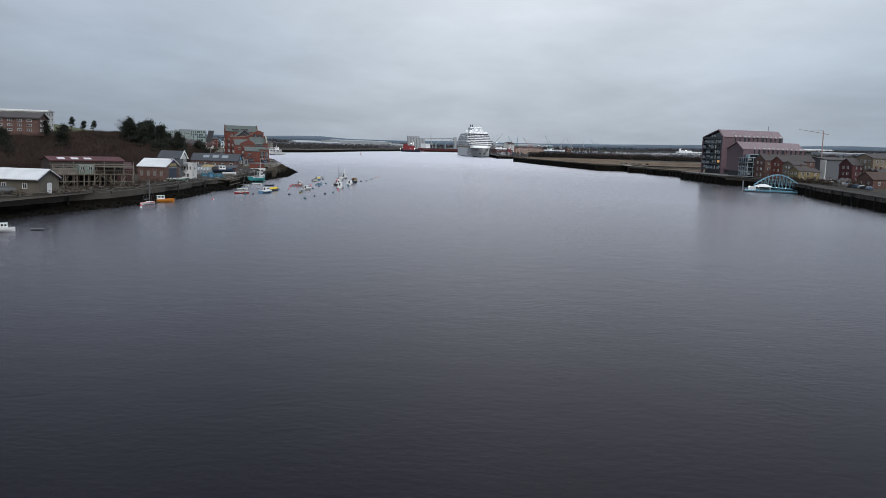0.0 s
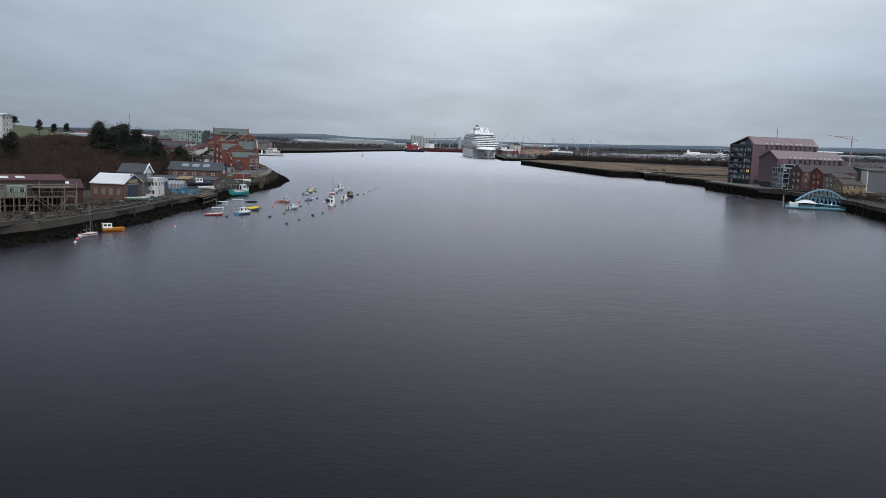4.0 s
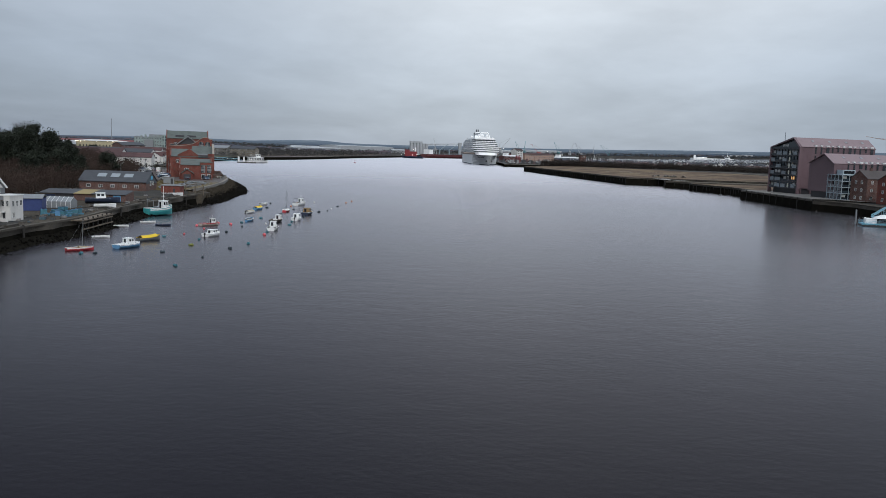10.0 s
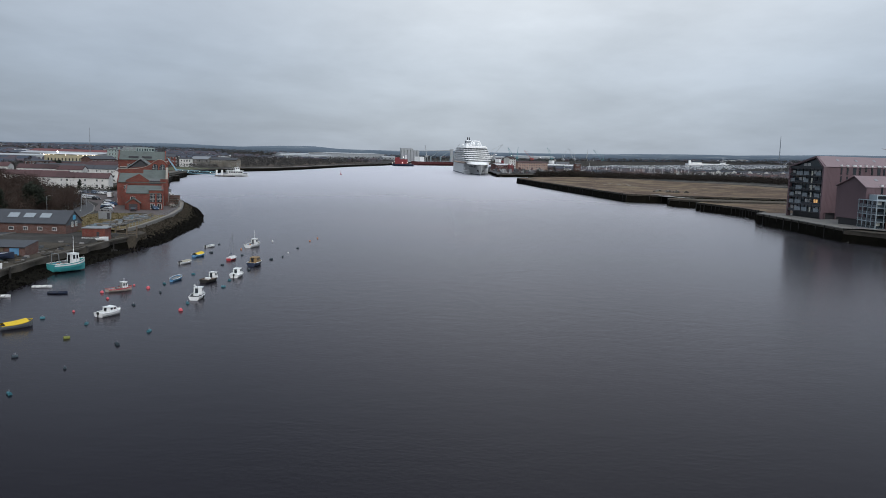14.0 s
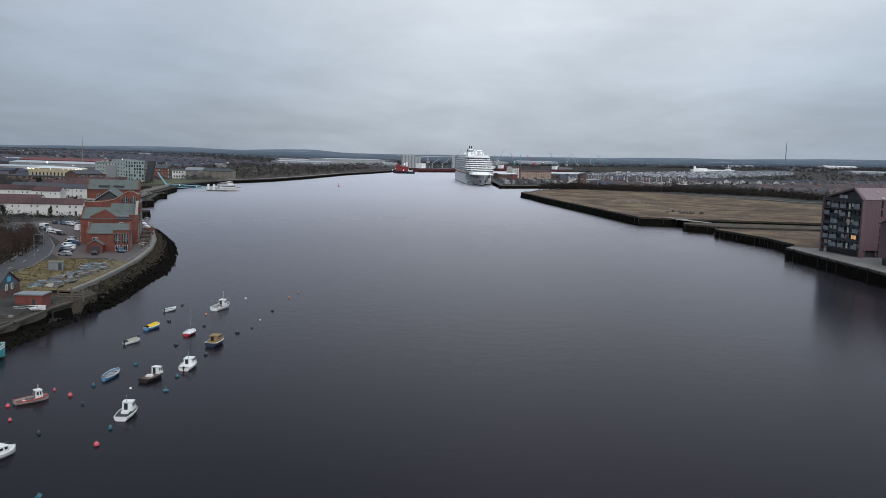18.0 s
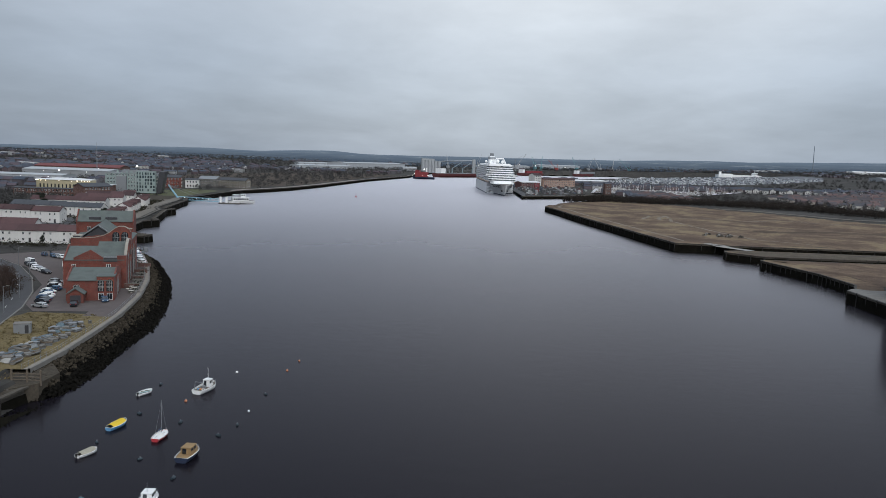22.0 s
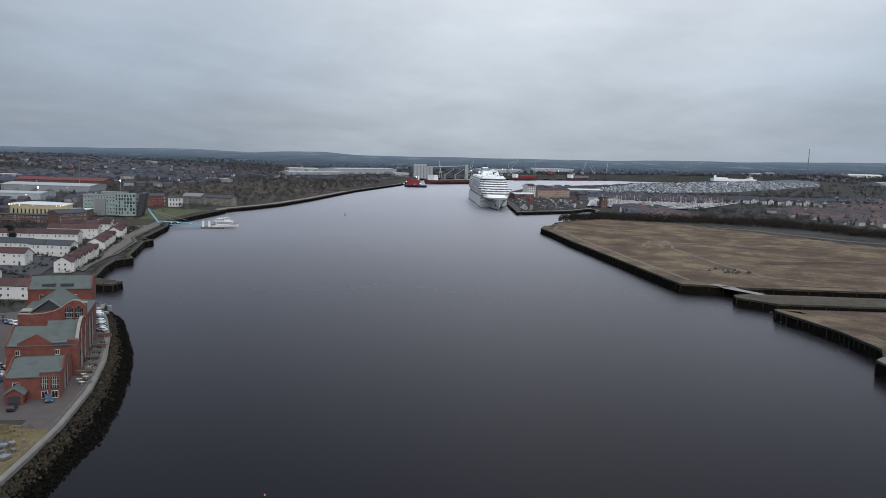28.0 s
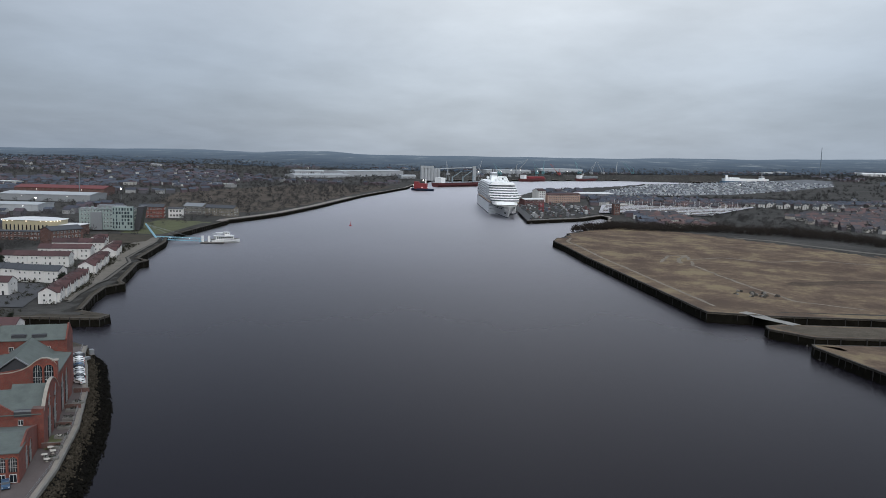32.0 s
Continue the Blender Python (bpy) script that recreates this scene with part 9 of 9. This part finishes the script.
# cruise terminal and marina on the right bank
patch("terminal_yard", [(84, 1212), (150, 1265), (178, 1312), (200, 1420), (160, 1600), (84, 1600)], 4.35, ASPHALT, "dark asphalt yard of the cruise terminal", "pavement")
big_box("terminal_flats", "terracotta and cream terminal apartment range", "apartment building", 165, 1560, 38, 70, 14, 12, mat("salmon_brick", (0.36, 0.24, 0.19), 0.9, 0.15, 3.0), ROOF_MAROON, 4, 2.0, 4.0)
big_box("terminal_tower", "cream corner block with red roof", "apartment building", 128, 1530, 38, 14, 14, 18, WHITE, ROOF_MAROON, 5, 3.0, 4.0)
big_box("terminal_shed", "low red-roofed terminal building", "terminal", 112, 1475, 30, 34, 16, 8, mat("dull_red_wall", (0.11, 0.05, 0.048), 0.8), ROOF_WHITE, 2, 1.5, 4.0)
g1 = thing("red_gantry", "red steel passenger gangway tower on the quay", "gantry", pose(112, 1330, 4.3, 0, 0, 20) @ Matrix.Diagonal((0.75, 0.75, 0.8, 1)))
for sx in (-3, 3):
    for sy in (-2, 2):
        part("leg", G().box(sx - 0.5, sx + 0.5, sy - 0.5, sy + 0.5, 0, 15), mat("dull_gantry_red", (0.2, 0.045, 0.05), 0.6, 0.2), g1)
part("platform", G().box(-4, 4, -3, 3, 9, 12), mat("dull_gantry_red", (0.2, 0.045, 0.05), 0.6, 0.2), g1)
part("lower_platform", G().box(-4, 4, -3, 3, 4, 5), mat("dull_gantry_red", (0.2, 0.045, 0.05), 0.6, 0.2), g1)
# containers, vans and stores on the terminal quay, small and many
g = G()
rng = random.Random(93)
YARD_POLY = [(90, 1225), (145, 1270), (172, 1315), (192, 1420), (156, 1590), (90, 1590)]
for i in range(420):
    x, y = rng.uniform(88, 195), rng.uniform(1225, 1590)
    if not inside(YARD_POLY, np.array([x]), np.array([y]))[0]:
        continue
    if rng.random() < 0.75:
        g.box(x - 1, x + 1, y - 2.2, y + 2.2, 4.35, 4.35 + rng.uniform(1.3, 2.0))
    else:
        g.box(x - 1.4, x + 1.4, y - 4, y + 4, 4.35, 4.35 + rng.choice((2.6, 2.6, 5.2)))
solid("terminal_clutter", g, island_mat("terminal_colours", [(0.25, 0.25, 0.25), (0.06, 0.06, 0.065), (0.10, 0.045, 0.045), (0.14, 0.14, 0.15), (0.07, 0.085, 0.11), (0.4, 0.4, 0.4), (0.04, 0.04, 0.04)], 0.6), "vans, containers and stores standing on the terminal quay", "vehicles", kind="stuff")
big_box("marina_tower", "squat brown lock control tower", "tower", 204, 1318, 10, 8, 8, 14, BRICK_BROWN, SLATE_DARK, 3, 0.5, 3.0)
MARINA = [(185, 1330), (325, 1330), (460, 1545), (220, 1510)]
patch("marina_water", MARINA, 6.6, bpy.data.materials["river_water"], "still marina basin water", "water")
yacht = [sail_boat("white sailing yacht in the marina", 0, 0, 0, 10, 3.2, WHITE_GLOSS, WHITE_GLOSS, 13.5), cruiser("white motor yacht in the marina", 0, 0, 0, 10, 3.4, D=1.2, cab_pos=(0.0, 0.4), cab_h=1.8, extra="coach")]
rng = random.Random(41)
for row in range(6):
    pt = thing("marina_pontoon", "long pale floating pontoon between the moored yachts", "pontoon", pose(0, 0, 6.6), "marina pontoons")
    v = (row + 0.35) / 6.4
    p0, p1 = [Vector((MARINA[a_][0] + (MARINA[b_][0] - MARINA[a_][0]) * v, MARINA[a_][1] + (MARINA[b_][1] - MARINA[a_][1]) * v, 0)) for a_, b_ in ((0, 3), (1, 2))]
    part("deck", G().tube(p0.lerp(p1, 0.03), p0.lerp(p1, 0.97), 0.9, n=4), TIMBER, pt)
    for i in range(19):
        u = (i + 0.5 + rng.uniform(-0.15, 0.15)) / 19
        if rng.random() < 0.14:
            continue
        q = p0.lerp(p1, u)
        o = copy_thing(yacht[rng.choice((0, 0, 0, 1))], pose(q.x, q.y + rng.choice((-7, 7)), 6.62, 0, 0, rng.choice((8, 188)) + rng.uniform(-6, 6)))
        o["group"] = "marina yachts"
for k, yb in enumerate(yacht):
    yb.matrix_basis = pose(230 + k * 20, 1362 + k * 8, 6.62, 0, 0, 20)
    yb["group"] = "marina yachts"
for i in range(13):
    x, y = 470 + i * 11.5, 1552 - i * 5.2 + (i % 2) * 4
    gable_house("marina_house", "white gabled marina house with a dark roof", "house", x, y, -24 + (i % 2) * 90, 9, 8, 5.4, 2.8, WHITE, SLATE_DARK, z=float(land_height(x, y)), storeys=2, faces=("s", "w"), gap=3.0, group="marina houses")
big_box("retail_sheds", "wide white-roofed retail sheds", "warehouse", 236, 1720, 20, 70, 34, 7, STEEL_GREY, ROOF_WHITE, 0, 1.5)
big_box("retail_sheds", "wide white-roofed logistics shed", "warehouse", 1120, 2320, 6, 150, 60, 7, PORT_GREY, PORT_GREY, 0, 1.5)
big_box("storage_tanks", "cluster of pale storage sheds on the far hillside", "warehouse", 1300, 2880, 5, 110, 30, 7, ROOF_WHITE, ROOF_WHITE, 0, 3.0)
# parked new cars in long rows: too many to count
g, g2 = G(), G()
rng = random.Random(51)
COMPOUND = [(250, 1850), (300, 1765), (560, 1915), (890, 2245), (1010, 2520), (985, 2640), (870, 2560), (460, 2280)]
drape("car_compound", COMPOUND, 9.0, 0.3, mat("compound_asphalt", (0.10, 0.105, 0.115), 0.9, 0.25, 10.0), "wide asphalt compound full of parked new cars", "pavement")
cu, cv = np.meshgrid(np.arange(0, 900, 4.6), np.arange(0, 520, 29.0))
ca = radians(42)
cx_, cy_ = (260 + cu * math.cos(ca) - (cv - 160) * math.sin(ca)).ravel(), (1800 + cu * math.sin(ca) + (cv - 160) * math.cos(ca)).ravel()
ok = inside(COMPOUND, cx_, cy_) & ((cu.ravel() % 96) > 20)
cz_ = land_height(cx_, cy_) + 0.3
for x, y, z in zip(cx_[ok].tolist(), cy_[ok].tolist(), cz_[ok].tolist()):
    if rng.random() < 0.22:
        continue
    (g if rng.random() < 0.74 else g2).box(x - 1.3, x + 1.3, y - 2.3, y + 2.3, z, z + 1.6)
solid("parked_car_rows", g, island_mat("new_car_colours", [(0.46, 0.48, 0.5), (0.6, 0.6, 0.6), (0.26, 0.28, 0.3), (0.36, 0.38, 0.41)], 0.3), "endless rows of white and silver new cars", "cars", kind="stuff")
solid("parked_car_rows", g2, island_mat("dark_car_colours", [(0.03, 0.03, 0.035), (0.08, 0.09, 0.12), (0.12, 0.125, 0.13)], 0.3), "rows of dark new cars", "cars", kind="stuff")

# ---------------------------------------------------------------- the right-bank old town near the pontoon
BUFF = mat("buff_stone", (0.17, 0.15, 0.12), 0.95, 0.25, 2.0, 0.4, stains=0.3)
YELLOW_STONE = mat("ochre_stone", (0.21, 0.165, 0.09), 0.95, 0.25, 2.0, 0.3)
gb = thing("balcony_flats", "blue-grey framed flats with stacked glass balconies", "apartment building", pose(163.5, 441.0, 4.9, 0, 0, 2) @ Matrix.Diagonal((1.03, 1.0, 1.08, 1)))
part("core", G().box(1.2, 13, 1.2, 12, -0.5, 9.0), GLASS_BLUE, gb)
# blue-grey lifted brighter so that the colour holds some haze
FRAME_BLUE = mat("hazed_blue_grey_frame", (0.32, 0.375, 0.41), 0.5, 0.1)
for k in range(5):
    part("floor_slab", G().box(-0.2, 14.2, -0.2, 12.2, k * 2.3 - 0.12, k * 2.3 + 0.1), FRAME_BLUE, gb)
for i in range(6):
    part("post", G().box(-0.2 + i * 2.8, 0.05 + i * 2.8, -0.2, 0.05, 0, 9.2), FRAME_BLUE, gb)
for j in range(1, 5):
    part("post", G().box(-0.2, 0.05, j * 2.9, j * 2.9 + 0.25, 0, 9.2), FRAME_BLUE, gb)
for k in range(4):
    part("balustrade", G().box(-0.1, -0.04, 0, 12, k * 2.3 + 0.15, k * 2.3 + 1.0), GLASS_BLUE, gb)
    part("balustrade", G().box(0, 14, -0.1, -0.04, k * 2.3 + 0.15, k * 2.3 + 1.0), GLASS_BLUE, gb)
    for i in range(5):
        part("window", G().box(0.5 + i * 2.8, 2.2 + i * 2.8, 1.1, 1.18, k * 2.3 + 0.3, k * 2.3 + 1.9), FRAME_WHITE if (i + k) % 3 == 0 else GLASS, gb)
part("penthouse", G().box(2, 7, 4, 9, 9.3, 11.0), FRAME_BLUE, gb)
part("penthouse_window", G().box(2.4, 6.6, 3.9, 3.98, 9.6, 10.7), GLASS, gb)
gable_house("brick_terrace", "long dark brick terrace with a slate roof", "terrace", 182.5, 440.0, 14, 30, 9, 9.2, 3.0, BRICK_BROWN, SLATE_BROWN, z=4.6, storeys=3, faces=("s", "w"), gap=3.2, chim=3)
gable_house("brick_gable_house", "tall red brick house end with white windows", "house", 173.5, 421.5, 14, 6, 9, 8.8, 2.4, BRICK_RED, SLATE_BROWN, z=4.6, storeys=3, faces=("s", "w"), gap=3.0)
gable_house("brown_warehouse", "narrow brown stone warehouse with tall windows", "warehouse", 176.0, 412.0, 14, 8, 8, 7.6, 1.6, BUFF, SLATE_BROWN, z=4.5, storeys=3, faces=("s", "w"), gap=2.4)
gable_house("ochre_inn", "ochre stone riverside inn with a hipped grey roof", "inn", 173.5, 399.0, 14, 7.5, 7, 5.0, 1.9, YELLOW_STONE, SLATE_BROWN, z=4.5, storeys=2, faces=("s", "w"), gap=2.9, chim=1, win=(1.4, 1.3))
gable_house("ochre_cottage", "low ochre stone cottage beside the inn", "house", 181.0, 407.0, 14, 7.5, 6.5, 4.4, 1.6, YELLOW_STONE, SLATE_BROWN, z=4.5, storeys=2, faces=("s",), gap=2.6)
big_box("grey_works", "long grey metal-clad works shed", "works", 232, 468, 14, 50, 20, 10.5, mat("slate_grey_cladding", (0.115, 0.12, 0.13), 0.7, 0.12, 5.0), SLATE_BROWN, 0, 1.0)
part("white_end", G().box(-25.6, -25.05, -10.2, -6, -0.5, 10.6), WHITE, bpy.data.objects["grey_works"], "white rendered end wall")
gable_house("maroon_house", "tall maroon-painted riverside house with white windows", "house", 199.5, 402, 20, 8, 8, 8.4, 3.0, mat("maroon_render", (0.075, 0.025, 0.028), 0.85, 0.15, 2.0), SLATE_BROWN, z=4.6, storeys=3, faces=("s", "w"), gap=2.6)
gable_house("stone_warehouse", "broad sandstone warehouse with rows of small windows", "warehouse", 216, 402, 12, 26, 13, 11.8, 2.0, mat("sandstone", (0.21, 0.17, 0.125), 0.95, 0.2, 2.0, 0.3), SLATE_BROWN, z=4.6, storeys=4, faces=("s", "w"), gap=2.7, win=(1.0, 1.5))
gable_house("brown_net_loft", "low brown tiled net loft near the quay edge", "shed", 181.0, 338.0, 14, 18, 9, 3.6, 2.8, BRICK_BROWN, mat("brown_tile", (0.07, 0.045, 0.036), 0.9, 0.25, 2.0, 0.3), z=4.4, storeys=1, faces=("s", "w"), gap=4)
gable_house("white_store", "small white store beside the quay", "shed", 169.0, 346.0, 14, 4.5, 3.5, 2.2, 1.0, WHITE, SLATE_BROWN, z=4.4, storeys=1, faces=("s", "w"), gap=2)
for x, y, L, rz in ((188, 350, 10, 14), (198, 372, 12, 14), (176, 300, 12, 14), (192, 310, 14, 14), (210, 350, 14, 14), (246, 420, 14, 16), (262, 470, 16, 14), (275, 520, 16, 10), (296, 545, 16, 14), (236, 370, 16, 20), (200, 275, 14, 14), (184, 262, 12, 14)):
    gable_house("brick_house", "brown brick house with slate roof in the old town", "house", x, y, rz, L, 7.5, 5.0, 2.3, BRICK_BROWN, SLATE_BROWN, z=4.5, storeys=2, faces=("s", "w"), gap=2.9, chim=2, group="old town houses")
g = G()
rng = random.Random(71)
for i in range(150):
    x, y = rng.uniform(164, 215), rng.uniform(330, 398)
    if rng.random() < 0.5:
        x = 165 + rng.random() * 6
    r = rng.uniform(0.7, 1.9)
    leaf_clump(g, Vector((x, y, 4.5 + r * 0.7)), r, 44, 0.3, rng, 0.8)
solid("town_shrubs", g, SCRUB, "dark bare shrubs and hedges between the old town walls", "shrubs", kind="stuff")
for i in range(7):
    wl2 = thing("garden_wall", "low brown stone wall along the old town quay", "wall", pose(163.5 + i * 1.3, 336 + i * 8.0, 4.4, 0, 0, 78 + (i % 3) * 6), "quay walls")
    part("stonework", G().box(-3.4, 3.4, -0.2, 0.2, -0.2, 1.1 + 0.3 * (i % 2)), BUFF, wl2)
    part("coping", G().box(-3.5, 3.5, -0.27, 0.27, 1.1 + 0.3 * (i % 2), 1.22 + 0.3 * (i % 2)), CONCRETE, wl2)
patch("town_yard", [(148, 250), (160, 330), (168, 352), (170, 425), (300, 470), (320, 250)], 4.5, YARD, "worn quay yard and lanes of the old town", "pavement")
rng = random.Random(61)
for i in range(12):
    k = rng.choice((0, 1, 2, 3))
    x, y = 160.5 + i * 0.9, 310 + i * 5.2
    o = copy_thing(cars[k], pose(x + rng.uniform(0, 2), y, 4.52, 0, 0, rng.uniform(-20, 20)))
    o["label"] = cars[k]["label"].replace("the block paving", "the old town quay")
    o["group"] = "cars on the town quay"

rng = random.Random(83)
for i in range(16):
    x, y = 172 + rng.gauss(0, 5.0), 729 + rng.gauss(0, 4.0)
    rbx = thing("rubble_heap", "heap of pale broken concrete and dark earth in the field", "rubble", pose(x, y, float(land_height(x, y)) - 0.1, 0, 0, rng.uniform(0, 180)), "field rubble")
    for q in range(3):
        r = rng.uniform(0.5, 1.3)
        part("lump", G().ball((rng.uniform(-1, 1), rng.uniform(-1, 1), r * 0.3), r, 6, 4), rng.choice((CONCRETE, STONE, STONE)), rbx)

# ---------------------------------------------------------------- the wide town: houses, trees and sheds to the hills
rng = random.Random(3)
walls, roofs, whites, tiles, creams = G(), G(), G(), G(), G()
KEEP = [(-365, 560, -150, 1200), (-400, 1190, -100, 1950), (-600, 1100, -420, 1480), (-420, 2150, 60, 3000), (240, 1755, 1020, 2650), (60, 1000, 200, 1700), (180, 1340, 460, 1500), (110, 200, 345, 640), (100, 640, 440, 1140), (460, 1540, 680, 1600), (-120, 0, 0, 620), (880, 1960, 1140, 2080)]


def open_land(P, gap, keep):
    ok = ~inside(RIVER, P[:, 0], P[:, 1]) & (np.minimum(dist_to(SHORE_L, P[:, 0], P[:, 1]), dist_to(SHORE_R, P[:, 0], P[:, 1])) > gap)
    for x0, y0, x1, y1 in keep:
        ok &= ~((P[:, 0] > x0) & (P[:, 0] < x1) & (P[:, 1] > y0) & (P[:, 1] < y1))
    return P[ok]


def town_house(x, y, z, ang, L, W, H, R, tgt, top):
    m = pose(x, y, z, 0, 0, ang)
    q = [(-W / 2, -2), (W / 2, -2), (W / 2, H), (0, H + R), (-W / 2, H)]
    pv = [m @ Vector((-L / 2, u, zz)) for u, zz in q] + [m @ Vector((L / 2, u, zz)) for u, zz in q]
    tgt.add(pv, [(4, 3, 2, 1, 0), (5, 6, 7, 8, 9), (1, 2, 7, 6), (4, 0, 5, 9)])
    for sg in (-1, 1):
        pr = [m @ Vector(p) for p in ((-L / 2 - 0.3, sg * (W / 2 + 0.4), H - 0.1), (L / 2 + 0.3, sg * (W / 2 + 0.4), H - 0.1), (L / 2 + 0.3, 0, H + R + 0.15), (-L / 2 - 0.3, 0, H + R + 0.15))]
        top.add(pr, [(0, 1, 2, 3)])


# streets: rows of houses set in districts
pts = []
while len(pts) < 12500:
    y = 560 + (rng.random() ** 1.15) * 2500
    pts.append((rng.uniform(-0.6, 0.6) * (y + 250), y))
for _ in range(2600):
    pts.append((rng.uniform(230, 880), rng.uniform(1150, 1680)))
P = open_land(np.array(pts), 30, KEEP)
HZ = land_height(P[:, 0], P[:, 1])
for (x, y), z in zip(P.tolist(), HZ.tolist()):
    r0 = random.Random(int(x // 140) * 977 + int(y // 140) * 131)
    kind, ang = r0.random(), r0.uniform(-40, 40)
    green = 0.34 + 0.44 * min(1.0, max(0.0, (y - 1500) / 1300))
    near = x > 220 and 1120 < y < 1760
    if kind < (0.2 if near else green):
        continue
    if kind > 0.9 and rng.random() < 0.03:
        town_house(x, y, z, ang, rng.uniform(30, 55), rng.uniform(16, 26), rng.uniform(5, 8), 1.0, whites, whites)
        continue
    # rows line up along the district's streets
    c, s = math.cos(radians(ang)), math.sin(radians(ang))
    u, v = x * c + y * s, -x * s + y * c
    v = round(v / 19.0) * 19.0
    x, y = u * c - v * s, u * s + v * c
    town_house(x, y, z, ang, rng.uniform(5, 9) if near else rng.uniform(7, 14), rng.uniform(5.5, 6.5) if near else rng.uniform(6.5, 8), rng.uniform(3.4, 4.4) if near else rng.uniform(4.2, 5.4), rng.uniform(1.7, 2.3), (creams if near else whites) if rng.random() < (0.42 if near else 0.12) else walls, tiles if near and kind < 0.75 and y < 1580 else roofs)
# wall and roof colours are skewed blue to carry the haze of distance
solid("town_house_walls", walls, island_mat("hazed_town_brick", [(0.094, 0.068, 0.074), (0.116, 0.093, 0.101), (0.080, 0.069, 0.077), (0.144, 0.139, 0.150), (0.097, 0.094, 0.104)]), "brick walls of the many small houses of the wide town, tinted with haze blue", "houses", kind="stuff")
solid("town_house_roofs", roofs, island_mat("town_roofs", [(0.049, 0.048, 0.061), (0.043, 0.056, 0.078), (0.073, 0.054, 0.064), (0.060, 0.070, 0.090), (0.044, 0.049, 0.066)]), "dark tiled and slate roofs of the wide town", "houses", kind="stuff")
solid("estate_roofs", tiles, island_mat("estate_tiles", [(0.102, 0.061, 0.059), (0.070, 0.057, 0.059), (0.114, 0.071, 0.066), (0.058, 0.055, 0.061), (0.050, 0.050, 0.059)]), "red-brown tiled roofs of the estates behind the marina", "houses", kind="stuff")
solid("estate_pale_walls", creams, island_mat("estate_render", [(0.450, 0.431, 0.400), (0.575, 0.562, 0.537), (0.350, 0.312, 0.275)]), "cream and white rendered estate houses behind the marina", "houses", kind="stuff")
solid("town_pale_buildings", whites, island_mat("town_pale", [(0.374, 0.374, 0.374), (0.528, 0.528, 0.517), (0.297, 0.297, 0.292), (0.418, 0.407, 0.385)]), "pale rendered buildings and sheds among the town", "houses", kind="stuff")

# winter trees and hedges between the houses, thicker towards the hills
g = G()
rng = random.Random(9)
pts = []
for i in range(25000):
    y = 520 + (rng.random() ** 1.05) * 3000
    pts.append((rng.uniform(-0.6, 0.6) * (y + 250), y))
P = open_land(np.array(pts), 22, KEEP[4:10] + [(-255, 560, -150, 1000)])
HZ = land_height(P[:, 0], P[:, 1])
for (x, y), z in zip(P.tolist(), HZ.tolist()):
    r0 = random.Random(int(x // 140) * 977 + int(y // 140) * 131)
    if r0.random() > 0.5 and rng.random() < 0.5 and y < 2200:
        continue
    r = rng.uniform(1.8, 3.8) * (1.0 + 0.35 * (y > 1700))
    leaf_clump(g, Vector((x, y, z + r * 0.75)), r, 44 if y < 1300 else 30 if y < 1800 else 26, r * (0.17 if y < 1300 else 0.24), rng, 0.75)
# trees fill the ground between the marina estates and the car compound, and the slope east of it
for i in range(1500):
    x, y = (rng.uniform(210, 700), rng.uniform(1540, 1780)) if i < 600 else (rng.uniform(260, 900), rng.uniform(1150, 1560)) if i < 900 else (rng.uniform(600, 1200), rng.uniform(1500, 2300))
    if inside(COMPOUND, np.array([x]), np.array([y]))[0] or inside(MARINA, np.array([x]), np.array([y]))[0]:
        continue
    r = rng.uniform(2.4, 4.6)
    leaf_clump(g, Vector((x, y, float(land_height(x, y)) + r * 0.75)), r, 34, r * 0.26, rng, 0.8)
# dark woods between the car compound and the hills
for i in range(1500):
    x, y = rng.uniform(250, 1650), rng.uniform(2560, 2930)
    if inside(COMPOUND, np.array([x]), np.array([y]))[0] or inside(RIVER, np.array([x]), np.array([y]))[0]:
        continue
    r = rng.uniform(3.0, 6.0)
    leaf_clump(g, Vector((x, y, float(land_height(x, y)) + r * 0.75)), r, 28, r * 0.26, rng, 0.8)
# rough scrub on the old riverside works land
for i in range(520):
    x, y = rng.uniform(-560, -120), rng.uniform(1120, 1980)
    if x > -150 - (y - 1200) * 0.02 or dist_to(SHORE_L, np.array([x]), np.array([y]))[0] < 14 or inside(RIVER, np.array([x]), np.array([y]))[0]:
        continue
    r = rng.uniform(1.6, 4.0)
    leaf_clump(g, Vector((x, y, float(land_height(x, y)) + r * 0.7)), r, 34, r * 0.26, rng, 0.8)
# the dark park behind the terraces
for i in range(640):
    x, y = (rng.uniform(-420, -300), rng.uniform(640, 900)) if i < 480 else (rng.uniform(240, 700), rng.uniform(1130, 1330)) if i < 610 else (rng.uniform(-240, -178), rng.uniform(556, 566))
    r = rng.uniform(2.2, 4.2)
    leaf_clump(g, Vector((x, y, float(land_height(x, y)) + r * 0.8)), r, 70, r * 0.18, rng, 0.9)
solid("town_trees", g, mat("winter_tree_crowns", (0.052, 0.053, 0.055), 1.0, 0.4, 6.0, spec=0.05, second=(0.092, 0.088, 0.084)), "dark bare winter trees and hedges scattered over the town", "trees", kind="stuff")
